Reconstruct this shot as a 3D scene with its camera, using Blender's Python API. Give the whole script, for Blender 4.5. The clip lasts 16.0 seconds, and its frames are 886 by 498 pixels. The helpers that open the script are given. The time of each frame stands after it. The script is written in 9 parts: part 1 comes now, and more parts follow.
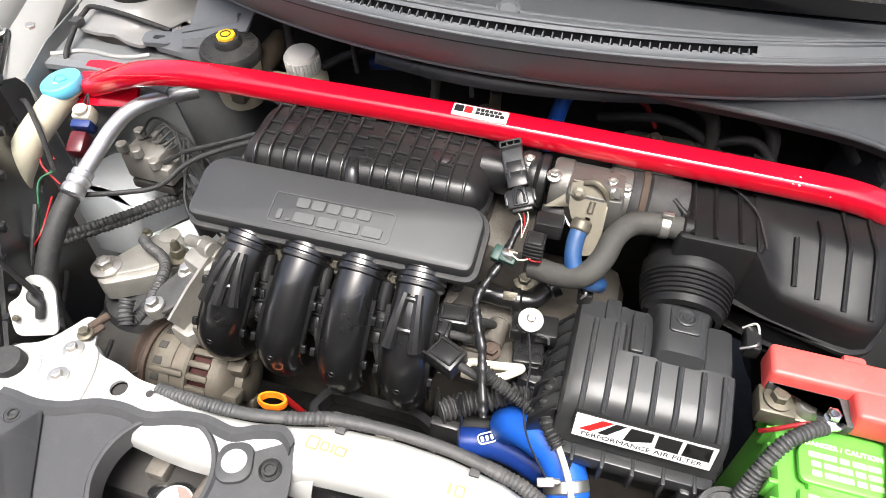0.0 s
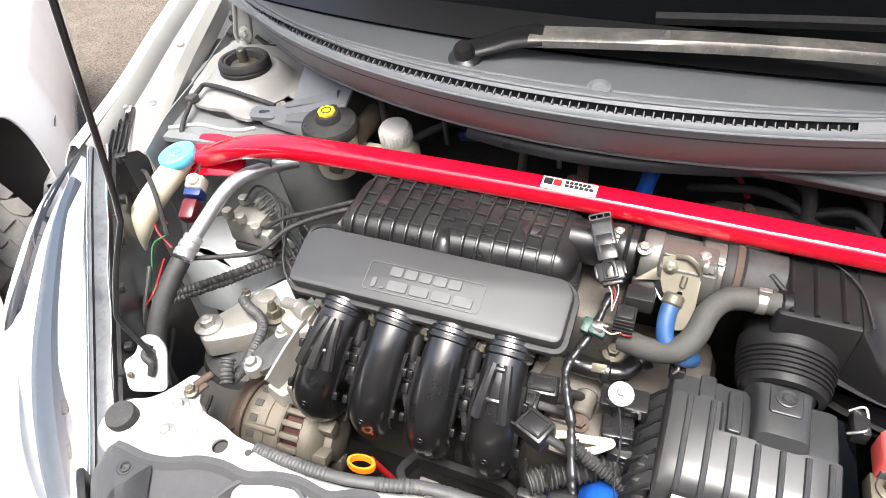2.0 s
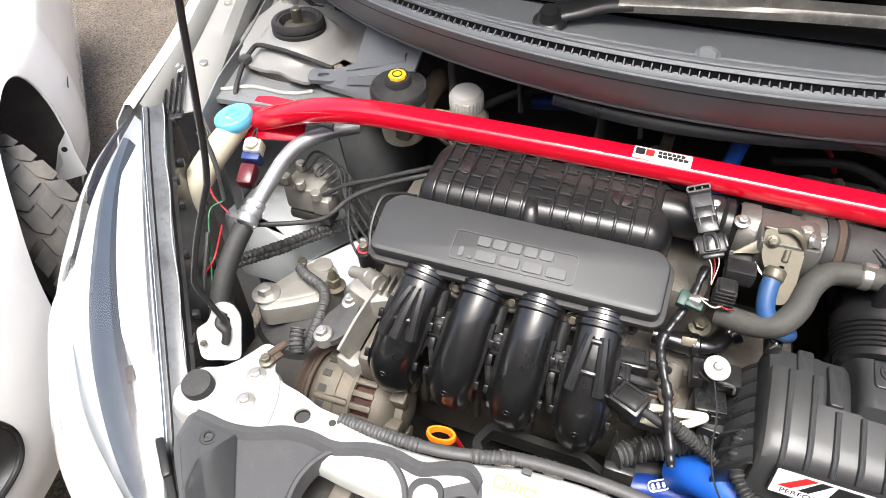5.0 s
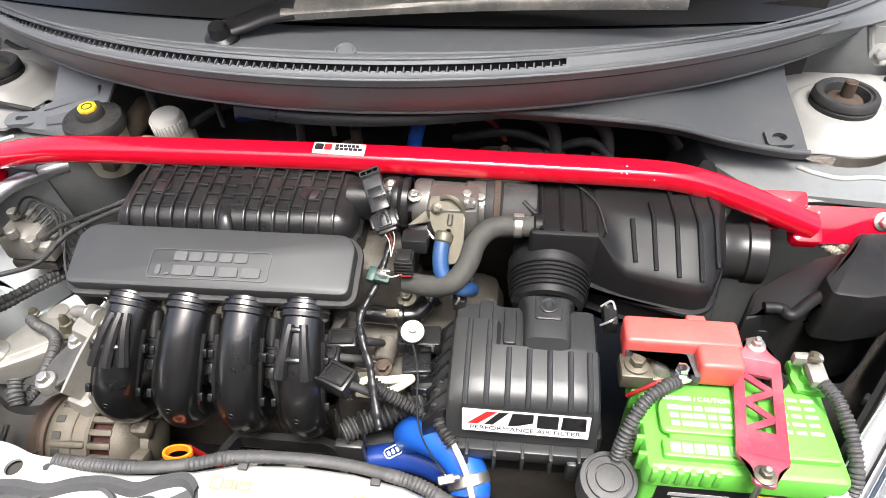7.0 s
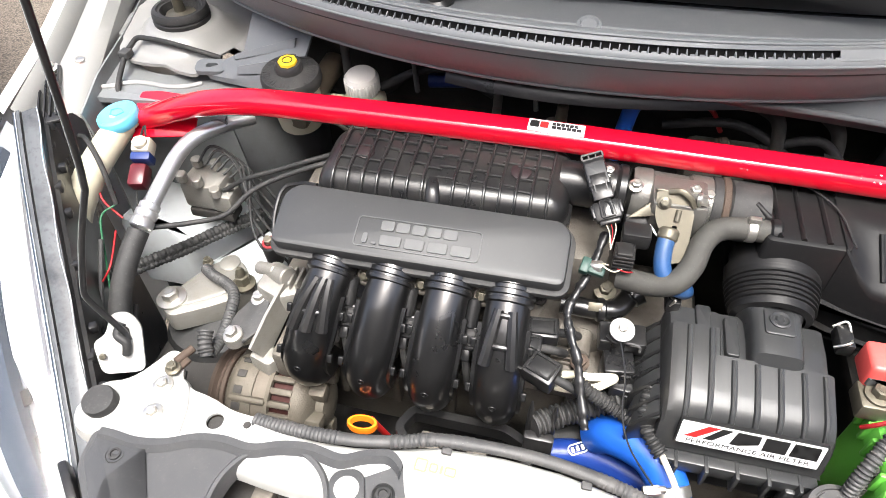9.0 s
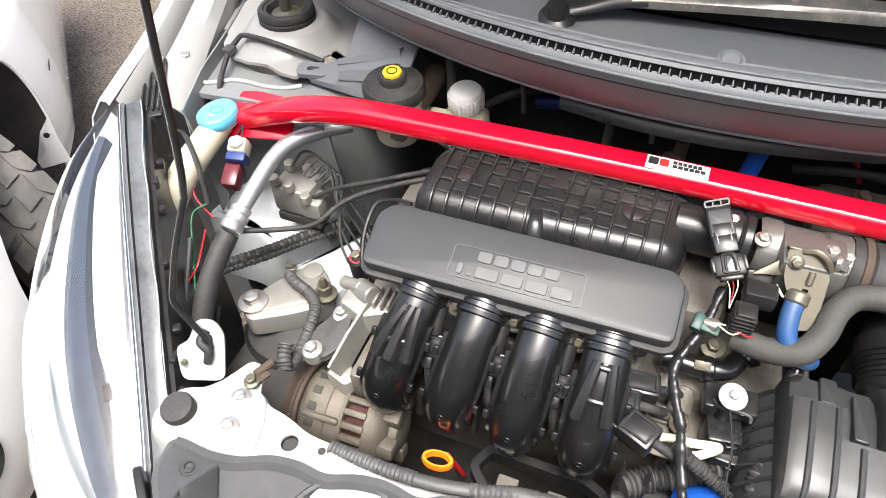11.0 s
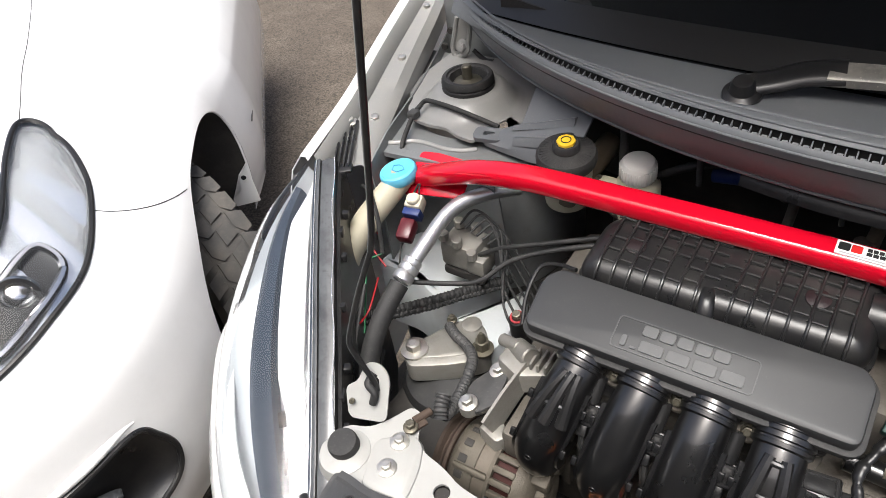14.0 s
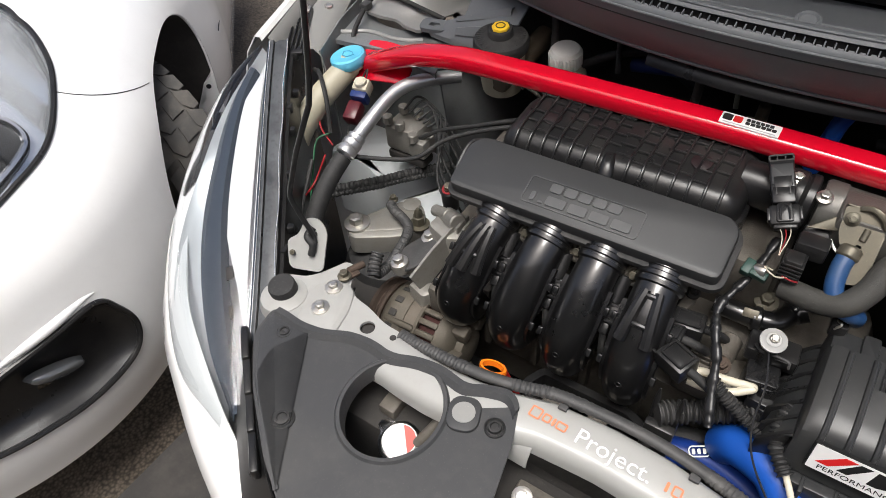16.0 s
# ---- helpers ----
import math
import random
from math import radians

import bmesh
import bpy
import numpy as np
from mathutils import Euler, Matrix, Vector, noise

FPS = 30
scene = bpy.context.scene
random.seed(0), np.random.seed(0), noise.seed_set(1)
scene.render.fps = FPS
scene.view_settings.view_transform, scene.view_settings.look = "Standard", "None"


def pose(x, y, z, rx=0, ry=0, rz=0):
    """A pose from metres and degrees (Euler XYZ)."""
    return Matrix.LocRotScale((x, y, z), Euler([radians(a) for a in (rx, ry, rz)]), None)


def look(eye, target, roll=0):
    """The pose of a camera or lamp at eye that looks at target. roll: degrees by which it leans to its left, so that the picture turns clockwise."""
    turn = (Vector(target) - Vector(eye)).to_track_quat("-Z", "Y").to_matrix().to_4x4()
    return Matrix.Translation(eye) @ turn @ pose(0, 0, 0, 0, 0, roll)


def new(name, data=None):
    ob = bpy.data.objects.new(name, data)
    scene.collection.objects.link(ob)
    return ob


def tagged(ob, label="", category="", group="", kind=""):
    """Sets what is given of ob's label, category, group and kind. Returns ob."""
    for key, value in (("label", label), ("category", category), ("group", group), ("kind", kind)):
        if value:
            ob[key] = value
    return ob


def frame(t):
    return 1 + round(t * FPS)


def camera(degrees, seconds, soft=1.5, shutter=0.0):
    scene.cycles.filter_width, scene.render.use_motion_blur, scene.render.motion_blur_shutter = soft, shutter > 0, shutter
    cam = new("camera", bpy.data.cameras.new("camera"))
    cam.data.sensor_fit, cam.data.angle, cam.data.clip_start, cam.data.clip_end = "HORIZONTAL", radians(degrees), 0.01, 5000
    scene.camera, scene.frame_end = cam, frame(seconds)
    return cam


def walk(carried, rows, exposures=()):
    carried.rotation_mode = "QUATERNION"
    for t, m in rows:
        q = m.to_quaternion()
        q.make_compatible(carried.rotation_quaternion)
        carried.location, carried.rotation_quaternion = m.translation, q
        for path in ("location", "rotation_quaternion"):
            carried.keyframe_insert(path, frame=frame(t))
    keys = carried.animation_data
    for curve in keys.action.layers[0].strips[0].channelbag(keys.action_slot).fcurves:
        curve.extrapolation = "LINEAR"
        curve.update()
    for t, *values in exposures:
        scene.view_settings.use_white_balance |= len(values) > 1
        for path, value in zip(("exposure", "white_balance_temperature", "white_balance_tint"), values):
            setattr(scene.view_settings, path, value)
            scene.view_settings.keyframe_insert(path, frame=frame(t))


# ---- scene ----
cam = camera(68.4, 16.0, soft=0.8)
PATH = [
    (0, (-0.017, -0.01, 1.384), (-0.395, 1.302, -0.077), 0.7),
    (0.5, (0.01, -0.005, 1.383), (-0.337, 1.289, -0.103), 0.3),
    (1, (-0.004, -0.014, 1.422), (-0.411, 1.285, -0.043), -1.8),
    (1.5, (-0.026, -0.016, 1.415), (-0.62, 1.345, 0.075), -4.5),
    (2, (-0.036, -0.012, 1.413), (-0.655, 1.329, 0.064), -4.6),
    (2.5, (-0.031, -0.013, 1.413), (-0.656, 1.325, 0.064), -4.7),
    (3, (-0.037, -0.016, 1.406), (-0.649, 1.318, 0.048), -4.1),
    (3.5, (-0.063, -0.026, 1.405), (-0.663, 1.288, 0.021), -3.5),
    (3.7, (-0.08, -0.033, 1.406), (-0.676, 1.274, 0.014), -3.1),
    (5.8, (-0.161, -0.048, 1.393), (-0.603, 1.274, -0.04), -0.6),
    (6, (-0.139, -0.045, 1.391), (-0.519, 1.274, -0.063), -0.2),
    (6.5, (-0.052, -0.039, 1.394), (-0.343, 1.298, -0.065), 0.6),
    (7, (0.055, -0.046, 1.405), (-0.128, 1.391, 0.026), -1.8),
    (7.5, (0.077, -0.04, 1.4), (-0.006, 1.402, 0.016), -3.6),
    (8, (0.028, -0.034, 1.395), (-0.078, 1.394, -0.001), -3.1),
    (8.5, (-0.047, -0.028, 1.398), (-0.301, 1.328, -0.049), -2.1),
    (9, (-0.124, -0.031, 1.398), (-0.467, 1.3, -0.055), -1.2),
    (9.5, (-0.165, -0.019, 1.398), (-0.545, 1.309, -0.049), -0.5),
    (9.7, (-0.181, -0.018, 1.391), (-0.567, 1.322, -0.043), 0.3),
    (11.8, (-0.175, 0.036, 1.397), (-0.756, 1.26, -0.075), -3.1),
    (12, (-0.178, 0.038, 1.394), (-0.761, 1.26, -0.078), -3.0),
    (12.5, (-0.181, 0.03, 1.402), (-0.762, 1.25, -0.073), -3.0),
    (13, (-0.201, -0.017, 1.443), (-0.996, 1.228, 0.095), -6.9),
    (13.5, (-0.2, -0.011, 1.434), (-1.145, 1.163, 0.12), -8.5),
    (14, (-0.193, -0.002, 1.424), (-1.148, 1.158, 0.104), -9.0),
    (14.5, (-0.191, -0.004, 1.421), (-1.125, 1.138, 0.07), -9.5),
    (15, (-0.174, -0.018, 1.419), (-1.105, 1.12, 0.063), -9.3),
    (15.5, (-0.121, -0.045, 1.401), (-1.022, 1.083, 0.017), -7.3),
    (16, (-0.077, -0.084, 1.394), (-0.92, 1.028, -0.039), -5.0),
]
EXPOSURE = [(0, 1.45, 6260, 8), (0.6, 1.47, 6260, 8), (1.5, 1.92, 6260, 8), (3.7, 1.85, 6260, 8), (5.8, 1.38, 6260, 8), (6.7, 1.45, 6260, 8), (7.5, 1.88, 6260, 8), (9.5, 1.72, 6260, 8), (12.5, 1.45, 6260, 8), (13.0, 1.22, 6260, 8), (13.6, 0.97, 6260, 8), (14.5, 0.50, 6260, 8), (16, 0.28, 6260, 8)]
walk(cam, [(t, look(eye, target, roll)) for t, eye, target, roll in PATH], EXPOSURE)

# ---- light ----
CX = -0.125  # middle line of the car
world = bpy.data.worlds.new("overcast_sky")
scene.world = world
world.use_nodes = True
sky = world.node_tree.nodes.new("ShaderNodeTexSky")
sky.sky_type, sky.sun_disc = "NISHITA", False
sky.sun_elevation, sky.sun_rotation = radians(72), radians(170)
sky.air_density, sky.dust_density, sky.ozone_density = 0.6, 8.0, 0.3
background = world.node_tree.nodes["Background"]
background.inputs["Strength"].default_value = 0.14
world.node_tree.links.new(sky.outputs["Color"], background.inputs["Color"])
sun = new("sun", bpy.data.lights.new("sun", "SUN"))
sun.data.energy, sun.data.angle, sun.data.color = 2.4, radians(30), (1.0, 0.98, 0.95)
sun.matrix_world = look((0.35, -0.35, 4.0), (0, 0.5, 0.8))


# ---- materials ----
def mat(name, col, rough=0.5, metal=0.0, grain=0.0, grain_scale=300.0, dirt=0.0, dirt_col=(0.25, 0.22, 0.18), dirt_scale=9.0,
        bump=0.0, bump_scale=600.0, coat=0.0, spec=0.5, trans=0.0, ior=1.45, rough_var=0.1):
    m = bpy.data.materials.new(name)
    m.use_nodes = True
    nt = m.node_tree
    b = nt.nodes["Principled BSDF"]
    b.inputs["Roughness"].default_value, b.inputs["Metallic"].default_value = rough, metal
    b.inputs["Coat Weight"].default_value, b.inputs["Coat Roughness"].default_value = coat, 0.06
    b.inputs["Specular IOR Level"].default_value = spec
    b.inputs["Transmission Weight"].default_value, b.inputs["IOR"].default_value = trans, ior
    co = nt.nodes.new("ShaderNodeTexCoord")
    rgb = nt.nodes.new("ShaderNodeRGB")
    rgb.outputs[0].default_value = (*col, 1)
    last = rgb.outputs[0]

    def noise_at(scale, detail=4.0, rough_n=0.6):
        n = nt.nodes.new("ShaderNodeTexNoise")
        n.inputs["Scale"].default_value, n.inputs["Detail"].default_value, n.inputs["Roughness"].default_value = scale, detail, rough_n
        nt.links.new(co.outputs["Object"], n.inputs["Vector"])
        return n.outputs["Fac"]

    def ramp(src, lo, hi):
        r = nt.nodes.new("ShaderNodeMapRange")
        r.inputs["From Min"].default_value, r.inputs["From Max"].default_value = lo, hi
        nt.links.new(src, r.inputs["Value"])
        return r.outputs["Result"]

    def mixed(fac, a, bcol, amount):
        x = nt.nodes.new("ShaderNodeMix")
        x.data_type = "RGBA"
        k = nt.nodes.new("ShaderNodeMath")
        k.operation = "MULTIPLY"
        k.inputs[1].default_value = amount
        nt.links.new(fac, k.inputs[0])
        nt.links.new(k.outputs[0], x.inputs["Factor"])
        nt.links.new(a, x.inputs["A"])
        x.inputs["B"].default_value = (*bcol, 1)
        return x.outputs["Result"]

    if grain:
        last = mixed(ramp(noise_at(grain_scale, 3), 0.35, 0.65), last, tuple(c * 0.55 for c in col), grain)
    if dirt:
        last = mixed(ramp(noise_at(dirt_scale, 8, 0.65), 0.47, 0.72), last, dirt_col, dirt)
        last = mixed(ramp(noise_at(dirt_scale * 7, 5, 0.6), 0.55, 0.75), last, dirt_col, dirt * 0.6)
        # dust specks
        last = mixed(ramp(noise_at(520, 2, 0.5), 0.66, 0.74), last, tuple(min(0.9, c * 1.3 + 0.01) for c in dirt_col), min(1, dirt * 0.8))
    nt.links.new(last, b.inputs["Base Color"])
    if rough_var:
        r = nt.nodes.new("ShaderNodeMapRange")
        r.inputs["To Min"].default_value, r.inputs["To Max"].default_value = max(rough - rough_var, 0.02), min(rough + rough_var, 1)
        nt.links.new(noise_at(14, 6), r.inputs["Value"])
        nt.links.new(r.outputs["Result"], b.inputs["Roughness"])
    if bump:
        k = nt.nodes.new("ShaderNodeBump")
        k.inputs["Strength"].default_value, k.inputs["Distance"].default_value = bump, 0.001
        nt.links.new(noise_at(bump_scale, 3), k.inputs["Height"])
        nt.links.new(k.outputs["Normal"], b.inputs["Normal"])
    return m


def chipped_mat(*a, **k):
    """Paint with small chips down to the bare pale primer."""
    m = mat(*a, **k)
    nt = m.node_tree
    b = nt.nodes["Principled BSDF"]
    src = b.inputs["Base Color"].links[0].from_socket
    co = nt.nodes.new("ShaderNodeTexCoord")
    n, n2 = nt.nodes.new("ShaderNodeTexNoise"), nt.nodes.new("ShaderNodeTexNoise")
    n.inputs["Scale"].default_value, n.inputs["Detail"].default_value = 170, 2
    n2.inputs["Scale"].default_value, n2.inputs["Detail"].default_value = 9, 2
    add = nt.nodes.new("ShaderNodeMath")
    add.operation = "MULTIPLY"
    r = nt.nodes.new("ShaderNodeMapRange")
    r.inputs["From Min"].default_value, r.inputs["From Max"].default_value = 0.447, 0.465
    x = nt.nodes.new("ShaderNodeMix")
    x.data_type = "RGBA"
    x.inputs["B"].default_value = (0.75, 0.66, 0.62, 1)
    for q in (n, n2):
        nt.links.new(co.outputs["Object"], q.inputs["Vector"])
    nt.links.new(n.outputs["Fac"], add.inputs[0])
    nt.links.new(n2.outputs["Fac"], add.inputs[1])
    nt.links.new(add.outputs[0], r.inputs["Value"])
    nt.links.new(r.outputs["Result"], x.inputs["Factor"])
    nt.links.new(src, x.inputs["A"])
    nt.links.new(x.outputs["Result"], b.inputs["Base Color"])
    return m


DUST = (0.30, 0.27, 0.23)
GRIME = (0.06, 0.05, 0.04)
M_PAINT = mat("white_paint", (0.86, 0.86, 0.845), 0.22, coat=0.8, dirt=0.04, rough_var=0.04)
# darkest copy of the dirty bay paint: the bonnet's shade is in its colour
M_BAYSHADE = mat("shaded_bay_paint", (0.185, 0.193, 0.195), 0.36, coat=0.3, dirt=0.5, dirt_col=(0.105, 0.098, 0.088), dirt_scale=7, grain=0.05)
# bay white far below the body white, with the bonnet's shade put into it
M_BAYWHITE_DIM = mat("dimmed_bay_white", (0.265, 0.265, 0.255), 0.34, coat=0.2, dirt=0.3, dirt_col=(0.34, 0.32, 0.28), dirt_scale=11)
# the same white in a brighter copy for the better lit front plates
M_PLATE = mat("brighter_bay_white", (0.34, 0.34, 0.325), 0.36, coat=0.2, dirt=0.25, dirt_col=(0.25, 0.235, 0.21), dirt_scale=14)
M_BLACK = mat("black_plastic", (0.012, 0.012, 0.0125), 0.30, dirt=0.25, dirt_col=(0.06, 0.056, 0.05), dirt_scale=14, bump=0.04, bump_scale=700)
M_COVER = mat("satin_cover_plastic", (0.031, 0.032, 0.0332), 0.50, dirt=0.25, dirt_col=(0.054, 0.054, 0.052), dirt_scale=8, bump=0.06, bump_scale=900, spec=0.55)
M_RIB = mat("ribbed_plenum_plastic", (0.0110, 0.0110, 0.0115), 0.30, dirt=0.45, dirt_col=(0.046, 0.044, 0.040), dirt_scale=30, bump=0.05, bump_scale=700, spec=0.55)
M_RUNNER = mat("satin_runner_plastic", (0.0065, 0.0065, 0.0067), 0.29, dirt=0.14, dirt_col=(0.026, 0.023, 0.020), dirt_scale=16, rough_var=0.07, spec=0.65, coat=0.7, bump=0.05, bump_scale=800)
M_BOX = mat("grey_black_box_plastic", (0.025, 0.0258, 0.0265), 0.31, dirt=0.35, dirt_col=(0.060, 0.058, 0.053), dirt_scale=10, bump=0.06, bump_scale=800, spec=0.42)
M_RESON = mat("resonator_plastic", (0.0085, 0.0085, 0.009), 0.46, dirt=0.35, dirt_col=(0.030, 0.028, 0.025), dirt_scale=11, bump=0.06, bump_scale=700, spec=0.26)
M_COWL = mat("cowl_plastic", (0.136, 0.144, 0.151), 0.48, dirt=0.35, dirt_col=(0.21, 0.21, 0.206), dirt_scale=7, bump=0.15, bump_scale=900, spec=0.30)
M_APRON = mat("apron_plastic", (0.074, 0.078, 0.082), 0.52, dirt=0.35, dirt_col=(0.12, 0.12, 0.117), dirt_scale=7, bump=0.15, bump_scale=900, spec=0.2)
M_SHROUD = mat("grey_shroud_plastic", (0.044, 0.045, 0.047), 0.46, dirt=0.35, dirt_col=(0.10, 0.097, 0.09), dirt_scale=9, bump=0.3, bump_scale=1400, spec=0.4)
M_DARK = mat("grimy_dark", (0.027, 0.025, 0.023), 0.75, dirt=0.5, dirt_col=(0.065, 0.058, 0.05), dirt_scale=18, bump=0.3)
M_BLOCK = mat("grimy_aluminium", (0.13, 0.118, 0.10), 0.6, metal=0.3, dirt=0.7, dirt_col=GRIME, dirt_scale=22, bump=0.5, bump_scale=500)
M_RUBBER = mat("black_rubber", (0.020, 0.020, 0.020), 0.65, dirt=0.35, dirt_col=(0.09, 0.085, 0.08), dirt_scale=20, bump=0.2)
M_HOSEGREY = mat("dusty_hose", (0.040, 0.039, 0.035), 0.7, dirt=0.4, dirt_col=(0.09, 0.086, 0.075), dirt_scale=20, bump=0.3)
M_LOOM = mat("grey_loom", (0.045, 0.045, 0.045), 0.55, dirt=0.3, dirt_col=(0.15, 0.14, 0.13), dirt_scale=25)
M_RED = chipped_mat("red_powder_coat", (0.62, 0.003, 0.020), 0.07, coat=0.7, dirt=0.05, dirt_col=(0.3, 0.02, 0.02), rough_var=0.04, bump=0.03, bump_scale=900, spec=0.4)
M_REDWELD = mat("red_weld", (0.66, 0.05, 0.07), 0.35, bump=0.8, bump_scale=350)
M_ALU = mat("cast_aluminium", (0.29, 0.28, 0.255), 0.44, metal=0.5, dirt=0.4, dirt_col=(0.17, 0.15, 0.12), dirt_scale=18, bump=0.5, bump_scale=700)
M_PIPE = mat("bare_aluminium_pipe", (0.62, 0.62, 0.62), 0.36, metal=0.85, dirt=0.15, dirt_col=(0.35, 0.34, 0.32), grain=0.12, grain_scale=120)
M_ZINC = mat("zinc_steel", (0.62, 0.60, 0.55), 0.32, metal=0.9, dirt=0.3, dirt_col=(0.25, 0.19, 0.12), dirt_scale=40)
M_BRACKET = mat("zinc_bracket", (0.112, 0.103, 0.078), 0.42, metal=0.5, dirt=0.4, dirt_col=(0.19, 0.16, 0.11), dirt_scale=30)
M_RUST = mat("rusty_steel", (0.066, 0.046, 0.034), 0.75, metal=0.2, dirt=0.6, dirt_col=(0.06, 0.04, 0.028), dirt_scale=40, bump=0.6)
M_BLUE = mat("blue_silicone_hose", (0.012, 0.085, 0.42), 0.42, dirt=0.12, dirt_col=(0.02, 0.06, 0.2), dirt_scale=20, bump=0.2, bump_scale=700)
M_NAVY = mat("dark_blue_hose", (0.012, 0.03, 0.14), 0.45, dirt=0.3, dirt_col=(0.05, 0.055, 0.07), dirt_scale=20, bump=0.2)
M_GREEN = mat("green_battery_plastic", (0.125, 0.43, 0.055), 0.34, dirt=0.3, dirt_col=(0.11, 0.29, 0.07), dirt_scale=10, bump=0.1)
M_CLAMP = mat("dusty_red_anodised", (0.27, 0.040, 0.065), 0.34, dirt=0.5, dirt_col=(0.34, 0.16, 0.17), dirt_scale=16, metal=0.2)
M_CORAL = mat("faded_red_plastic", (0.66, 0.085, 0.075), 0.42, dirt=0.2, dirt_col=(0.72, 0.25, 0.20), dirt_scale=14)
M_TANK = mat("milky_plastic", (0.44, 0.41, 0.31), 0.45, dirt=0.3, dirt_col=(0.28, 0.25, 0.18), dirt_scale=15)
M_CAPWHITE = mat("white_cap_plastic", (0.62, 0.61, 0.57), 0.45, dirt=0.2, dirt_col=(0.40, 0.38, 0.33), dirt_scale=30)
M_CAPBLUE = mat("light_blue_cap_plastic", (0.13, 0.52, 0.74), 0.40, dirt=0.15, dirt_col=(0.3, 0.55, 0.65), dirt_scale=25)
M_YELLOW = mat("yellow_plastic", (0.80, 0.52, 0.03), 0.4)
M_ORANGE = mat("orange_plastic", (0.85, 0.20, 0.01), 0.4)
M_STICK = mat("white_sticker", (0.78, 0.78, 0.77), 0.35, dirt=0.05)
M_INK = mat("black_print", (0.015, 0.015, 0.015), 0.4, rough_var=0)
M_INKRED = mat("red_print", (0.62, 0.02, 0.02), 0.4, rough_var=0)
M_INKGREY = mat("grey_print", (0.42, 0.42, 0.42), 0.4, rough_var=0)
M_INKORANGE = mat("orange_print", (0.78, 0.24, 0.12), 0.4, rough_var=0)
M_INKWHITE = mat("white_print", (0.86, 0.87, 0.86), 0.4, rough_var=0)
M_EMBLEM = mat("grey_raised_lettering", (0.072, 0.074, 0.075), 0.45, dirt=0.3, dirt_col=(0.12, 0.12, 0.115), dirt_scale=60)
M_TYRE = mat("tyre_rubber", (0.055, 0.053, 0.05), 0.85, dirt=0.5, dirt_col=(0.14, 0.125, 0.105), dirt_scale=12, bump=0.4)
M_WIRERED = mat("red_wire", (0.28, 0.010, 0.014), 0.45, dirt=0.3, dirt_col=(0.08, 0.03, 0.03), dirt_scale=40)
M_WIREGREEN = mat("green_wire", (0.012, 0.10, 0.04), 0.45)
M_WIREWHITE = mat("white_wire", (0.58, 0.54, 0.43), 0.5, dirt=0.45, dirt_col=(0.32, 0.27, 0.18), dirt_scale=30)
M_LAMPIN = mat("lamp_reflector", (0.66, 0.67, 0.68), 0.25, metal=0.25, rough_var=0.05)
M_LAMPGREY = mat("lamp_grey_bezel", (0.035, 0.045, 0.060), 0.22)
M_ALT = mat("dusty_alternator_metal", (0.098, 0.086, 0.067), 0.6, metal=0.3, dirt=0.65, dirt_col=(0.055, 0.045, 0.032), dirt_scale=26, bump=0.6, bump_scale=500)
M_WIND = mat("dark_windscreen", (0.006, 0.007, 0.008), 0.04, spec=0.6, rough_var=0)
M_PATCH = mat("brown_inspection_spot", (0.017, 0.0095, 0.0105), 0.42)
M_COPPER = mat("copper_winding", (0.035, 0.008, 0.006), 0.6, metal=0.4)
M_STATOR = mat("brown_laminations", (0.125, 0.108, 0.086), 0.55, metal=0.4, dirt=0.5, dirt_col=(0.06, 0.048, 0.035), dirt_scale=30, bump=0.4)
M_DEEPBLUE = mat("deep_blue_silicone_hose", (0.010, 0.035, 0.20), 0.35, dirt=0.15, dirt_col=(0.03, 0.05, 0.12), dirt_scale=20, bump=0.1)
# grey of the added wall that blocks the low sky
M_SKYBLOCK = mat("sky_block_grey", (0.16, 0.155, 0.145), 0.9, dirt=0.5, dirt_col=(0.08, 0.075, 0.068), dirt_scale=2, bump=0.5, bump_scale=80)
M_FLANGE = mat("pale_clear_flange", (0.075, 0.080, 0.085), 0.20, coat=0.2, dirt=0.8, dirt_col=(0.02, 0.022, 0.025), dirt_scale=16)
M_BRAID = mat("beige_braid", (0.30, 0.27, 0.21), 0.6, grain=0.5, grain_scale=700, dirt=0.3, bump=0.5, bump_scale=900)
M_PRINT = mat("worn_white_print", (0.36, 0.60, 0.28), 0.4, dirt=0.6, dirt_col=(0.17, 0.48, 0.09), dirt_scale=90)
M_MIRROR = mat("bright_reflector", (0.80, 0.81, 0.82), 0.14, metal=0.75, rough_var=0.04)
M_DULLBLUE = mat("faded_blue_silicone_hose", (0.016, 0.060, 0.17), 0.42, dirt=0.4, dirt_col=(0.06, 0.095, 0.15), dirt_scale=25, bump=0.1)
M_THROTTLE = mat("dull_throttle_casting", (0.17, 0.165, 0.152), 0.40, metal=0.55, dirt=0.45, dirt_col=(0.085, 0.076, 0.06), dirt_scale=25, bump=0.4, bump_scale=600)
# bay paint brightened for the shoulder, where little light reaches
M_SHOULDER = mat("brightened_shoulder_paint", (0.50, 0.53, 0.54), 0.38, dirt=0.3, dirt_col=(0.30, 0.29, 0.26), dirt_scale=9)
M_FOGGLASS = mat("smoky_lamp_glass", (0.20, 0.21, 0.22), 0.10, metal=0.6, rough_var=0.03)
M_CHROME = mat("bright_steel", (0.75, 0.75, 0.74), 0.18, metal=1.0, rough_var=0.05)


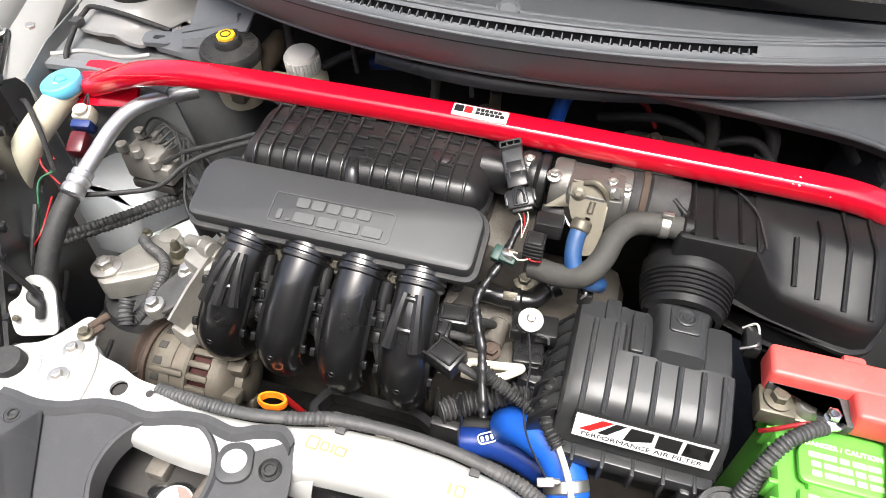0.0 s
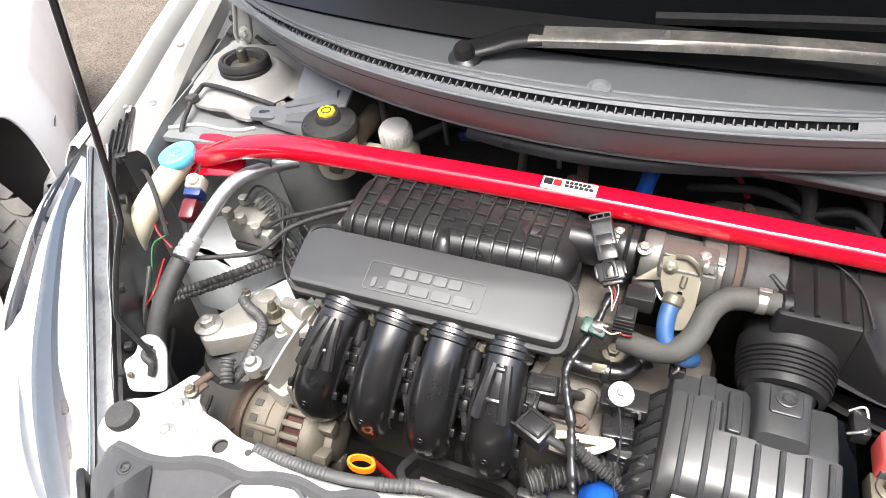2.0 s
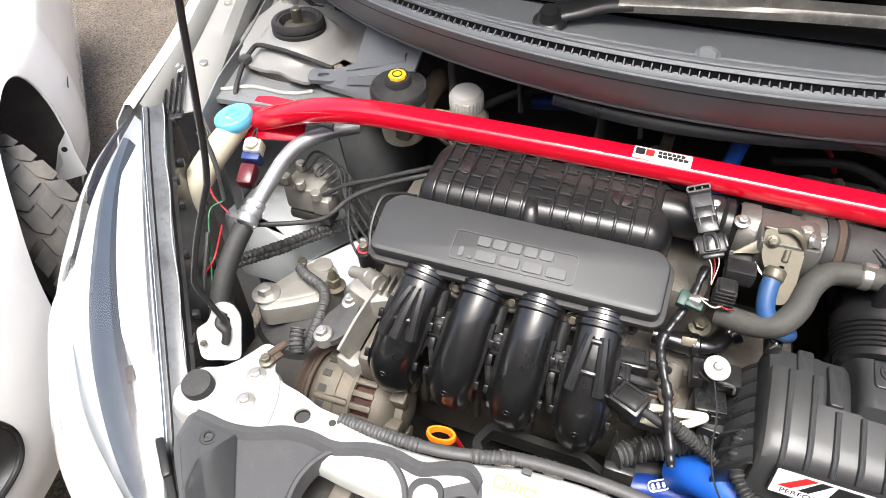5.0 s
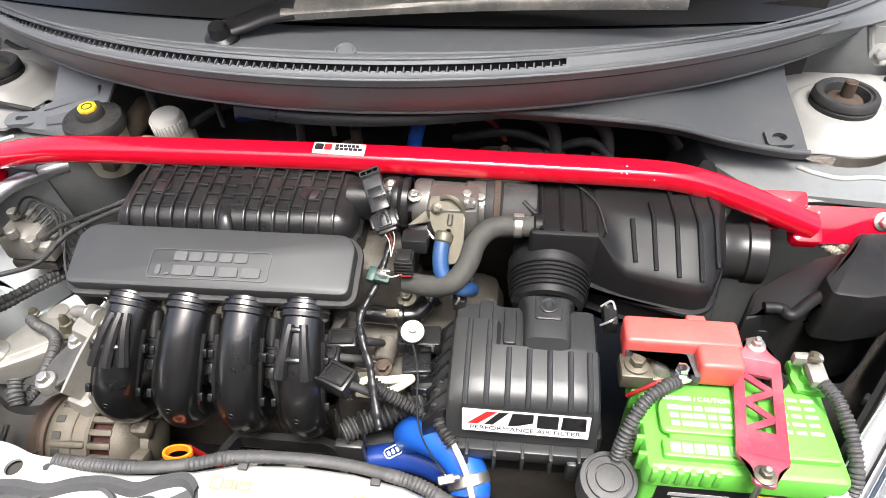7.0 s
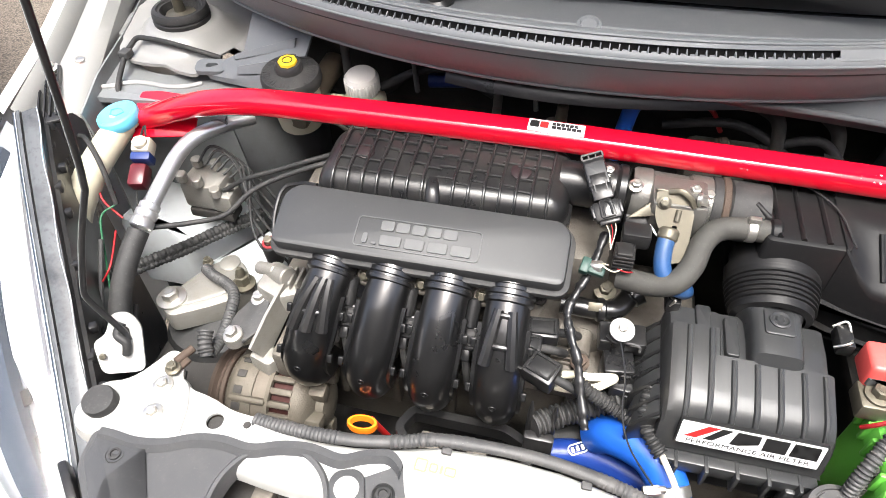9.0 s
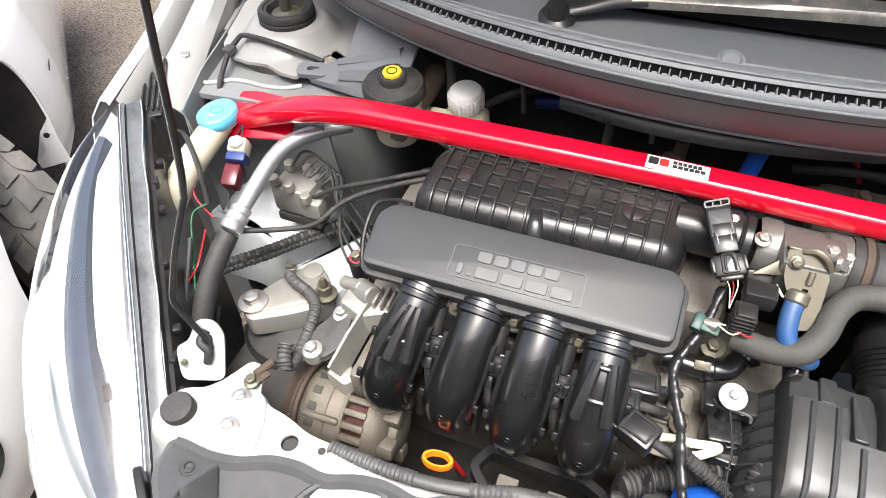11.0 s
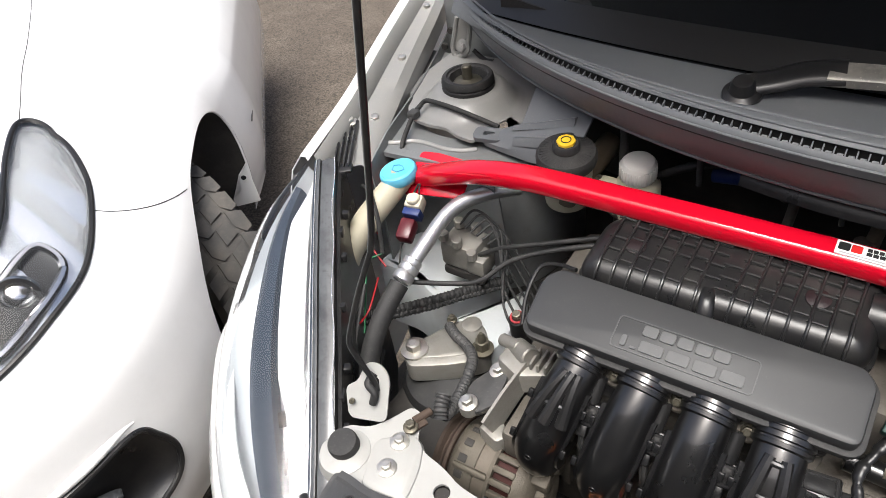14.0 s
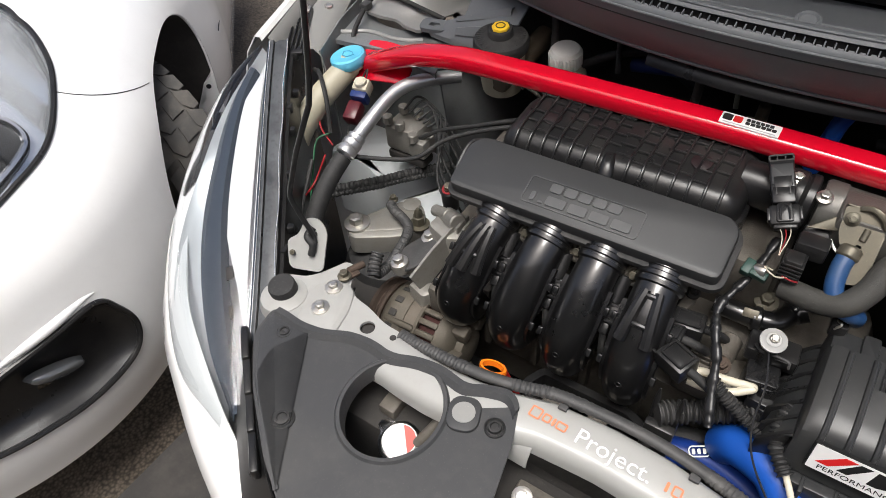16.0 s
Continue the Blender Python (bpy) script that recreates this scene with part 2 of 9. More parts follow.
def glass_mat(name, col=(1, 1, 1), rough=0.02):
    m = bpy.data.materials.new(name)
    m.use_nodes = True
    nt = m.node_tree
    g = nt.nodes.new("ShaderNodeBsdfGlossy")
    g.inputs["Roughness"].default_value = rough
    tr = nt.nodes.new("ShaderNodeBsdfTransparent")
    tr.inputs["Color"].default_value = (*col, 1)
    fr = nt.nodes.new("ShaderNodeFresnel")
    fr.inputs["IOR"].default_value = 1.5
    mx = nt.nodes.new("ShaderNodeMixShader")
    nt.links.new(fr.outputs[0], mx.inputs[0])
    nt.links.new(tr.outputs[0], mx.inputs[1])
    nt.links.new(g.outputs[0], mx.inputs[2])
    nt.links.new(mx.outputs[0], nt.nodes["Material Output"].inputs["Surface"])
    return m


M_LENS = glass_mat("clear_lamp_lens", (0.93, 0.95, 0.97))


def asphalt_mat():
    m = mat("asphalt", (0.105, 0.086, 0.066), 0.9, dirt=0.6, dirt_col=(0.16, 0.135, 0.105), dirt_scale=5, bump=1.0, bump_scale=160, grain=0.6, grain_scale=90)
    nt = m.node_tree
    b = nt.nodes["Principled BSDF"]
    src = b.inputs["Base Color"].links[0].from_socket
    v = nt.nodes.new("ShaderNodeTexVoronoi")
    v.inputs["Scale"].default_value = 130
    co = nt.nodes.new("ShaderNodeTexCoord")
    nt.links.new(co.outputs["Object"], v.inputs["Vector"])
    r = nt.nodes.new("ShaderNodeMapRange")
    r.inputs["From Min"].default_value, r.inputs["From Max"].default_value = 0.1, 0.8
    r.inputs["To Min"].default_value, r.inputs["To Max"].default_value = 1.5, 0.45
    nt.links.new(v.outputs["Distance"], r.inputs["Value"])
    x = nt.nodes.new("ShaderNodeMix")
    x.data_type, x.blend_type = "RGBA", "MULTIPLY"
    x.inputs["Factor"].default_value = 1
    nt.links.new(src, x.inputs["A"])
    nt.links.new(r.outputs["Result"], x.inputs["B"])
    nt.links.new(x.outputs["Result"], b.inputs["Base Color"])
    return m


M_ASPHALT = asphalt_mat()


# ---- building helpers ----
def V(*a):
    return Vector(a[0] if len(a) == 1 else a)


def thing(name, base, label, category, group="", kind=""):
    e = new(name)
    e.location = base
    e.empty_display_size = 0.02
    return tagged(e, label, category, group, kind)


def part(name, bm, material, parent=None, label="", sharp=40):
    me = bpy.data.meshes.new(name)
    bmesh.ops.recalc_face_normals(bm, faces=bm.faces)
    bm.to_mesh(me)
    bm.free()
    me.materials.append(material)
    me.shade_smooth()
    me.set_sharp_from_angle(angle=radians(sharp))
    ob = new(name, me)
    return attach(ob, parent, label)


def attach(ob, parent, label=""):
    if parent is not None:
        ob.parent = parent
        if parent.type == "EMPTY":
            ob.matrix_parent_inverse = Matrix.Translation(parent.location).inverted()
    if label:
        ob["label"] = label
    return ob


def shared(name, mesh, m, parent, label=""):
    ob = new(name, mesh)
    attach(ob, parent, label)
    ob.matrix_basis = m
    return ob


def axes(origin, x_dir, z_dir):
    """A frame with its z along z_dir and its x near x_dir."""
    z = V(z_dir).normalized()
    y = z.cross(V(x_dir)).normalized()
    x = y.cross(z)
    m = Matrix((x, y, z)).transposed().to_4x4()
    m.translation = V(origin)
    return m


def along(p0, p1):
    d = V(p1) - V(p0)
    x = V(1, 0, 0) if abs(d.normalized().x) < 0.9 else V(0, 1, 0)
    return axes(p0, x, d)


def box(bm, c, s, m=None, bevel=0.0, seg=2):
    r = bmesh.ops.create_cube(bm, size=1.0, matrix=Matrix.Translation(c) @ Matrix.Diagonal((*s, 1)))
    vs = r["verts"]
    if bevel:
        es = list({e for v in vs for e in v.link_edges})
        q = bmesh.ops.bevel(bm, geom=es, offset=bevel, segments=seg, profile=0.5, affect="EDGES")
        vs = list({v for f in q["faces"] for v in f.verts} | {v for v in vs if v.is_valid})
    if m is not None:
        bmesh.ops.transform(bm, matrix=m, verts=vs)
    return bm


def lathe(bm, m, profile, seg=28, closed=False):
    """Turns (radius, height) pairs round the z of m."""
    rings = []
    for r, h in profile:
        if r < 1e-5:
            rings.append([bm.verts.new(m @ V(0, 0, h))])
        else:
            rings.append([bm.verts.new(m @ V(r * math.cos(a), r * math.sin(a), h)) for a in [2 * math.pi * i / seg for i in range(seg)]])
    pairs = list(zip(rings, rings[1:])) + ([(rings[-1], rings[0])] if closed else [])
    for a, b in pairs:
        for i in range(seg):
            j = (i + 1) % seg
            if len(a) == 1 and len(b) == 1:
                continue
            if len(a) == 1:
                bm.faces.new((a[0], b[i], b[j]))
            elif len(b) == 1:
                bm.faces.new((a[i], a[j], b[0]))
            else:
                bm.faces.new((a[i], a[j], b[j], b[i]))
    return bm


def rod(bm, p0, p1, r, r1=None, seg=16, cap=0.15):
    r1 = r if r1 is None else r1
    L = (V(p1) - V(p0)).length
    e = cap * min(r, r1)
    return lathe(bm, along(p0, p1), [(0, 0), (r - e, 0), (r, e), (r1, L - e), (r1 - e, L), (0, L)], seg)


def spline(pts, n=8):
    """A smooth curve through the points."""
    p = [V(q) for q in pts]
    p = [2 * p[0] - p[1]] + p + [2 * p[-1] - p[-2]]
    out = []
    for a, b, c, d in zip(p, p[1:], p[2:], p[3:]):
        for k in range(n):
            t = k / n
            out.append(0.5 * ((2 * b) + (c - a) * t + (2 * a - 5 * b + 4 * c - d) * t * t + (3 * b - a - 3 * c + d) * t ** 3))
    out.append(p[-2])
    return out


def tube(bm, pts, r, seg=12, n=8, smooth=True, flat=1.0, up=None, caps=True, square=1.0):
    """A tube along the points; r is a radius or a function of the length so far and the share of the way; square below 1 gives it flat sides."""

    def pw(v):
        return math.copysign(abs(v) ** square, v) if square != 1.0 else v
    c = spline(pts, n) if smooth else [V(q) for q in pts]
    rings = []
    t0 = (c[1] - c[0]).normalized()
    if up is not None:
        side = t0.cross(V(up)).normalized()
    else:
        side = t0.orthogonal().normalized()
    s, total = 0.0, sum((b - a).length for a, b in zip(c, c[1:]))
    for i, q in enumerate(c):
        t = (c[min(i + 1, len(c) - 1)] - c[max(i - 1, 0)]).normalized()
        side = (side - t * side.dot(t)).normalized()
        top = side.cross(t).normalized()
        if i:
            s += (q - c[i - 1]).length
        rad = r(s, s / total) if callable(r) else r
        rings.append([bm.verts.new(q + side * rad * pw(math.cos(a)) + top * rad * flat * pw(math.sin(a))) for a in [2 * math.pi * k / seg for k in range(seg)]])
    for a, b in zip(rings, rings[1:]):
        for i in range(seg):
            bm.faces.new((a[i], a[(i + 1) % seg], b[(i + 1) % seg], b[i]))
    if caps:
        bm.faces.new(rings[0][::-1])
        bm.faces.new(rings[-1])
    return bm


def ribbed(bm, pts, r, pitch=0.006, depth=0.0015, seg=12):
    """A corrugated hose."""
    c = spline(pts, 8)
    total = sum((b - a).length for a, b in zip(c, c[1:]))
    n = max(2, int(total / (pitch / 3) / max(1, len(pts) - 1)))
    return tube(bm, pts, lambda s, u: r + depth * (1 if (s / pitch) % 1 < 0.5 else -1), seg, n)


def rrect(w, h, r, n=5, cx=0.0, cy=0.0):
    """A rectangle with round corners, anticlockwise."""
    out = []
    for sx, sy, a0 in ((1, -1, -90), (1, 1, 0), (-1, 1, 90), (-1, -1, 180)):
        for i in range(n + 1):
            a = radians(a0 + 90 * i / n)
            out.append((cx + sx * (w / 2 - r) + r * math.cos(a), cy + sy * (h / 2 - r) + r * math.sin(a)))
    return out


def rounded(poly, r, n=4):
    """A polygon with its corners rounded; r is one radius or a list."""
    out, k = [], len(poly)
    for i in range(k):
        p, a, b = V(*poly[i], 0), V(*poly[i - 1], 0), V(*poly[(i + 1) % k], 0)
        rr = r[i] if isinstance(r, (list, tuple)) else r
        u, w = (a - p), (b - p)
        d = min(rr, u.length * 0.45, w.length * 0.45)
        p0, p1 = p + u.normalized() * d, p + w.normalized() * d
        if rr <= 0:
            out.append((p.x, p.y))
            continue
        for j in range(n + 1):
            t = j / n
            q = p0 * (1 - t) ** 2 + p * 2 * t * (1 - t) + p1 * t * t
            out.append((q.x, q.y))
    return out


def inset(poly, d):
    out, k = [], len(poly)
    for i in range(k):
        a, p, b = V(*poly[i - 1], 0), V(*poly[i], 0), V(*poly[(i + 1) % k], 0)
        e1, e2 = p - a, b - p
        n1 = V(-e1.y, e1.x, 0).normalized() if e1.length > 1e-7 else V(0, 0, 0)
        n2 = V(-e2.y, e2.x, 0).normalized() if e2.length > 1e-7 else V(0, 0, 0)
        nn = n1 + n2
        nn = nn / max(nn.length, 1e-6)
        q = p + nn * d / max(nn.dot(n2), 0.5)
        out.append((q.x, q.y))
    # close up corners that the inset has turned inside out
    flips = [(out[(i + 1) % k][0] - out[i][0]) * (poly[(i + 1) % k][0] - poly[i][0]) + (out[(i + 1) % k][1] - out[i][1]) * (poly[(i + 1) % k][1] - poly[i][1]) < 0 for i in range(k)]
    if any(flips) and not all(flips):
        start = flips.index(False) + 1
        i = 0
        while i < k:
            a = (start + i) % k
            if flips[a]:
                n = 0
                while flips[(a + n) % k]:
                    n += 1
                run = [(a + j) % k for j in range(n + 1)]
                mx, my = sum(out[j][0] for j in run) / len(run), sum(out[j][1] for j in run) / len(run)
                for t, j in enumerate(run):
                    out[j] = (mx + (poly[j][0] - mx) * 0.003, my + (poly[j][1] - my) * 0.003)
                i += n
            i += 1
    return out


def area(poly):
    return sum(a[0] * b[1] - b[0] * a[1] for a, b in zip(poly, poly[1:] + poly[:1])) / 2


def pad(bm, poly, z0, z1, m=None, edge=0.003, bottom=True, lift=None):
    """A plate with a soft upper edge over an outline; lift(x, y) bends it upwards."""
    m = m or Matrix()
    if area(poly) < 0:
        poly = poly[::-1]
    edge = min(edge, (z1 - z0) * 0.9)
    steps = [(0, z0)] + ([(0, z1 - edge), (edge * 0.3, z1 - edge * 0.3), (edge, z1)] if edge > 0 else [(0, z1)])
    rings = []
    for d, z in steps:
        q = inset(poly, d) if d else poly
        rings.append([bm.verts.new(m @ V(x, y, z + (lift(x, y) if lift else 0))) for x, y in q])
    k = len(poly)
    for a, b in zip(rings, rings[1:]):
        for i in range(k):
            bm.faces.new((a[i], a[(i + 1) % k], b[(i + 1) % k], b[i]))
    top = bm.faces.new(rings[-1])
    fs = [top]
    if bottom:
        fs.append(bm.faces.new(rings[0][::-1]))
    bmesh.ops.triangulate(bm, faces=fs, ngon_method="EAR_CLIP")
    return bm


def ring_plate(bm, outer, hole, z0, z1, m=None):
    """A flat plate with one hole."""
    m = m or Matrix()
    loops = []
    for z in (z0, z1):
        loops.append([[bm.verts.new(m @ V(x, y, z)) for x, y in o] for o in (outer, hole)])
    for k in (0, 1):
        a, b = loops[0][k], loops[1][k]
        for i in range(len(a)):
            bm.faces.new((a[i], a[(i + 1) % len(a)], b[(i + 1) % len(a)], b[i]))
    for lo in loops:
        es = []
        for o in lo:
            for i in range(len(o)):
                es.append(bm.edges.get((o[i], o[(i + 1) % len(o)])) or bm.edges.new((o[i], o[(i + 1) % len(o)])))
        bmesh.ops.triangle_fill(bm, edges=es, use_beauty=True)
    return bm


def sheet(bm, rows, thick=0.002, closed=False):
    """A skin over a grid of points, with thickness."""
    grid = [[V(p) for p in r] for r in rows]
    nr, nc = len(grid), len(grid[0])
    top = [[bm.verts.new(p) for p in r] for r in grid]
    if thick:
        low = []
        for i in range(nr):
            row = []
            for j in range(nc):
                du = grid[i][min(j + 1, nc - 1)] - grid[i][max(j - 1, 0)]
                dv = grid[min(i + 1, nr - 1)][j] - grid[max(i - 1, 0)][j]
                n = du.cross(dv)
                n = n.normalized() if n.length > 1e-12 else V(0, 0, 1)
                row.append(bm.verts.new(grid[i][j] - n * thick))
            low.append(row)
    for i in range(nr - 1):
        for j in range(nc - 1):
            bm.faces.new((top[i][j], top[i][j + 1], top[i + 1][j + 1], top[i + 1][j]))
            if thick:
                bm.faces.new((low[i][j], low[i + 1][j], low[i + 1][j + 1], low[i][j + 1]))
    if thick:
        edge = [(0, j) for j in range(nc)] + [(i, nc - 1) for i in range(1, nr)] + [(nr - 1, j) for j in range(nc - 2, -1, -1)] + [(i, 0) for i in range(nr - 2, 0, -1)]
        for (a, b), (c, d) in zip(edge, edge[1:] + edge[:1]):
            bm.faces.new((top[a][b], low[a][b], low[c][d], top[c][d]))
    return bm


def lerp(a, b, t):
    return a + (b - a) * t


BOLTS = {}


def bolt(parent, at, axis=(0, 0, 1), size=0.012, material=None, washer=1.6, name="bolt", label="", height=0.55):
    """A hexagon bolt with its flange; the bolts of one kind share a mesh."""
    material = material or M_ZINC
    key = (size, material.name, washer, height)
    if key not in BOLTS:
        bm = bmesh.new()
        if washer:
            lathe(bm, Matrix(), [(0, -0.002), (size * washer * 0.55, -0.002), (size * washer * 0.55, 0.0008), (size * 0.55, 0.0022), (0, 0.0022)], 20)
        hexa = [(size * 0.55 * math.cos(radians(60 * i)), size * 0.55 * math.sin(radians(60 * i))) for i in range(6)]
        pad(bm, hexa, 0.002, 0.002 + size * height, edge=size * 0.08)
        lathe(bm, Matrix.Translation((0, 0, 0.002 + size * height)), [(size * 0.32, -0.0004), (size * 0.28, 0.0005), (0, 0.0003)], 14)
        me = bpy.data.meshes.new(name)
        bmesh.ops.recalc_face_normals(bm, faces=bm.faces)
        bm.to_mesh(me)
        bm.free()
        me.materials.append(material)
        me.shade_smooth()
        me.set_sharp_from_angle(angle=radians(30))
        BOLTS[key] = me
    x = (1, 0, 0) if abs(V(axis).normalized().x) < 0.9 else (0, 1, 0)
    return shared(name, BOLTS[key], axes(at, x, axis), parent, label)


def writing(words, m, size, material, parent, name="lettering", depth=0.0003, spacing=1.0, label=""):
    """Words in the built-in font, as a mesh."""
    cu = bpy.data.curves.new(name, "FONT")
    cu.body, cu.size, cu.extrude, cu.align_x, cu.align_y, cu.space_character = words, size, depth, "CENTER", "CENTER", spacing
    ob = bpy.data.objects.new(name, cu)
    me = bpy.data.meshes.new_from_object(ob)
    bpy.data.objects.remove(ob)
    me.transform(m)
    me.materials.clear()
    me.materials.append(material)
    o = new(name, me)
    return attach(o, parent, label)


# ---- ground ----
def build_ground():
    bm = bmesh.new()
    n = 40
    xs = [-3.4 + 6 * i / n for i in range(n + 1)]
    ys = [-1.5 + 5 * i / n for i in range(n + 1)]
    vs = [[bm.verts.new((x, y, 0.004 * noise.noise((x * 2, y * 2, 0)))) for x in xs] for y in ys]
    for i in range(n):
        for j in range(n):
            bm.faces.new((vs[i][j], vs[i][j + 1], vs[i + 1][j + 1], vs[i + 1][j]))
    R = 400
    c = [bm.verts.new((sx * R, sy * R, 0)) for sx, sy in ((-1, -1), (1, -1), (1, 1), (-1, 1))]
    rim = [vs[0][0], vs[0][n], vs[n][n], vs[n][0]]
    edges = [[vs[0][j] for j in range(n + 1)], [vs[i][n] for i in range(n + 1)], [vs[n][n - j] for j in range(n + 1)], [vs[n - i][0] for i in range(n + 1)]]
    for k in range(4):
        bm.faces.new([c[k], c[(k + 1) % 4]] + edges[k][::-1])
    ob = part("ground", bm, M_ASPHALT)
    tagged(ob, "weathered brown-grey asphalt with coarse stones and scattered grit", "ground", kind="structure")


build_ground()


# ---- unseen plain wall added behind the viewer to block the low front sky ----
def build_sky_block():
    bm = bmesh.new()
    box(bm, (0.3, -2.9, 1.75), (11.0, 0.2, 3.5), None, 0.01)
    tagged(part("sky_block_wall", bm, M_SKYBLOCK), "unseen plain grey wall added to block low sky light", "wall", kind="structure")


build_sky_block()


# ---- the car's own body ----
car = thing("car", (CX, 0.9, 0), "white compact hatchback with its bonnet raised, engine bay open", "car")


def mir(p):
    return (2 * CX - p[0], p[1], p[2])


def sided(pts, right):
    return [mir(p) if right else p for p in pts]


def lip_y(x):
    d = x - CX
    return 0.563 + 0.013 * d + 0.673 * d * d + 0.112 * d ** 4


def build_body():
    # bonnet flange of each wing with its outer skin
    for right in (False, True):
        rail = [(-0.800, 0.575, 0.885), (-0.825, 0.66, 0.905), (-0.868, 0.80, 0.935), (-0.915, 0.95, 0.96), (-0.965, 1.10, 0.985), (-1.0, 1.25, 1.0)]
        top = [(-0.852, 0.535, 0.912), (-0.872, 0.66, 0.940), (-0.910, 0.80, 0.965), (-0.950, 0.95, 0.988), (-0.990, 1.10, 1.008), (-1.02, 1.25, 1.02)]
        offs = [(0.0, 0.0), (-0.004, 0.006), (-0.016, 0.004), (-0.045, -0.030), (-0.075, -0.10), (-0.085, -0.22), (-0.06, -0.42), (-0.02, -0.60)]
        rows = [spline(sided([(a[0] + dx, a[1] - (0.012 if k < 1 else 0), a[2] + dz) for k, a in enumerate(top)], right), 6) for dx, dz in offs]
        bm = sheet(bmesh.new(), rows, 0.002)
        part("front_wing", bm, M_PAINT, car, "glossy white front wing")
        inner = [(a[0] + 0.010, a[1], a[2] - 0.012) for a in top]
        step = [(a[0] + 0.012, a[1], a[2] - 0.026) for a in top]
        edge2 = [(a[0] + 0.010, a[1] + 0.004, a[2] - 0.012) for a in rail]
        rows = [spline(sided(q, right), 6) for q in (top, inner, step, rail, edge2, [(a[0] + 0.012, a[1], a[2] - 0.045) for a in rail])]
        bm = sheet(bmesh.new(), rows, 0.0015)
        fl = part("wing_flange", bm, M_BAYWHITE_DIM, car, "white painted wing flange with bolts")
        for k, q in enumerate((rail[1], rail[2], rail[3])):
            at = V(mir(q) if right else q) + V(-0.012 * (-1 if right else 1), 0.004, -0.001)
            bolt(fl, at, (0.1 * (-1 if right else 1), -0.1, 1), 0.013, M_ZINC, 1.9)
        # side wall of the bay, shelf round the strut tower
        s = -1 if right else 1

        def P(x, y, z):
            return (CX + (x - CX) * s, y, z)
        # shelf: tower top between the flange and the cowl
        cx_, cy_ = (-0.750 if right else -0.733), 0.784
        rings = []
        for r, h in ((0.038, 0.924), (0.050, 0.925), (0.060, 0.921), (0.072, 0.904), (0.080, 0.899), (0.088, 0.898)):
            rings.append([P(cx_ + r * math.cos(a), cy_ + r * math.sin(a), h) for a in [2 * math.pi * i / 36 for i in range(37)]])
        bm = sheet(bmesh.new(), rings if right else rings[::-1], 0.003)
        part("strut_tower", bm, M_BAYWHITE_DIM, car, "white pressed strut tower dome")
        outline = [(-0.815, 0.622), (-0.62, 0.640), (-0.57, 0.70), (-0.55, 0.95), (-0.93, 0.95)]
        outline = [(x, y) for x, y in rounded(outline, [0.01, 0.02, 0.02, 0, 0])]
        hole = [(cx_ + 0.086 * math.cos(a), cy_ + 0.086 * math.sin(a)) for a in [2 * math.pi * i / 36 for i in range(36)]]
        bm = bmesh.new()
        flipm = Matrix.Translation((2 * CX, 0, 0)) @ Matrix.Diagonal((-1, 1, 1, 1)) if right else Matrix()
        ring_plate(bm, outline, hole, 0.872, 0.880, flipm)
        part("tower_shelf", bm, M_BAYSHADE, car, "light grey painted strut tower shelf, darkened for shade")
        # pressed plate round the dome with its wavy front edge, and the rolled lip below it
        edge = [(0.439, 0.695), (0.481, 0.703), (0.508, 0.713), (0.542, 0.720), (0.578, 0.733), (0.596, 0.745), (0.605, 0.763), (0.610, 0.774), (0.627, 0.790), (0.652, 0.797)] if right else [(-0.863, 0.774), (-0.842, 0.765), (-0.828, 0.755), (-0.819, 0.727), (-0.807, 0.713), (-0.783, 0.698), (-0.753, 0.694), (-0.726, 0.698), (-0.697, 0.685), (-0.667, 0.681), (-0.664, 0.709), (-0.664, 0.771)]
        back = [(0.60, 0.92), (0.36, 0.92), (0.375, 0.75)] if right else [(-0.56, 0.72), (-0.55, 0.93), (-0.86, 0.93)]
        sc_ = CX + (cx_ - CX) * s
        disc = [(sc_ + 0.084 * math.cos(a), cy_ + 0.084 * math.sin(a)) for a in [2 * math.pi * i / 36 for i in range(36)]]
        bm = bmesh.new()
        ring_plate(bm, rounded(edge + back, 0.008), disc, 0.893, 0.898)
        part("tower_plate", bm, M_BAYWHITE_DIM, car, "white pressed plate round the strut dome")
        bm = bmesh.new()
        tube(bm, [(0.434, 0.693, 0.882), (0.451, 0.681, 0.882), (0.481, 0.671, 0.882), (0.517, 0.676, 0.882), (0.542, 0.673, 0.882), (0.576, 0.659, 0.882), (0.608, 0.645, 0.882)] if right else [(-0.823, 0.638, 0.882), (-0.793, 0.650, 0.882), (-0.766, 0.666, 0.882), (-0.742, 0.669, 0.882), (-0.712, 0.667, 0.882), (-0.683, 0.673, 0.882), (-0.664, 0.686, 0.882)], 0.0035, 8, 6, flat=0.7)
        part("rolled_lip", bm, M_BAYWHITE_DIM, car, "white rolled lip of the tower shelf")
        # stepped front of the shelf and the side wall
        prof = [(0.636, 0.878), (0.628, 0.874), (0.630, 0.868), (0.640, 0.855), (0.655, 0.75), (0.645, 0.62), (0.62, 0.45)]
        rows = [[P(x, y + 0.01 * math.sin(14 * x), z) for x in [-0.82 + 0.225 * i / 12 for i in range(13)]] for y, z in prof]
        bm = sheet(bmesh.new(), rows, 0.003)
        part("tower_front", bm, M_BAYSHADE, car, "light grey painted front of the strut tower, darkened for shade")
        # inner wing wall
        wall = []
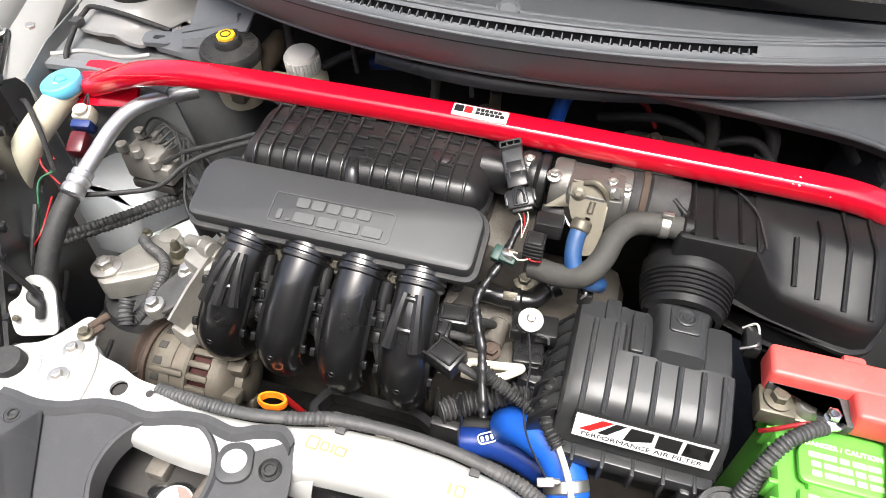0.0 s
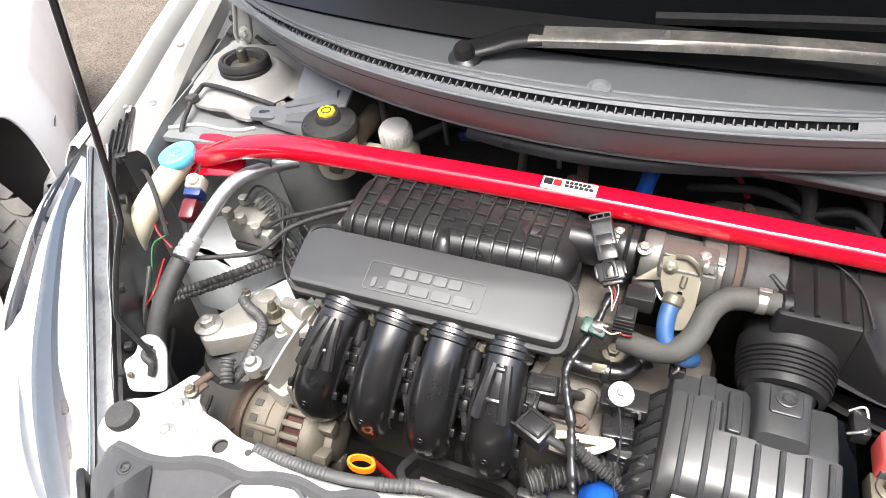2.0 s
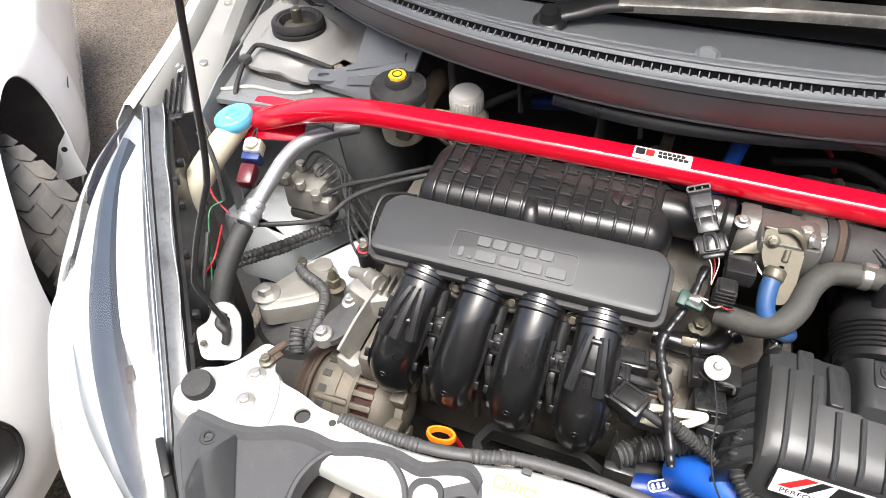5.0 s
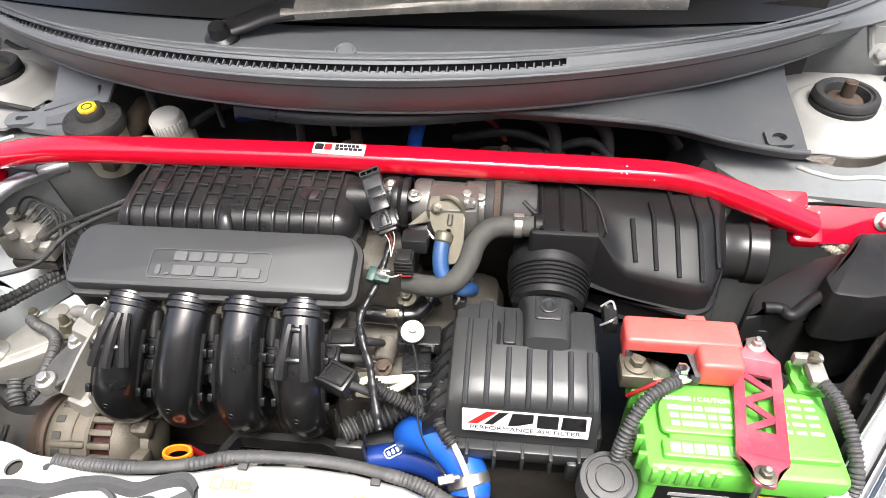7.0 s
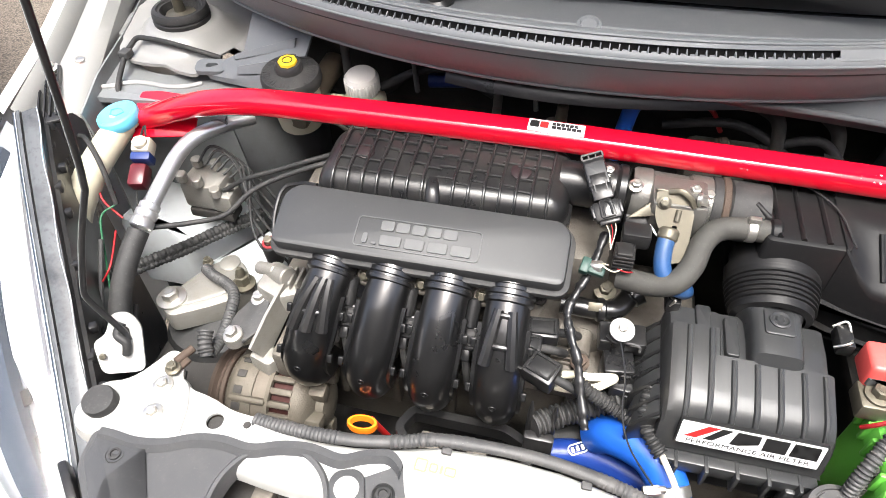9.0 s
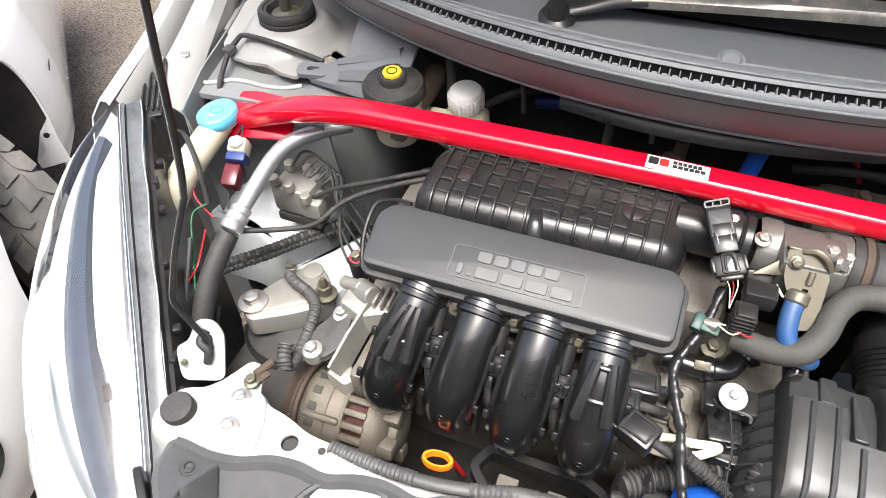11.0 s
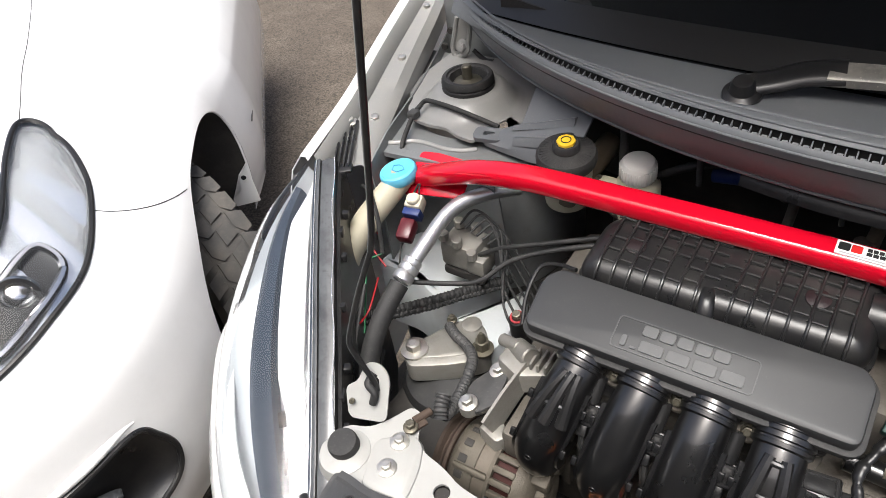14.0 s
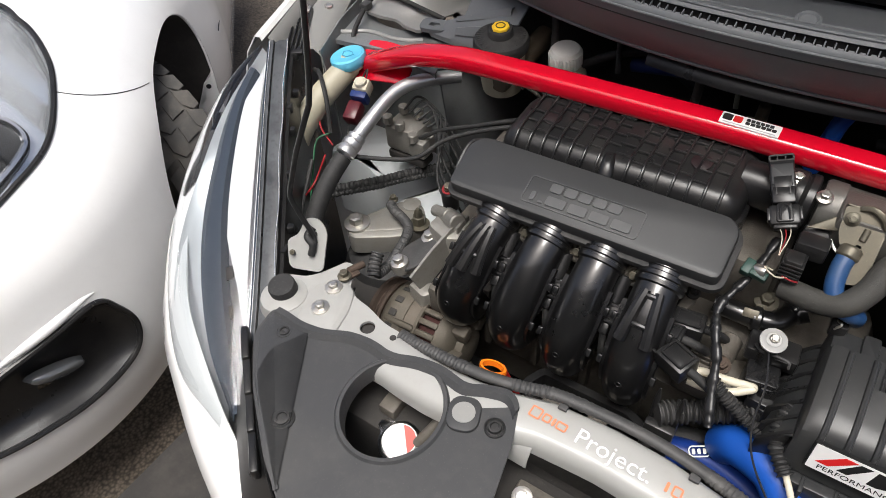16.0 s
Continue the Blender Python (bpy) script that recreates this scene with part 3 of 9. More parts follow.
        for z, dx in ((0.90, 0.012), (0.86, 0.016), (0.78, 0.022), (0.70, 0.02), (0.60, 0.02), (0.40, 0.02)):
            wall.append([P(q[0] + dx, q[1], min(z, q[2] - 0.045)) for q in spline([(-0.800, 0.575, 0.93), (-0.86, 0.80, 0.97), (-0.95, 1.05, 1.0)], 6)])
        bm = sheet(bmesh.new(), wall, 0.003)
        part("inner_wing", bm, M_BAYSHADE, car, "light grey painted inner wing, darkened for shade")
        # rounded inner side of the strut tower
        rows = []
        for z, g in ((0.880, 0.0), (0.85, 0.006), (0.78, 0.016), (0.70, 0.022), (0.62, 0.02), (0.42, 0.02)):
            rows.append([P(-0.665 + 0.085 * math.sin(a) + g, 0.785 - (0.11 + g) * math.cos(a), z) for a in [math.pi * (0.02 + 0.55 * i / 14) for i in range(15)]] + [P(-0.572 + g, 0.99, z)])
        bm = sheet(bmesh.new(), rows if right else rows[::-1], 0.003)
        part("tower_side", bm, M_BAYSHADE, car, "painted rounded side of the strut tower, darkened for shade")
        # chassis rail with its rounded shelf
        bm = bmesh.new()
        box(bm, P(-0.60, 0.48, 0.565), (0.12, 0.62, 0.12), None, 0.015)
        # the near-black colour puts the deep bay's shade on this painted rail
        part("chassis_rail", bm, M_DARK, car, "dusty painted chassis rail, near black with the deep bay's shade")
        # hinge plate and door pillar by the windscreen
        bm = bmesh.new()
        rows = [[P(-0.66 - 0.25 * u, 0.93 + 0.06 * u, z) for u in (0, 0.3, 0.6, 1)] for z in (0.86, 0.93, 1.00, 1.03)]
        sheet(bm, rows, 0.003)
        part("scuttle_side", bm, M_BAYSHADE, car, "light grey painted scuttle side with holes, darkened for shade")
        holes = [(0.636, 0.935, 0.952), (0.645, 0.935, 0.921)] if right else [(-0.864, 0.935, 0.935), (-0.881, 0.935, 0.902), (-0.923, 0.935, 0.870)]
        for q in holes:
            bm = bmesh.new()
            q = V(q)
            rod(bm, q, q - V(0, 0.006, 0), 0.0065)
            part("drain_hole", bm, M_DARK, car, "dark punched hole")
        # bonnet hinge strap
        hg = thing("hinge_assembly", (0.50 if right else -0.75, 0.92, 0.95), "white painted steel bonnet hinge with a bolt", "hinge", group="bonnet hinges")
        strap = [(0.564, 0.915, 0.976), (0.574, 0.915, 0.952), (0.585, 0.915, 0.929), (0.599, 0.915, 0.918), (0.615, 0.915, 0.926), (0.615, 0.915, 0.946), (0.606, 0.915, 0.974)] if right else [(-0.835, 0.915, 0.971), (-0.843, 0.915, 0.942), (-0.851, 0.915, 0.911), (-0.843, 0.915, 0.896), (-0.822, 0.915, 0.905), (-0.813, 0.915, 0.938), (-0.807, 0.915, 0.974)]
        bm = bmesh.new()
        tube(bm, strap, 0.0045, 8, 6)
        rim = part("rolled_rim", bm, M_BAYWHITE_DIM, hg)
        rows = [[V(p) for p in spline(strap[:3], 4)], [V(p) for p in spline(strap[:2:-1], 4)][:9]]
        bm = bmesh.new()
        sheet(bm, [r[:9] for r in rows], 0.002)
        part("strap", bm, M_BAYWHITE_DIM, hg)
        bolt(hg, V((0.590, 0.915, 0.937) if right else (-0.825, 0.915, 0.919)) + V(0, -0.004, 0), (0, -1, 0.2), 0.014, M_BAYWHITE_DIM, 1.8)
        # dark cable behind the hinge and holes in the flange
        bm = bmesh.new()
        tube(bm, [(0.628, 0.900, 0.980), (0.658, 0.900, 0.943), (0.656, 0.900, 0.914), (0.644, 0.900, 0.896), (0.610, 0.900, 0.901)] if right else [(-0.810, 0.920, 0.911), (-0.788, 0.920, 0.897), (-0.770, 0.920, 0.896)], 0.0040, 8, 6)
        tagged(part("hinge_cable", bm, M_RUBBER), "thin black cable running past the bonnet hinge", "cable", group="hinge cables")
    # firewall
    bm = bmesh.new()
    rows = [[(x, 0.80 + 0.3 * (x - CX) ** 2, z) for x in [CX - 0.62 + 1.24 * i / 16 for i in range(17)]] for z in (0.40, 0.6, 0.8, 0.95, 1.02)]
    sheet(bm, rows, 0.004)
    part("firewall", bm, M_DARK, car, "dark sound-deadened firewall, grimy")
    # undertray
    bm = bmesh.new()
    box(bm, (CX, 0.48, 0.30), (1.5, 1.1, 0.02), None, 0.004)
    part("undertray", bm, M_DARK, car, "dark plastic undertray")


build_body()


# ---- front panel, seal and bumper ----
def build_front():
    # upper radiator support: a pressed beam
    xs = [-0.405 + 0.555 * i / 40 for i in range(41)]

    def back(x):
        return float(np.interp(x, (-0.405, -0.37, -0.33, -0.29, -0.25, -0.21, -0.145, -0.085, -0.03, 0.0, 0.05, 0.10, 0.15), (0.256, 0.252, 0.250, 0.253, 0.261, 0.272, 0.276, 0.273, 0.263, 0.252, 0.224, 0.186, 0.140)))
    prof = [(-0.004, 0.735), (-0.004, 0.772), (-0.010, 0.778), (-0.020, 0.779), (-0.046, 0.777), (-0.054, 0.773), (-0.058, 0.764), (-0.059, 0.752)]
    rows = [[(x, back(x) + dy, z) for x in xs] for dy, z in prof]
    bm = sheet(bmesh.new(), rows[::-1], 0.002)
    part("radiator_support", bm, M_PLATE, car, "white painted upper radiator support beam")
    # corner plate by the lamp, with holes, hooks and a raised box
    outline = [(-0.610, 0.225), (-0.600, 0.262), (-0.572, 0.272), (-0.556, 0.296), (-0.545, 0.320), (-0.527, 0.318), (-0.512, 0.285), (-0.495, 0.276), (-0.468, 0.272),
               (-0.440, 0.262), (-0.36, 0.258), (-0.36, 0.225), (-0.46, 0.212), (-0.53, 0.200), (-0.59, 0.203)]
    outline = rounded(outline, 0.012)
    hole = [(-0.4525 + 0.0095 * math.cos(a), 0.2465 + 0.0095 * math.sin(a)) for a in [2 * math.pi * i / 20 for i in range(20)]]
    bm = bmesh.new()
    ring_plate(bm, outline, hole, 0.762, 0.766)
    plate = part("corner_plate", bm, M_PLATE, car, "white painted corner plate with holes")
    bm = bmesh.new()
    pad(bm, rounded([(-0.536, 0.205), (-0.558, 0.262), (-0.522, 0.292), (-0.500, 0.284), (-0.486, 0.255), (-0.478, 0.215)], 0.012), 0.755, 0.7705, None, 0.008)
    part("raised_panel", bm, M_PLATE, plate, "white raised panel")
    for x, y in ((-0.527, 0.272), (-0.520, 0.238)):
        bolt(plate, (x, y, 0.7715), (0, 0, 1), 0.011, M_ZINC, 1.9)
    bm = bmesh.new()
    rod(bm, (-0.4525, 0.2465, 0.752), (-0.4525, 0.2465, 0.7605), 0.0095)
    part("punched_hole", bm, M_DARK, plate, "dark punched hole")
    bm = bmesh.new()
    rod(bm, (-0.4165, 0.250, 0.757), (-0.4165, 0.250, 0.7668), 0.0042)
    part("punched_hole", bm, M_DARK, plate, "dark punched hole")
    # upright tab with the slot of the prop
    bm = bmesh.new()
    m = axes((-0.583, 0.300, 0.795), (1, 0.35, 0), (0.25, -0.75, 0.62))
    outer = rounded([(-0.028, -0.034), (0.020, -0.034), (0.022, 0.020), (0.010, 0.036), (-0.010, 0.036), (-0.018, 0.012), (-0.034, 0.004)], 0.010)
    slot = rrect(0.009, 0.026, 0.004, 4, 0.004, 0.006)
    ring_plate(bm, outer, slot, 0, 0.003, m)
    tab = part("prop_tab", bm, M_PLATE, plate, "white upright tab with a slot")
    bm = bmesh.new()
    tube(bm, [m @ V(0.002, 0.024, 0.004), m @ V(-0.003, 0.012, 0.009), m @ V(0.006, 0.002, 0.010), m @ V(0.003, -0.012, 0.006)], 0.0048, 10)
    part("prop_clip", bm, M_RUBBER, tab, "black rubber prop clip")
    bolt(tab, m @ V(-0.023, -0.012, 0.004), m.to_3x3() @ V(0, 0, 1), 0.007, M_BRACKET, 0)
    # lamp-side boss with the black cap
    bm = bmesh.new()
    lathe(bm, Matrix.Translation((-0.578, 0.232, 0.72)), [(0.034, 0), (0.034, 0.035), (0.030, 0.047), (0.020, 0.051), (0, 0.052)], 26)
    part("boss", bm, M_PLATE, plate, "white pressed boss")
    bm = bmesh.new()
    lathe(bm, axes((-0.580, 0.236, 0.768), (1, 0, 0), (0.05, -0.15, 1)), [(0.0165, 0), (0.018, 0.002), (0.018, 0.013), (0.0165, 0.0165), (0.008, 0.017), (0, 0.0168)], 26)
    cap = part("bump_stop", bm, M_RUBBER)
    tagged(cap, "round black rubber bump stop on the white corner plate", "bump stop")
    # rubber seal along the support
    seal = thing("bonnet_seal", (-0.1, 0.27, 0.78), "black corrugated rubber strip on the radiator support's edge", "seal")
    pts = [(-0.408, 0.256, 0.771), (-0.37, 0.252, 0.777), (-0.33, 0.250, 0.782)] + [(x, back(x) - 0.001, 0.784) for x in (-0.29, -0.25, -0.21, -0.145, -0.085, -0.03, 0.0, 0.05, 0.10)]
    bm = bmesh.new()
    tube(bm, pts, lambda s, u: 0.0068 + (0.0010 if (s / 0.0046) % 1 < 0.5 and ((s < 0.10) or 0.15 < s < 0.24 or s > 0.36) else 0), 12, 24, flat=0.75, up=(0, 0, 1))
    part("strip", bm, M_LOOM, seal)
    for x in (-0.20, -0.06, 0.06):
        bm = bmesh.new()
        box(bm, (x, back(x) - 0.010, 0.7815), (0.010, 0.008, 0.004), None, 0.001)
        part("clip", bm, M_LOOM, seal)
    # grille panel under the shroud and the bumper skin
    bm = bmesh.new()
    half = [(0, -0.090), (0.2, -0.062), (0.421, 0.013), (0.575, 0.089), (0.675, 0.150), (0.775, 0.240), (0.845, 0.335), (0.872, 0.46), (0.875, 0.60)]
    plan = spline([(CX - d, y, 0) for d, y in half[::-1]] + [(CX + d, y, 0) for d, y in half[1:]], 5)
    rows = []
    for off, z in ((0.060, 0.690), (0.052, 0.687), (0.038, 0.676), (0.018, 0.656), (0.004, 0.63), (0.0, 0.60), (0.004, 0.50), (0.03, 0.35), (0.07, 0.20)):
        row = []
        for i, p in enumerate(plan):
            t = (plan[min(i + 1, len(plan) - 1)] - plan[max(i - 1, 0)]).normalized()
            q = p + V(-t.y, t.x, 0) * off
            row.append((q.x, q.y, z + (0.16 * max(0, abs(q.x - CX) - 0.70) if z > 0.65 else 0)))
        rows.append(row)
    sheet(bm, rows[::-1], 0.003)
    part("bumper", bm, M_PAINT, car, "glossy white front bumper skin")
    # core behind the support
    bm = bmesh.new()
    box(bm, (CX, 0.19, 0.50), (0.9, 0.05, 0.42), None, 0.006)
    box(bm, (CX, 0.225, 0.45), (0.8, 0.03, 0.45), None, 0.006)
    part("radiator_core", bm, M_DARK, car, "black radiator behind the front panel")


build_front()


# ---- grey shroud cover and radiator cap ----
def build_shroud():
    sh = thing("radiator_shroud", (-0.40, 0.12, 0.77), "matt grey plastic radiator shroud cover with a large round opening", "shroud")
    outline = [(-0.330, -0.01), (-0.44, 0.055), (-0.51, 0.11), (-0.562, 0.165), (-0.566, 0.205), (-0.545, 0.206), (-0.515, 0.203), (-0.485, 0.208), (-0.455, 0.222), (-0.425, 0.226), (-0.395, 0.222), (-0.365, 0.234), (-0.335, 0.238), (-0.300, 0.232),
               (-0.280, 0.243), (-0.255, 0.250), (-0.240, 0.240), (-0.226, 0.20), (-0.212, 0.13), (-0.205, -0.01)]
    outline = rounded(outline, 0.012)
    c = (-0.357, 0.170)
    hole = [(c[0] + 0.0555 * math.cos(a), c[1] + 0.0585 * math.sin(a)) for a in [2 * math.pi * i / 48 for i in range(48)]]
    bm = bmesh.new()
    m = Matrix.Translation((0, 0.13, 0.772)) @ Matrix.Rotation(radians(3), 4, "X") @ Matrix.Translation((0, -0.13, 0))
    ring_plate(bm, outline, hole, -0.002, 0.001, m)
    plate = part("panel", bm, M_SHROUD, sh)
    # rim of the opening
    bm = bmesh.new()
    rows = []
    for dr, z in ((0.0065, 0.0012), (0.004, 0.0042), (0.0, 0.0040), (-0.0015, -0.004), (-0.001, -0.022)):
        rows.append([m @ V(c[0] + (0.0555 + dr) * math.cos(a), c[1] + (0.0585 + dr) * math.sin(a), z) for a in [2 * math.pi * i / 60 for i in range(61)]])
    sheet(bm, rows, 0.001)
    part("rim", bm, M_SHROUD, plate)
    # pressed step along the back edge and the facet by the lamp
    bm = bmesh.new()
    pad(bm, rounded([(-0.558, 0.172), (-0.560, 0.200), (-0.497, 0.199), (-0.522, 0.158), (-0.515, 0.128), (-0.46, 0.078), (-0.40, 0.034), (-0.44, 0.060), (-0.51, 0.114)], 0.004), 0.0, 0.0042, m, 0.003, bottom=False)
    part("raised_facet", bm, M_SHROUD, plate)
    bm = bmesh.new()
    rows = []
    for dy, z in ((0.0, 0.001), (0.001, 0.006), (-0.006, 0.0065), (-0.012, 0.001)):
        rows.append([m @ V(x, y + dy, z) for x, y in outline[24:84]])
    sheet(bm, rows, 0.0008)
    part("back_ridge", bm, M_SHROUD, plate)
    # round white-seen hole with its square boss
    bm = bmesh.new()
    q = m @ V(-0.286, 0.203, 0.001)
    pad(bm, rrect(0.036, 0.042, 0.014, 5), 0, 0.004, axes(q, (0.94, 0.33, 0), (0, 0, 1)), 0.003)
    part("square_boss", bm, M_SHROUD, plate)
    bm = bmesh.new()
    lathe(bm, Matrix.Translation(q + V(0, 0, 0.0044)), [(0, 0), (0.0125, 0), (0.0125, 0.0006), (0, 0.0006)], 28)
    part("white_insert", bm, M_BAYWHITE_DIM, plate, "white panel seen through a round hole")
    # push clips
    clips = []
    for x, y, r in ((-0.528, 0.184, 0.0105), (-0.452, 0.098, 0.014), (-0.250, 0.206, 0.0115)):
        bm = bmesh.new()
        q = m @ V(x, y, 0.001)
        lathe(bm, Matrix.Translation(q), [(r, 0), (r, 0.002), (r * 0.86, 0.0036), (r * 0.74, 0.0012), (r * 0.66, 0.0012), (r * 0.60, 0.0046), (r * 0.42, 0.005), (r * 0.36, 0.0032), (0, 0.0032)], 28)
        ob = part("push_clip", bm, M_RUBBER)
        tagged(ob, "round dark plastic push clip in the grey shroud", "push clip", group="shroud clips")
    # black trim between the shroud and the lamp
    bm = bmesh.new()
    edge = [V(-0.560, 0.190, 0.768), V(-0.556, 0.160, 0.766), V(-0.505, 0.105, 0.758), V(-0.435, 0.05, 0.75), V(-0.33, -0.012, 0.742)]
    rows = [spline([q + V(-0.006 * k, -0.004 * k, -0.012 * k) for q in edge], 6) for k in (0.2, 1, 3, 8)]
    sheet(bm, rows, 0.002)
    part("side_trim", bm, M_BLACK, sh, "black side trim by the lamp")
    for k in range(4):
        bm = bmesh.new()
        q = edge[1].lerp(edge[3], k / 3.5) + V(-0.012, -0.008, -0.008)
        box(bm, (0, 0, 0), (0.05, 0.010, 0.02), axes(q, edge[3] - edge[1], (0, 0, 1)), 0.003)
        part("trim_rib", bm, M_BLACK, sh)
    # filler neck and cap below the opening
    cap = thing("radiator_filler", (-0.352, 0.172, 0.70), "silver radiator pressure cap with a red and white sticker", "radiator filler")
    mc = axes((-0.352, 0.166, 0.708), (0.9, -0.3, 0), (0, -0.05, 1))
    bm = bmesh.new()
    outline = [(0.0245 * math.cos(radians(a)), 0.0245 * math.sin(radians(a))) for a in range(25, 156, 8)] + [(-0.033, 0.006), (-0.036, -0.002), (-0.033, -0.008)] + \
              [(0.0245 * math.cos(radians(a)), 0.0245 * math.sin(radians(a))) for a in range(205, 336, 8)] + [(0.033, -0.008), (0.036, -0.002), (0.033, 0.006)]
    pad(bm, outline, 0, 0.006, mc, 0.003)
    lathe(bm, mc, [(0.0250, -0.004), (0.0262, 0.0), (0.0250, 0.005), (0.0215, 0.0068), (0, 0.0068)], 30)
    part("cap", bm, M_CHROME, cap)
    bm = bmesh.new()
    lathe(bm, mc, [(0, 0.0070), (0.0205, 0.0070), (0.0205, 0.0074), (0, 0.0074)], 30)
    stick = part("sticker", bm, M_STICK, cap, "white round sticker")
    bm = bmesh.new()
    pad(bm, [(0.019 * math.cos(radians(a)), 0.019 * math.sin(radians(a))) for a in range(-8, 129, 8)], 0.0075, 0.0078, mc, 0)
    part("red_field", bm, mat("faded_red_print", (0.55, 0.14, 0.12), 0.4), stick, "faded red field")
    bm = bmesh.new()
    lathe(bm, mc, [(0.016, -0.05), (0.016, -0.004)], 20)
    part("neck", bm, M_BLACK, cap)
    # beam behind the opening
    bm = bmesh.new()
    rows = [[(x, 0.222 + dy, z - 0.02 * max(0, x + 0.32)) for x in [-0.45 + 0.02 * i for i in range(13)]] for dy, z in ((0.0, 0.765), (-0.010, 0.762), (-0.018, 0.752), (-0.020, 0.742))]
    sheet(bm, rows, 0.002)
    part("front_beam", bm, M_BAYWHITE_DIM, car, "white beam behind the shroud opening")
    bm = bmesh.new()
    rod(bm, (-0.318, 0.205, 0.735), (-0.340, 0.160, 0.700), 0.007)
    part("overflow_fitting", bm, M_BLOCK, cap, "dull metal fitting")
    bm = bmesh.new()
    box(bm, (-0.385, 0.20, 0.715), (0.022, 0.03, 0.02), None, 0.002)
    part("overflow_bracket", bm, M_BLOCK, cap, "dull metal bracket")


build_shroud()


# ---- headlamps ----
def build_headlamp(right):
    def S(p):
        return V(mir(p)) if right else V(p)
    inner = [(-0.846, 0.530, 0.905), (-0.805, 0.470, 0.878), (-0.755, 0.400, 0.846), (-0.700, 0.325, 0.812), (-0.645, 0.250, 0.778), (-0.595, 0.180, 0.745), (-0.545, 0.105, 0.712)]
    outer = [(-0.868, 0.530, 0.898), (-0.912, 0.455, 0.815), (-0.915, 0.375, 0.745), (-0.872, 0.275, 0.700), (-0.797, 0.185, 0.676), (-0.695, 0.110, 0.662), (-0.560, 0.070, 0.680)]
    I, O = spline(inner, 5), spline(outer, 5)
    hl = thing("headlamp", S((-0.72, 0.30, 0.70)), "swept-back headlamp with a clear lens and pale grey reflectors", "headlamp", group="headlamps")
    rows = []
    for k in range(11):
        t = k / 10
        row = []
        for a, b in zip(I, O):
            p = a.lerp(b, t)
            w = (b - a).length
            p = p + V(-0.35, -0.35, 0.87).normalized() * w * 0.24 * math.sin(math.pi * min(1, t * 1.0)) ** 0.9
            row.append(S(p))
        rows.append(row)
    bm = sheet(bmesh.new(), rows, 0.0)
    lens = part("lens", bm, M_LENS, hl, "clear polycarbonate lens")
    lens.visible_shadow = False
    # bowl behind the lens
    rows = []
    for k in range(9):
        t = k / 8
        rows.append([S(a.lerp(b, 0.04 + 0.93 * t) + V(0.25, 0.25, -0.9) * (0.055 * math.sin(math.pi * t) ** 0.6 + 0.006)) for a, b in zip(I, O)])
    part("bowl", sheet(bmesh.new(), rows, 0.002), M_LAMPIN, hl, "pale reflector bowl")
    n = len(I)
    rows = []
    for dt, d in ((0.0, 0.020), (0.02, 0.006), (0.12, 0.002), (0.24, 0.006), (0.28, 0.024)):
        rows.append([S(I[i].lerp(O[i], min(0.97, 0.60 - 0.36 * i / n + dt)) + V(0.2, 0.2, -0.95) * d) for i in range(2, n)])
    part("bezel", sheet(bmesh.new(), rows, 0.002), M_LAMPGREY, hl, "dark grey curved bezel")
    rows = [[S(I[i].lerp(O[i], t) + V(0.2, 0.2, -0.95) * d) for i in range(1, n)] for t, d in ((0.02, 0.004), (0.035, 0.010), (0.055, 0.010), (0.07, 0.03))]
    part("inner_strip", sheet(bmesh.new(), rows, 0.002), M_LAMPGREY, hl, "dark inner strip")
    for i in (n - 12, n - 9, n - 6):
        rows = [[S(I[i + k].lerp(O[i + k], t) + V(0.2, 0.2, -0.95) * (0.016 - 0.006 * t)) for t in (0.30, 0.42, 0.54)] for k in (0, 1)]
        part("reflector_fin", sheet(bmesh.new(), rows, 0.002), M_BLACK, hl, "dark reflector rung")
    rows = [[S(I[i].lerp(O[i], 0.085 + max(0.01, 0.55 - 0.36 * i / n - 0.085) * t * min(1, (i - 1) / 4, (n - 5 - i) / 9 + 0.02)) + V(0.2, 0.2, -0.95) * (0.004 + 0.006 * t)) for i in range(2, n - 5)] for t in (0, 0.35, 0.7, 1.0)]
    part("inner_leaf", sheet(bmesh.new(), rows, 0.002), mat("bright_leaf_reflector", (0.80, 0.81, 0.82), 0.2), hl, "bright leaf-shaped reflector")
    # rear edge of the housing along the bay: clear flange, then black ribs
    for (w0, h0), (w1, h1), mm, nm, lab in (((-0.05, 0.002), (0.06, 0.004), M_LAMPGREY, "gasket", "dark lens gasket"), ((0.06, 0.002), (0.34, 0.006), M_FLANGE, "lens_flange", "pale clear lens flange"),
                                           ((0.34, 0.003), (0.40, 0.002), M_BLACK, "flange_groove", "dark groove in the flange"), ((0.40, 0.002), (1.22, 0.004), M_FLANGE, "lens_flange", "pale clear lens flange"), ((1.22, 0.003), (1.34, -0.006), M_BLACK, "flange_edge", "black edge")):
        rows = [[S(a + V(0.02, 0.015, 0) * lerp(w0, w1, k) + V(0, 0, lerp(h0, h1, k) + 0.0015 * math.sin(math.pi * k))) for a in I] for k in (0, 0.33, 0.67, 1)]
        part(nm, sheet(bmesh.new(), rows, 0.0015), mm, hl, lab)
    rows = [[S(a + V(0.02, 0.015, 0) * w + V(0, 0, h)) for a in I] for w, h in ((1.32, -0.004), (1.5, -0.006), (1.62, -0.03), (1.75, -0.14), (1.75, -0.48))]
    for w, h, r in ((0.10, 0.005, 0.0007), (1.18, 0.0055, 0.0010)):
        bm = bmesh.new()
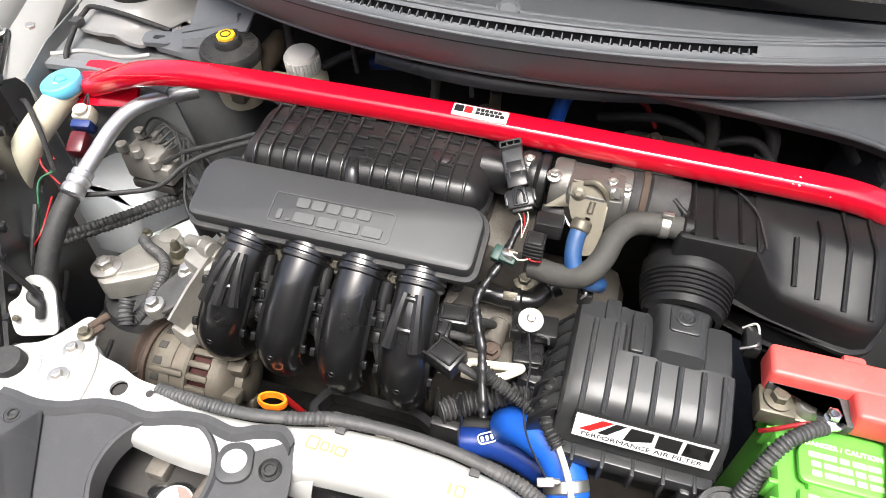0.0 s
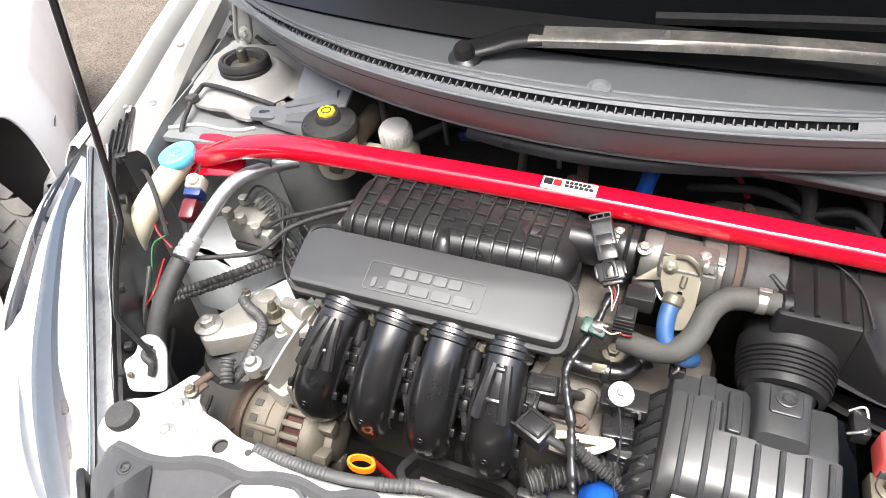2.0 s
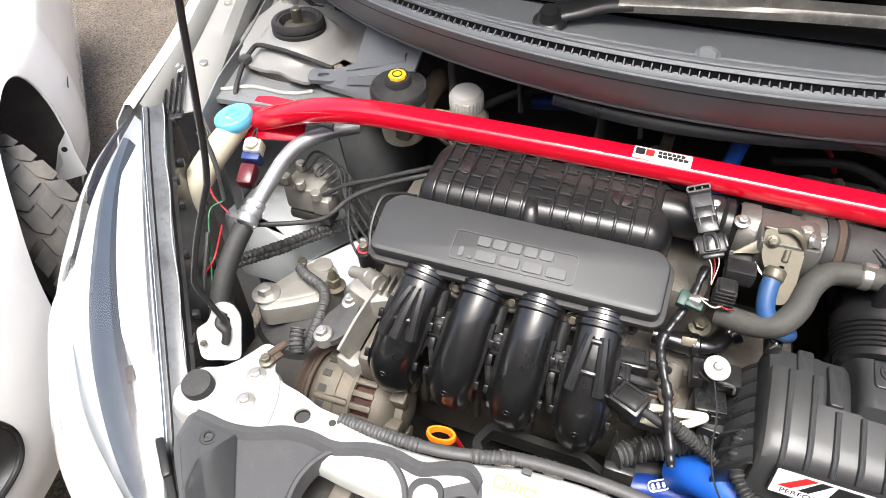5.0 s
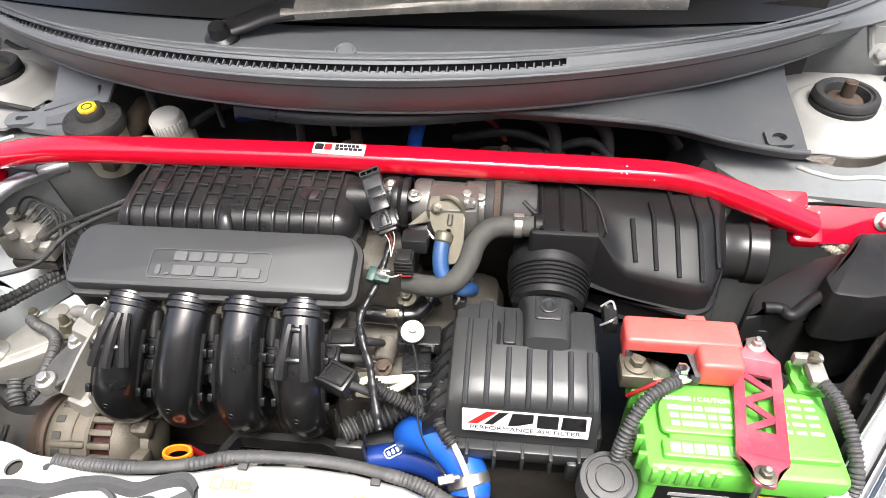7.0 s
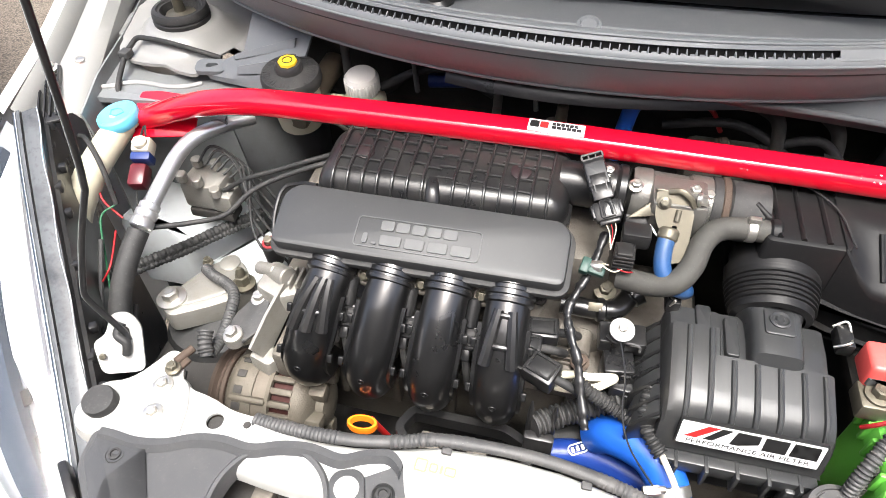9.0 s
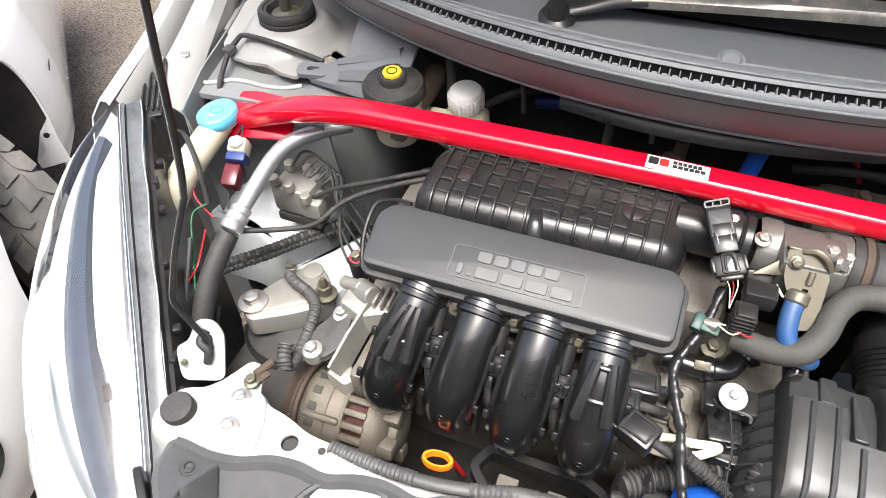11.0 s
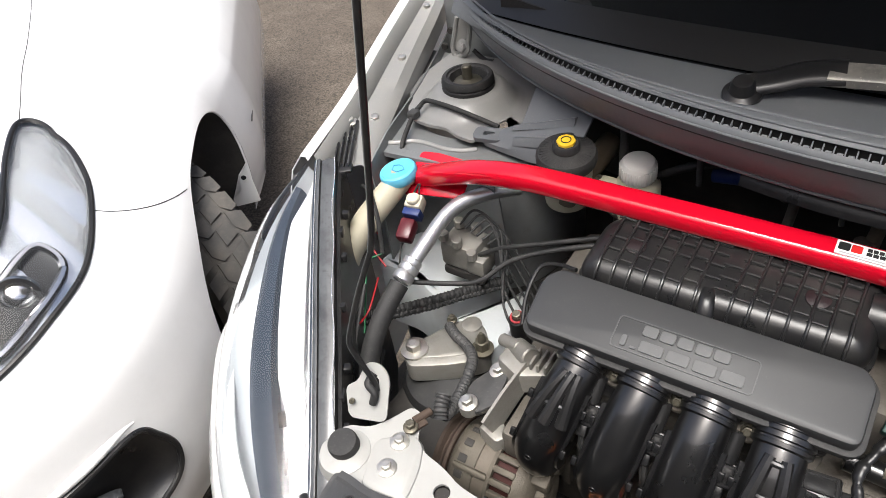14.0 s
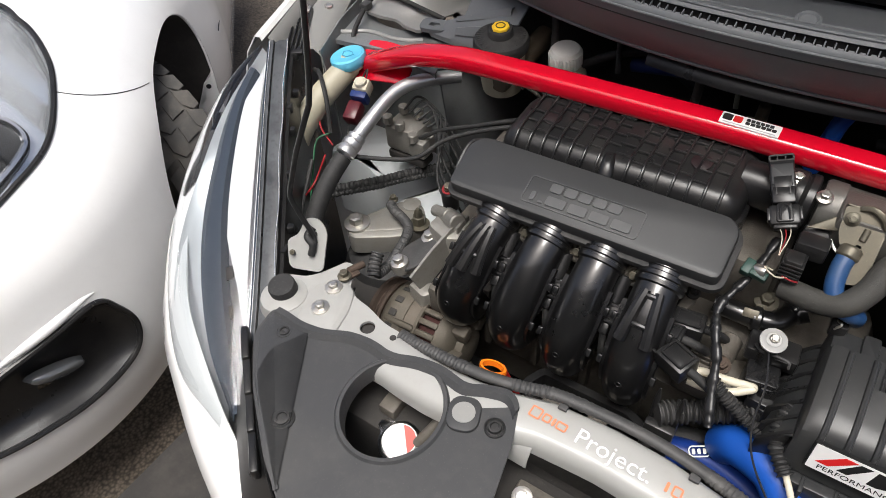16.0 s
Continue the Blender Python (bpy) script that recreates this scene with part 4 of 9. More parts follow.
        tube(bm, [S(a + V(0.02, 0.015, 0) * (w + 0.05 * math.sin(i * 0.9) * (w > 0.9)) + V(0, 0, h)) for i, a in enumerate(I)], r, 8, 3)
        part("flange_bead", bm, M_MIRROR, hl, "bright clear edge")
    hs = part("housing", sheet(bmesh.new(), rows, 0.002), M_BLACK, hl, "black plastic housing")
    for k, i in enumerate(range(1, len(I) - 2, 2)):
        bm = bmesh.new()
        w = (0.010, 0.004, 0.014, 0.007, 0.012, 0.003)[k % 6]
        q = S(I[i] + V(0.026, 0.020, 0.0) + V(0.4, 0.3, 0) * w + V(0, 0, -0.012 - 0.004 * (k % 3)))
        box(bm, (0, 0, 0), (0.012 + 0.006 * (k % 2), 0.006 + 0.6 * w, 0.012), axes(q, (I[i + 1] - I[i]) if not right else S(I[i + 1]) - S(I[i]), (0.1 * (k % 3 - 1), 0.1, 1)), 0.003)
        part("housing_rib", bm, M_BLACK, hs)
    # top fixing tongue by the wing
    bm = bmesh.new()
    a, b = S((-0.806, 0.538, 0.905)), S((-0.858, 0.634, 0.902))
    m = axes((a + b) / 2, b - a, (0, -0.2, 1))
    sy = -1 if right else 1
    for dy in (-0.010, -0.002, 0.006, 0.014):
        box(bm, (0.004, dy * sy, 0), (0.100, 0.0028, 0.009), m, 0.001)
    box(bm, (-0.046, 0.012 * sy, -0.002), (0.018, 0.052, 0.006), m, 0.002)
    box(bm, (0.050, 0.002 * sy, -0.002), (0.020, 0.026, 0.004), m, 0.002)
    tg = part("fixing_tongue", bm, M_BLACK, hl, "black plastic fixing tongue")
    bolt(tg, m @ V(0.052, 0.0, 0.003), m.to_3x3() @ V(0, 0, 1), 0.011, M_ZINC, 1.7)


build_headlamp(False)
build_headlamp(True)


# ---- cowl, windscreen, wiper, bonnet ----
def build_cowl():
    cowl = thing("cowl_panel", (CX, 0.70, 1.0), "matt dark grey plastic cowl panel with a long slotted grille", "cowl panel")
    xs = [CX - 0.70 + 1.40 * i / 70 for i in range(71)]

    def drop(x):
        d = abs(x - CX)
        return -0.12 * d * d

    def line(dy, z, flat=1.0):
        return [(x, 0.563 + (lip_y(x) - 0.563) * flat + dy, z + drop(x)) for x in xs]
    prof = [(0.075, 0.978), (0.055, 0.985), (0.036, 1.000), (0.020, 1.018), (0.010, 1.034), (0.003, 1.050), (-0.001, 1.060), (0.000, 1.0655), (0.003, 1.068)]
    part("front_lip", sheet(bmesh.new(), [line(*p) for p in prof], 0.002), M_COWL, cowl)
    # black trough behind the teeth, its colour standing in for the slot's shade
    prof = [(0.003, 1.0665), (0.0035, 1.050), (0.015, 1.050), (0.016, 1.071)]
    part("slot_shade", sheet(bmesh.new(), [line(*p) for p in prof], 0.001), M_INK, cowl, "black sheet standing in for the shade in the grille slot")
    prof = [(0.0135, 1.0715), (0.016, 1.0745), (0.020, 1.0755), (0.036, 1.0720), (0.046, 1.0675), (0.050, 1.0630), (0.056, 1.0570), (0.064, 1.0510), (0.085, 1.0430), (0.112, 1.0370), (0.140, 1.0340), (0.170, 1.0325), (0.200, 1.0320)]
    part("deck", sheet(bmesh.new(), [line(p[0], p[1], 1 - 0.35 * min(i, 10) / 10) for i, p in enumerate(prof)], 0.002), M_COWL, cowl)
    # raised beads that run along the deck and the lip
    for dy, z, fl, r in ((0.0175, 1.0760, 1.0, 0.0016), (0.0462, 1.0680, 0.86, 0.0018), (0.0850, 1.0436, 0.72, 0.0022), (-0.0008, 1.0610, 1.0, 0.0016), (0.0345, 1.0005, 1.0, 0.0022)):
        bm = bmesh.new()
        tube(bm, line(dy, z, fl), r, 8, 1, smooth=False)
        part("moulded_bead", bm, M_COWL, cowl)
    # grille teeth
    bmt = bmesh.new()
    box(bmt, (0, -0.0022, -0.0005), (0.0052, 0.0034, 0.0050), None, 0.0006, 1)
    box(bmt, (0.0038, 0.0015, -0.002), (0.0012, 0.011, 0.006))
    me = bpy.data.meshes.new("grille_tooth")
    bmt.to_mesh(me)
    bmt.free()
    me.materials.append(M_COWL)
    n = 92
    for i in range(n):
        x = CX - 0.60 + (0.60 + 0.235) * i / (n - 1)
        y = lip_y(x)
        shared("grille_tooth", me, Matrix.Translation((x, y + 0.0075, 1.0665 + drop(x))) @ Matrix.Rotation(radians(12), 4, "X"), cowl)
    bm = bmesh.new()
    xs2 = [CX + 0.237 + 0.42 * i / 20 for i in range(21)]
    rows = [[(x, lip_y(x) + dy, z + drop(x)) for x in xs2] for dy, z in ((0.001, 1.067), (0.008, 1.069), (0.016, 1.0735))]
    sheet(bm, rows, 0.001)
    part("blank_strip", bm, M_COWL, cowl)
    # fine mesh strip behind the ridge
    bmm = bmesh.new()
    for i in range(150):
        x = CX - 0.56 + 0.0078 * i
        if abs(x - CX) < 0.02:
            continue
        for k in (0, 1):
            xx = x + 0.0039 * k
            y = 0.563 + (lip_y(xx) - 0.563) * 0.81
            box(bmm, (xx, y + 0.0525 + 0.006 * k, 1.0618 - 0.0058 * k + drop(xx)), (0.0034, 0.0042, 0.003))
    tagged(part("mesh_strip", bmm, M_BLACK, cowl, "fine black mesh strip"), kind="stuff")
    # round pip in the middle of the ridge
    bm = bmesh.new()
    lathe(bm, axes((-0.130, 0.609, 1.0690), (1, 0, 0), (0, -0.25, 1)), [(0.0125, -0.002), (0.0125, 0.003), (0.010, 0.0045), (0.008, 0.002), (0, 0.0015)], 26)
    part("pip", bm, M_COWL, cowl)
    # black apron under the lip, longer towards the battery side
    rows = []
    for k, (dy, z) in enumerate(((0.060, 0.990), (0.054, 0.985), (0.050, 0.978), (0.062, 0.972), (0.09, 0.965))):
        rows.append([(x, lip_y(x) + dy + 0.01 * math.sin(9 * x), z + drop(x)) for x in [CX - 0.16 + 0.012 * i for i in range(30)]])
    part("seal_flange", sheet(bmesh.new(), rows, 0.002), M_BLACK, cowl, "black seal flange under the cowl")
    ap = [(0.02, 0.634, 0.984), (0.10, 0.637, 0.980), (0.19, 0.648, 0.968), (0.26, 0.665, 0.950), (0.33, 0.674, 0.928), (0.40, 0.674, 0.916), (0.432, 0.674, 0.914)]
    up = [(0.02, 0.645, 0.998), (0.10, 0.655, 0.998), (0.19, 0.675, 0.99), (0.26, 0.70, 0.975), (0.33, 0.715, 0.938), (0.40, 0.722, 0.926), (0.432, 0.720, 0.922)]
    hi = [(0.02, 0.655, 1.006), (0.12, 0.672, 1.005), (0.21, 0.705, 1.00), (0.28, 0.745, 0.995), (0.345, 0.79, 0.985), (0.40, 0.84, 0.975), (0.43, 0.88, 0.97)]
    lo = [(a[0], a[1] + 0.01, a[2] - 0.012) for a in ap]
    rim = spline([V(a) + V(0, 0.001, 0.002) for a in ap], 6)
    bm = bmesh.new()
    tube(bm, rim, 0.0042, 10, 1, smooth=False)
    part("apron_rim", bm, M_APRON, cowl, "rounded rim of the apron")
    part("apron", sheet(bmesh.new(), [spline(q, 5) for q in (hi, [lerp(V(a), V(b), 0.5) + V(0, 0.006, -0.010) for a, b in zip(hi, up)], up, [V(a) + V(0, 0.010, 0.0) for a in ap], ap, lo)], 0.002), M_APRON, cowl, "dark plastic apron with a bolt eye")
    bm = bmesh.new()
    m = axes((0.396, 0.692, 0.9225), (1, 0.1, 0), (0, -0.25, 1))
    ring_plate(bm, rrect(0.034, 0.028, 0.006), [(0.009 * math.cos(a), 0.007 * math.sin(a)) for a in [2 * math.pi * i / 18 for i in range(18)]], 0, 0.006, m)
    part("bolt_eye", bm, M_APRON, cowl)
    # bracket over the passenger-side tower
    bm = bmesh.new()
    rows = [[(-0.50, 0.735, 0.955), (-0.55, 0.73, 0.945), (-0.60, 0.715, 0.925), (-0.64, 0.715, 0.905)],
            [(-0.50, 0.685, 0.945), (-0.55, 0.69, 0.932), (-0.60, 0.690, 0.912), (-0.655, 0.70, 0.900)],
            [(-0.51, 0.668, 0.925), (-0.55, 0.672, 0.912), (-0.60, 0.680, 0.900), (-0.655, 0.690, 0.895)],
            [(-0.52, 0.668, 0.905), (-0.56, 0.670, 0.895), (-0.60, 0.680, 0.890), (-0.650, 0.690, 0.888)]]
    rows = [spline(r, 5) for r in rows]
    sheet(bm, rows, 0.003)
    part("corner_bracket", bm, M_COWL, cowl, "grey plastic corner bracket")
    bm = bmesh.new()
    ring_plate(bm, rrect(0.048, 0.026, 0.009), rrect(0.018, 0.008, 0.0035), 0, 0.007, axes((-0.648, 0.700, 0.899), (1, 0.15, 0), (0, -0.2, 1)))
    part("bracket_eye", bm, M_COWL, cowl)
    for a, b, hgt in (((-0.520, 0.672, 0.926), (-0.600, 0.684, 0.906), 0.016), ((-0.512, 0.700, 0.948), (-0.610, 0.704, 0.916), 0.010)):
        rows = [[V(a).lerp(V(b), k / 6) + V(0, 0.004 * v, hgt * v * (1 - 0.5 * (k / 6))) for k in range(7)] for v in (0, 0.5, 1)]
        rows.append([p + V(0, 0.010, -0.004) for p in rows[-1]])
        part("bracket_fold", sheet(bmesh.new(), rows, 0.002), M_COWL, cowl)
    rows = [[(-0.60 + 0.11 * u, 0.70 + 0.10 * v - 0.02 * u, 0.915 + 0.075 * v + 0.035 * u - 0.03 * v * u) for u in (0, 0.3, 0.6, 1)] for v in (0, 0.3, 0.7, 1)]
    part("corner_wall", sheet(bmesh.new(), rows, 0.003), M_COWL, cowl)
    # windscreen
    ws = thing("windscreen", (CX, 1.1, 1.2), "dark reflective windscreen behind the cowl", "windscreen")
    rows = []
    for v in [i / 8 for i in range(9)]:
        rows.append([(x, 0.748 + 0.40 * (x - CX) ** 2 + 0.75 * v, 1.034 + drop(x) + 0.42 * v - 0.05 * v * v) for x in xs])
    part("glass", sheet(bmesh.new(), rows, 0.005), M_WIND, ws)
    rows = [[(x, 0.748 + 0.40 * (x - CX) ** 2 + 0.75 * v, 1.0375 + drop(x) + 0.42 * v - 0.05 * v * v) for x in xs] for v in (0.0, 0.03, 0.06)]
    part("frit_border", sheet(bmesh.new(), rows, 0.001), M_INK, ws, "black border of the glass")
    # wipers
    wp = thing("wiper", (-0.315, 0.704, 1.0230), "weathered dark metal wiper arm parked along the windscreen", "wiper")
    bm = bmesh.new()
    lathe(bm, axes((-0.314, 0.704, 1.0270), (1, 0, 0), (0, -0.3, 1)), [(0.021, 0), (0.021, 0.012), (0.014, 0.016), (0.0125, 0.026), (0.0105, 0.029), (0, 0.030)], 28)
    part("pivot_cap", bm, M_BLACK, wp)
    bm = bmesh.new()
    tube(bm, [(-0.312, 0.712, 1.0420), (-0.285, 0.722, 1.0480), (-0.258, 0.730, 1.0560), (-0.222, 0.734, 1.0620)], lambda s, u: 0.0165 + 0.002 * u, 12, 8, flat=0.42, up=(0, -0.3, 1))
    part("arm_head", bm, M_BLACK, wp)
    bm = bmesh.new()
    a, b = V(-0.238, 0.733, 1.0600), V(0.26, 0.757, 1.0730)
    rows = []
    for t in [i / 16 for i in range(17)]:
        p = a.lerp(b, t) + V(0, 0, 0.006 * math.sin(math.pi * t))
        w = 0.0145 - 0.006 * t
        rows.append([p + V(0, -w, -0.008), p + V(0, -w, 0.0), p + V(0, -w * 0.8, 0.003), p + V(0, w * 0.8, 0.006), p + V(0, w, 0.003), p + V(0, w, -0.006)])
    sheet(bm, rows, 0.0015)
    part("arm", bm, mat("worn_wiper_arm", (0.16, 0.155, 0.145), 0.36, metal=0.4, dirt=0.7, dirt_col=(0.50, 0.47, 0.40), dirt_scale=7), wp, "worn steel arm")
    bolt(wp, (-0.079, 0.740, 1.0745), (0, -0.2, 1), 0.006, M_ZINC, 1.2, name="rivet")
    bm = bmesh.new()
    tube(bm, [(0.25, 0.757, 1.0735), (0.28, 0.765, 1.0740), (0.33, 0.78, 1.0760), (0.44, 0.82, 1.0760)], 0.004, 8)
    part("arm_hook", bm, M_BLACK, wp)
    bm = bmesh.new()
    tube(bm, [(-0.10, 0.80, 1.0680), (0.15, 0.81, 1.0810), (0.45, 0.86, 1.0730)], 0.008, 6, flat=1.4)
    part("blade", bm, M_RUBBER, wp, "black rubber blade")
    # raised bonnet and its prop
    bonnet = thing("bonnet", (CX, 0.95, 1.07), "raised white bonnet held open on its prop", "bonnet")
    rows = []
    for v in [i / 8 for i in range(9)]:
        rows.append([(CX + a * (0.72 - 0.08 * v), 0.96 + 0.16 * abs(a) ** 2 * (1 - v) - 0.57 * v + 0.06 * a * a * v, 1.10 - 0.03 * abs(a) + 0.68 * v + 0.03 * v * v) for a in [-1 + 0.125 * i for i in range(17)]])
    part("skin", sheet(bmesh.new(), rows, 0.02), M_PAINT, bonnet, "white bonnet skin")
    rows = [[V(p) + V(0, 0.012, -0.024) for p in r[1:-1]] for r in rows[:-1]]
    part("inner_panel", sheet(bmesh.new(), rows, 0.006), M_BAYWHITE_DIM, bonnet, "white painted inner panel")
    prop = thing("bonnet_prop", (-0.56, 0.30, 0.79), "thin black steel prop rod holding up the bonnet", "prop rod")
    bm = bmesh.new()
    tube(bm, [(-0.575, 0.300, 0.802), (-0.580, 0.304, 0.812), (-0.592, 0.304, 0.838), (-0.602, 0.304, 0.866), (-0.603, 0.309, 0.880)], 0.0036, 10, 6)
    tube(bm, [(-0.603, 0.309, 0.880), (-0.592, 0.325, 0.93), (-0.577, 0.347, 0.985)], 0.0036, 10, 4)
    part("bent_foot", bm, M_BLACK, prop)
    bm = bmesh.new()
    tube(bm, [(-0.577, 0.347, 0.985), (-0.563, 0.349, 1.05), (-0.532, 0.365, 1.30), (-0.488, 0.395, 1.72)], 0.0036, 10, 4)
    part("stay", bm, M_BLACK, prop)


build_cowl()


# ---- strut bar ----
def build_strut_bar():
    bar = thing("strut_bar", (CX, 0.6, 0.9), "glossy red steel strut tower bar with chips in the paint", "strut bar")
    pts = [(-0.757, 0.626, 0.842), (-0.70, 0.612, 0.872), (-0.63, 0.600, 0.905), (-0.59, 0.595, 0.919), (-0.55, 0.592, 0.928), (-0.50, 0.591, 0.9335), (-0.35, 0.591, 0.9375), (-0.15, 0.592, 0.939), (0.05, 0.592, 0.937),
           (0.18, 0.592, 0.935), (0.245, 0.592, 0.932), (0.285, 0.591, 0.924), (0.325, 0.590, 0.911), (0.37, 0.589, 0.893), (0.425, 0.588, 0.870)]
    bm = bmesh.new()
    tube(bm, pts, 0.0166, 44, 6, flat=0.88, up=(0, -0.16, 1), square=0.70)
    part("bar", bm, M_RED, bar)
    # crushed ends with weld beads and mounting plates
    for k, (c, d) in enumerate((((-0.750, 0.624, 0.840), (-1, 0.2, -0.45)), ((0.415, 0.588, 0.868), (1, 0, -0.4)))):
        bm = bmesh.new()
        m = axes(V(c) + V(d) * 0.005, (0, 1, 0), (0, -0.45, 1))
        pad(bm, rrect(0.040, 0.036, 0.008), -0.012, 0.004, m, 0.004)
        part("welded_end", bm, M_RED, bar)
        bm = bmesh.new()
        ends = ((V(-0.775, 0.612, 0.826), V(-0.765, 0.650, 0.845)), (V(0.418, 0.603, 0.858), V(0.460, 0.599, 0.862)))[k]
        for i in range(10):
            q = ends[0].lerp(ends[1], i / 9)
            lathe(bm, axes(q, (0, 1, 0), d), [(0, -0.005), (0.0045, -0.002), (0.005, 0.002), (0, 0.006)], 10)
        part("weld_bead", bm, M_REDWELD, bar, "rough red weld bead")
    bm = bmesh.new()
    m = axes((-0.702, 0.632, 0.872), (1, 0, 0.25), (0, -0.75, 1))
    pad(bm, rounded([(-0.05, -0.045), (0.055, -0.045), (0.06, 0.012), (0.0, 0.022), (-0.03, 0.022)], 0.006), 0, 0.004, m, 0.001)
    part("mount_plate", bm, M_RED, bar, "red mounting plate")
    bm = bmesh.new()
    m = axes((0.405, 0.612, 0.880), (1, 0, 0.05), (0, -0.75, 1))
    pad(bm, rounded([(-0.05, -0.03), (0.02, -0.03), (0.018, 0.018), (-0.040, 0.020)], 0.005), 0, 0.004, m, 0.001)
    part("mount_plate", bm, M_RED, bar, "red mounting plate")
    bm = bmesh.new()
    m = axes((0.470, 0.598, 0.866), (1, 0, 0.0), (0, -1, 0.75))
    pad(bm, rounded([(-0.05, -0.026), (0.05, -0.020), (0.05, 0.022), (-0.05, 0.022)], 0.006), 0, 0.004, m, 0.001)
    pl = part("mount_plate", bm, M_RED, bar, "red mounting plate with a bolt")
    bolt(pl, m @ V(0.040, 0.006, 0.006), m.to_3x3() @ V(0, 0, 1), 0.014, M_ZINC, 1.5)
    for dy in (0, 0.011):
        bm = bmesh.new()
        ribbed(bm, [V(q) + V(0, -dy, -dy * 0.6) for q in [(0.431, 0.611, 0.850), (0.445, 0.602, 0.848), (0.461, 0.591, 0.845), (0.479, 0.575, 0.842), (0.502, 0.563, 0.835)]], 0.0055, 0.0036, 0.0004, 12)
        tagged(part("braided_hose", bm, M_BRAID), "beige braided hose under the strut bar end", "hose", group="braided hoses")
    # maker's plate: white field, dark and red blocks, grey bars
    m = axes((-0.148, 0.5880, 0.9539), (1, -0.02, 0), (0, -0.22, 1))
    st = thing("sticker", m.translation, "small white maker's sticker on the red strut bar", "sticker")
    bm = bmesh.new()
    pad(bm, rrect(0.064, 0.0170, 0.001, 2), -0.0015, 0.0004, m, 0)
    part("field", bm, M_STICK, st)
    bm = bmesh.new()
    pad(bm, rounded([(-0.030, -0.003), (-0.0195, -0.003), (-0.0195, 0.0065), (-0.030, 0.0065)], 0.002), 0.0004, 0.0007, m, 0)
    part("dark_block", bm, M_INK, st)
    bm = bmesh.new()
    pad(bm, rounded([(-0.0185, -0.003), (-0.009, -0.003), (-0.009, 0.0065), (-0.0185, 0.0065)], 0.002), 0.0004, 0.0007, m, 0)
    part("red_block", bm, M_INKRED, st)
    for y, w in ((0.0045, 0.030), (-0.0005, 0.034)):
        bm = bmesh.new()
        for i in range(6):
            pad(bm, rrect(w / 6 - 0.0008, 0.0042, 0.0006, 2, -0.0055 + w / 6 * (i + 0.5), y), 0.0004, 0.0007, m, 0)
        part("dark_bar", bm, M_INK, st)
    bm = bmesh.new()
    pad(bm, rrect(0.056, 0.0012, 0.0003, 1, 0, -0.006), 0.0004, 0.0006, m, 0)
    part("grey_bar", bm, M_INKGREY, st)


build_strut_bar()


# ---- intake manifold with its cover ----
def build_intake():
    man = thing("intake_manifold", (-0.27, 0.42, 0.80), "black plastic intake manifold with four curved runners", "intake manifold")
    tilt = radians(19)
    m = Matrix.Translation((-0.2725, 0.462, 0.8935)) @ Matrix.Rotation(radians(1.1), 4, "Z") @ Matrix.Rotation(tilt, 4, "X")
    o = rounded([(-0.170, -0.0485), (0.162, -0.0485), (0.163, 0.016), (0.150, 0.031), (-0.156, 0.033), (-0.172, 0.016)], 0.013, 5)
    bm = bmesh.new()
    pad(bm, inset(o, -0.0045), -0.026, -0.0175, m, 0.0012)
    part("lower_flange", bm, M_RUBBER, man)
    bm = bmesh.new()
    pad(bm, inset(o, 0.0015), -0.018, 0.000, m, 0.0045)
    cover = part("top_cover", bm, M_COVER, man, "satin black top cover with a raised emblem panel")
    # emblem panel: a raised frame with plain raised blocks
    em = m @ Matrix.Translation((-0.0033, -0.0178, 0.000))
    bm = bmesh.new()
    f = rrect(0.141, 0.037, 0.005)
    ring_plate(bm, f, inset(f, 0.0011), -0.0005, 0.0011, em)
    plate = part("emblem_frame", bm, M_EMBLEM, cover, "raised grey emblem frame")
    for i in range(5):
        bm = bmesh.new()
        pad(bm, rrect(0.0152, 0.0118, 0.0025, 3, -0.0355 + 0.0178 * i, 0.0095), -0.0005, 0.0016, em, 0.0003)
        part("emblem_block", bm, M_EMBLEM, plate, sharp=20)
    xs = (-0.058, -0.047, -0.029, -0.002, 0.024, 0.050)
    ws = (0.006, 0.006, 0.024, 0.022, 0.022, 0.022)
    for x, w in zip(xs, ws):
        bm = bmesh.new()
        h = 0.003 if w == 0.006 and x > -0.05 else 0.0125
        pad(bm, rounded([(x - w / 2, -0.0145), (x + w / 2, -0.0145), (x + w / 2, -0.0145 + h), (x - w / 2, -0.0145 + h)], 0.0025, 3), -0.0005, 0.0016, em, 0.0003)
        part("emblem_block", bm, M_EMBLEM, plate, sharp=20)
    # ribbed plenum behind the cover
    pm = Matrix.Translation((-0.268, 0.545, 0.914)) @ Matrix.Rotation(radians(1.1), 4, "Z") @ Matrix.Rotation(radians(10), 4, "X")
    po = rounded([(-0.150, -0.052), (0.148, -0.052), (0.148, 0.040), (0.130, 0.056), (-0.115, 0.056), (-0.144, 0.036)], 0.028, 7)
    R = 0.024
    bm = bmesh.new()
    rings = []
    for d, z in [(-0.004, -0.060), (-0.004, -0.030), (-0.001, -0.027), (0.0, -0.026)] + [(R * (1 - math.cos(a)), 0.004 - R * (1 - math.sin(a)) * 1.05) for a in [math.pi / 2 * k / 9 for k in range(10)]]:
        q = po if area(po) > 0 else po[::-1]
        rings.append([bm.verts.new(pm @ V(x, y, z)) for x, y in inset(q, d)])
    for a, b in zip(rings, rings[1:]):
        for i in range(len(a)):
            bm.faces.new((a[i], a[(i + 1) % len(a)], b[(i + 1) % len(a)], b[i]))
    bmesh.ops.triangulate(bm, faces=[bm.faces.new(rings[-1])], ngon_method="EAR_CLIP")
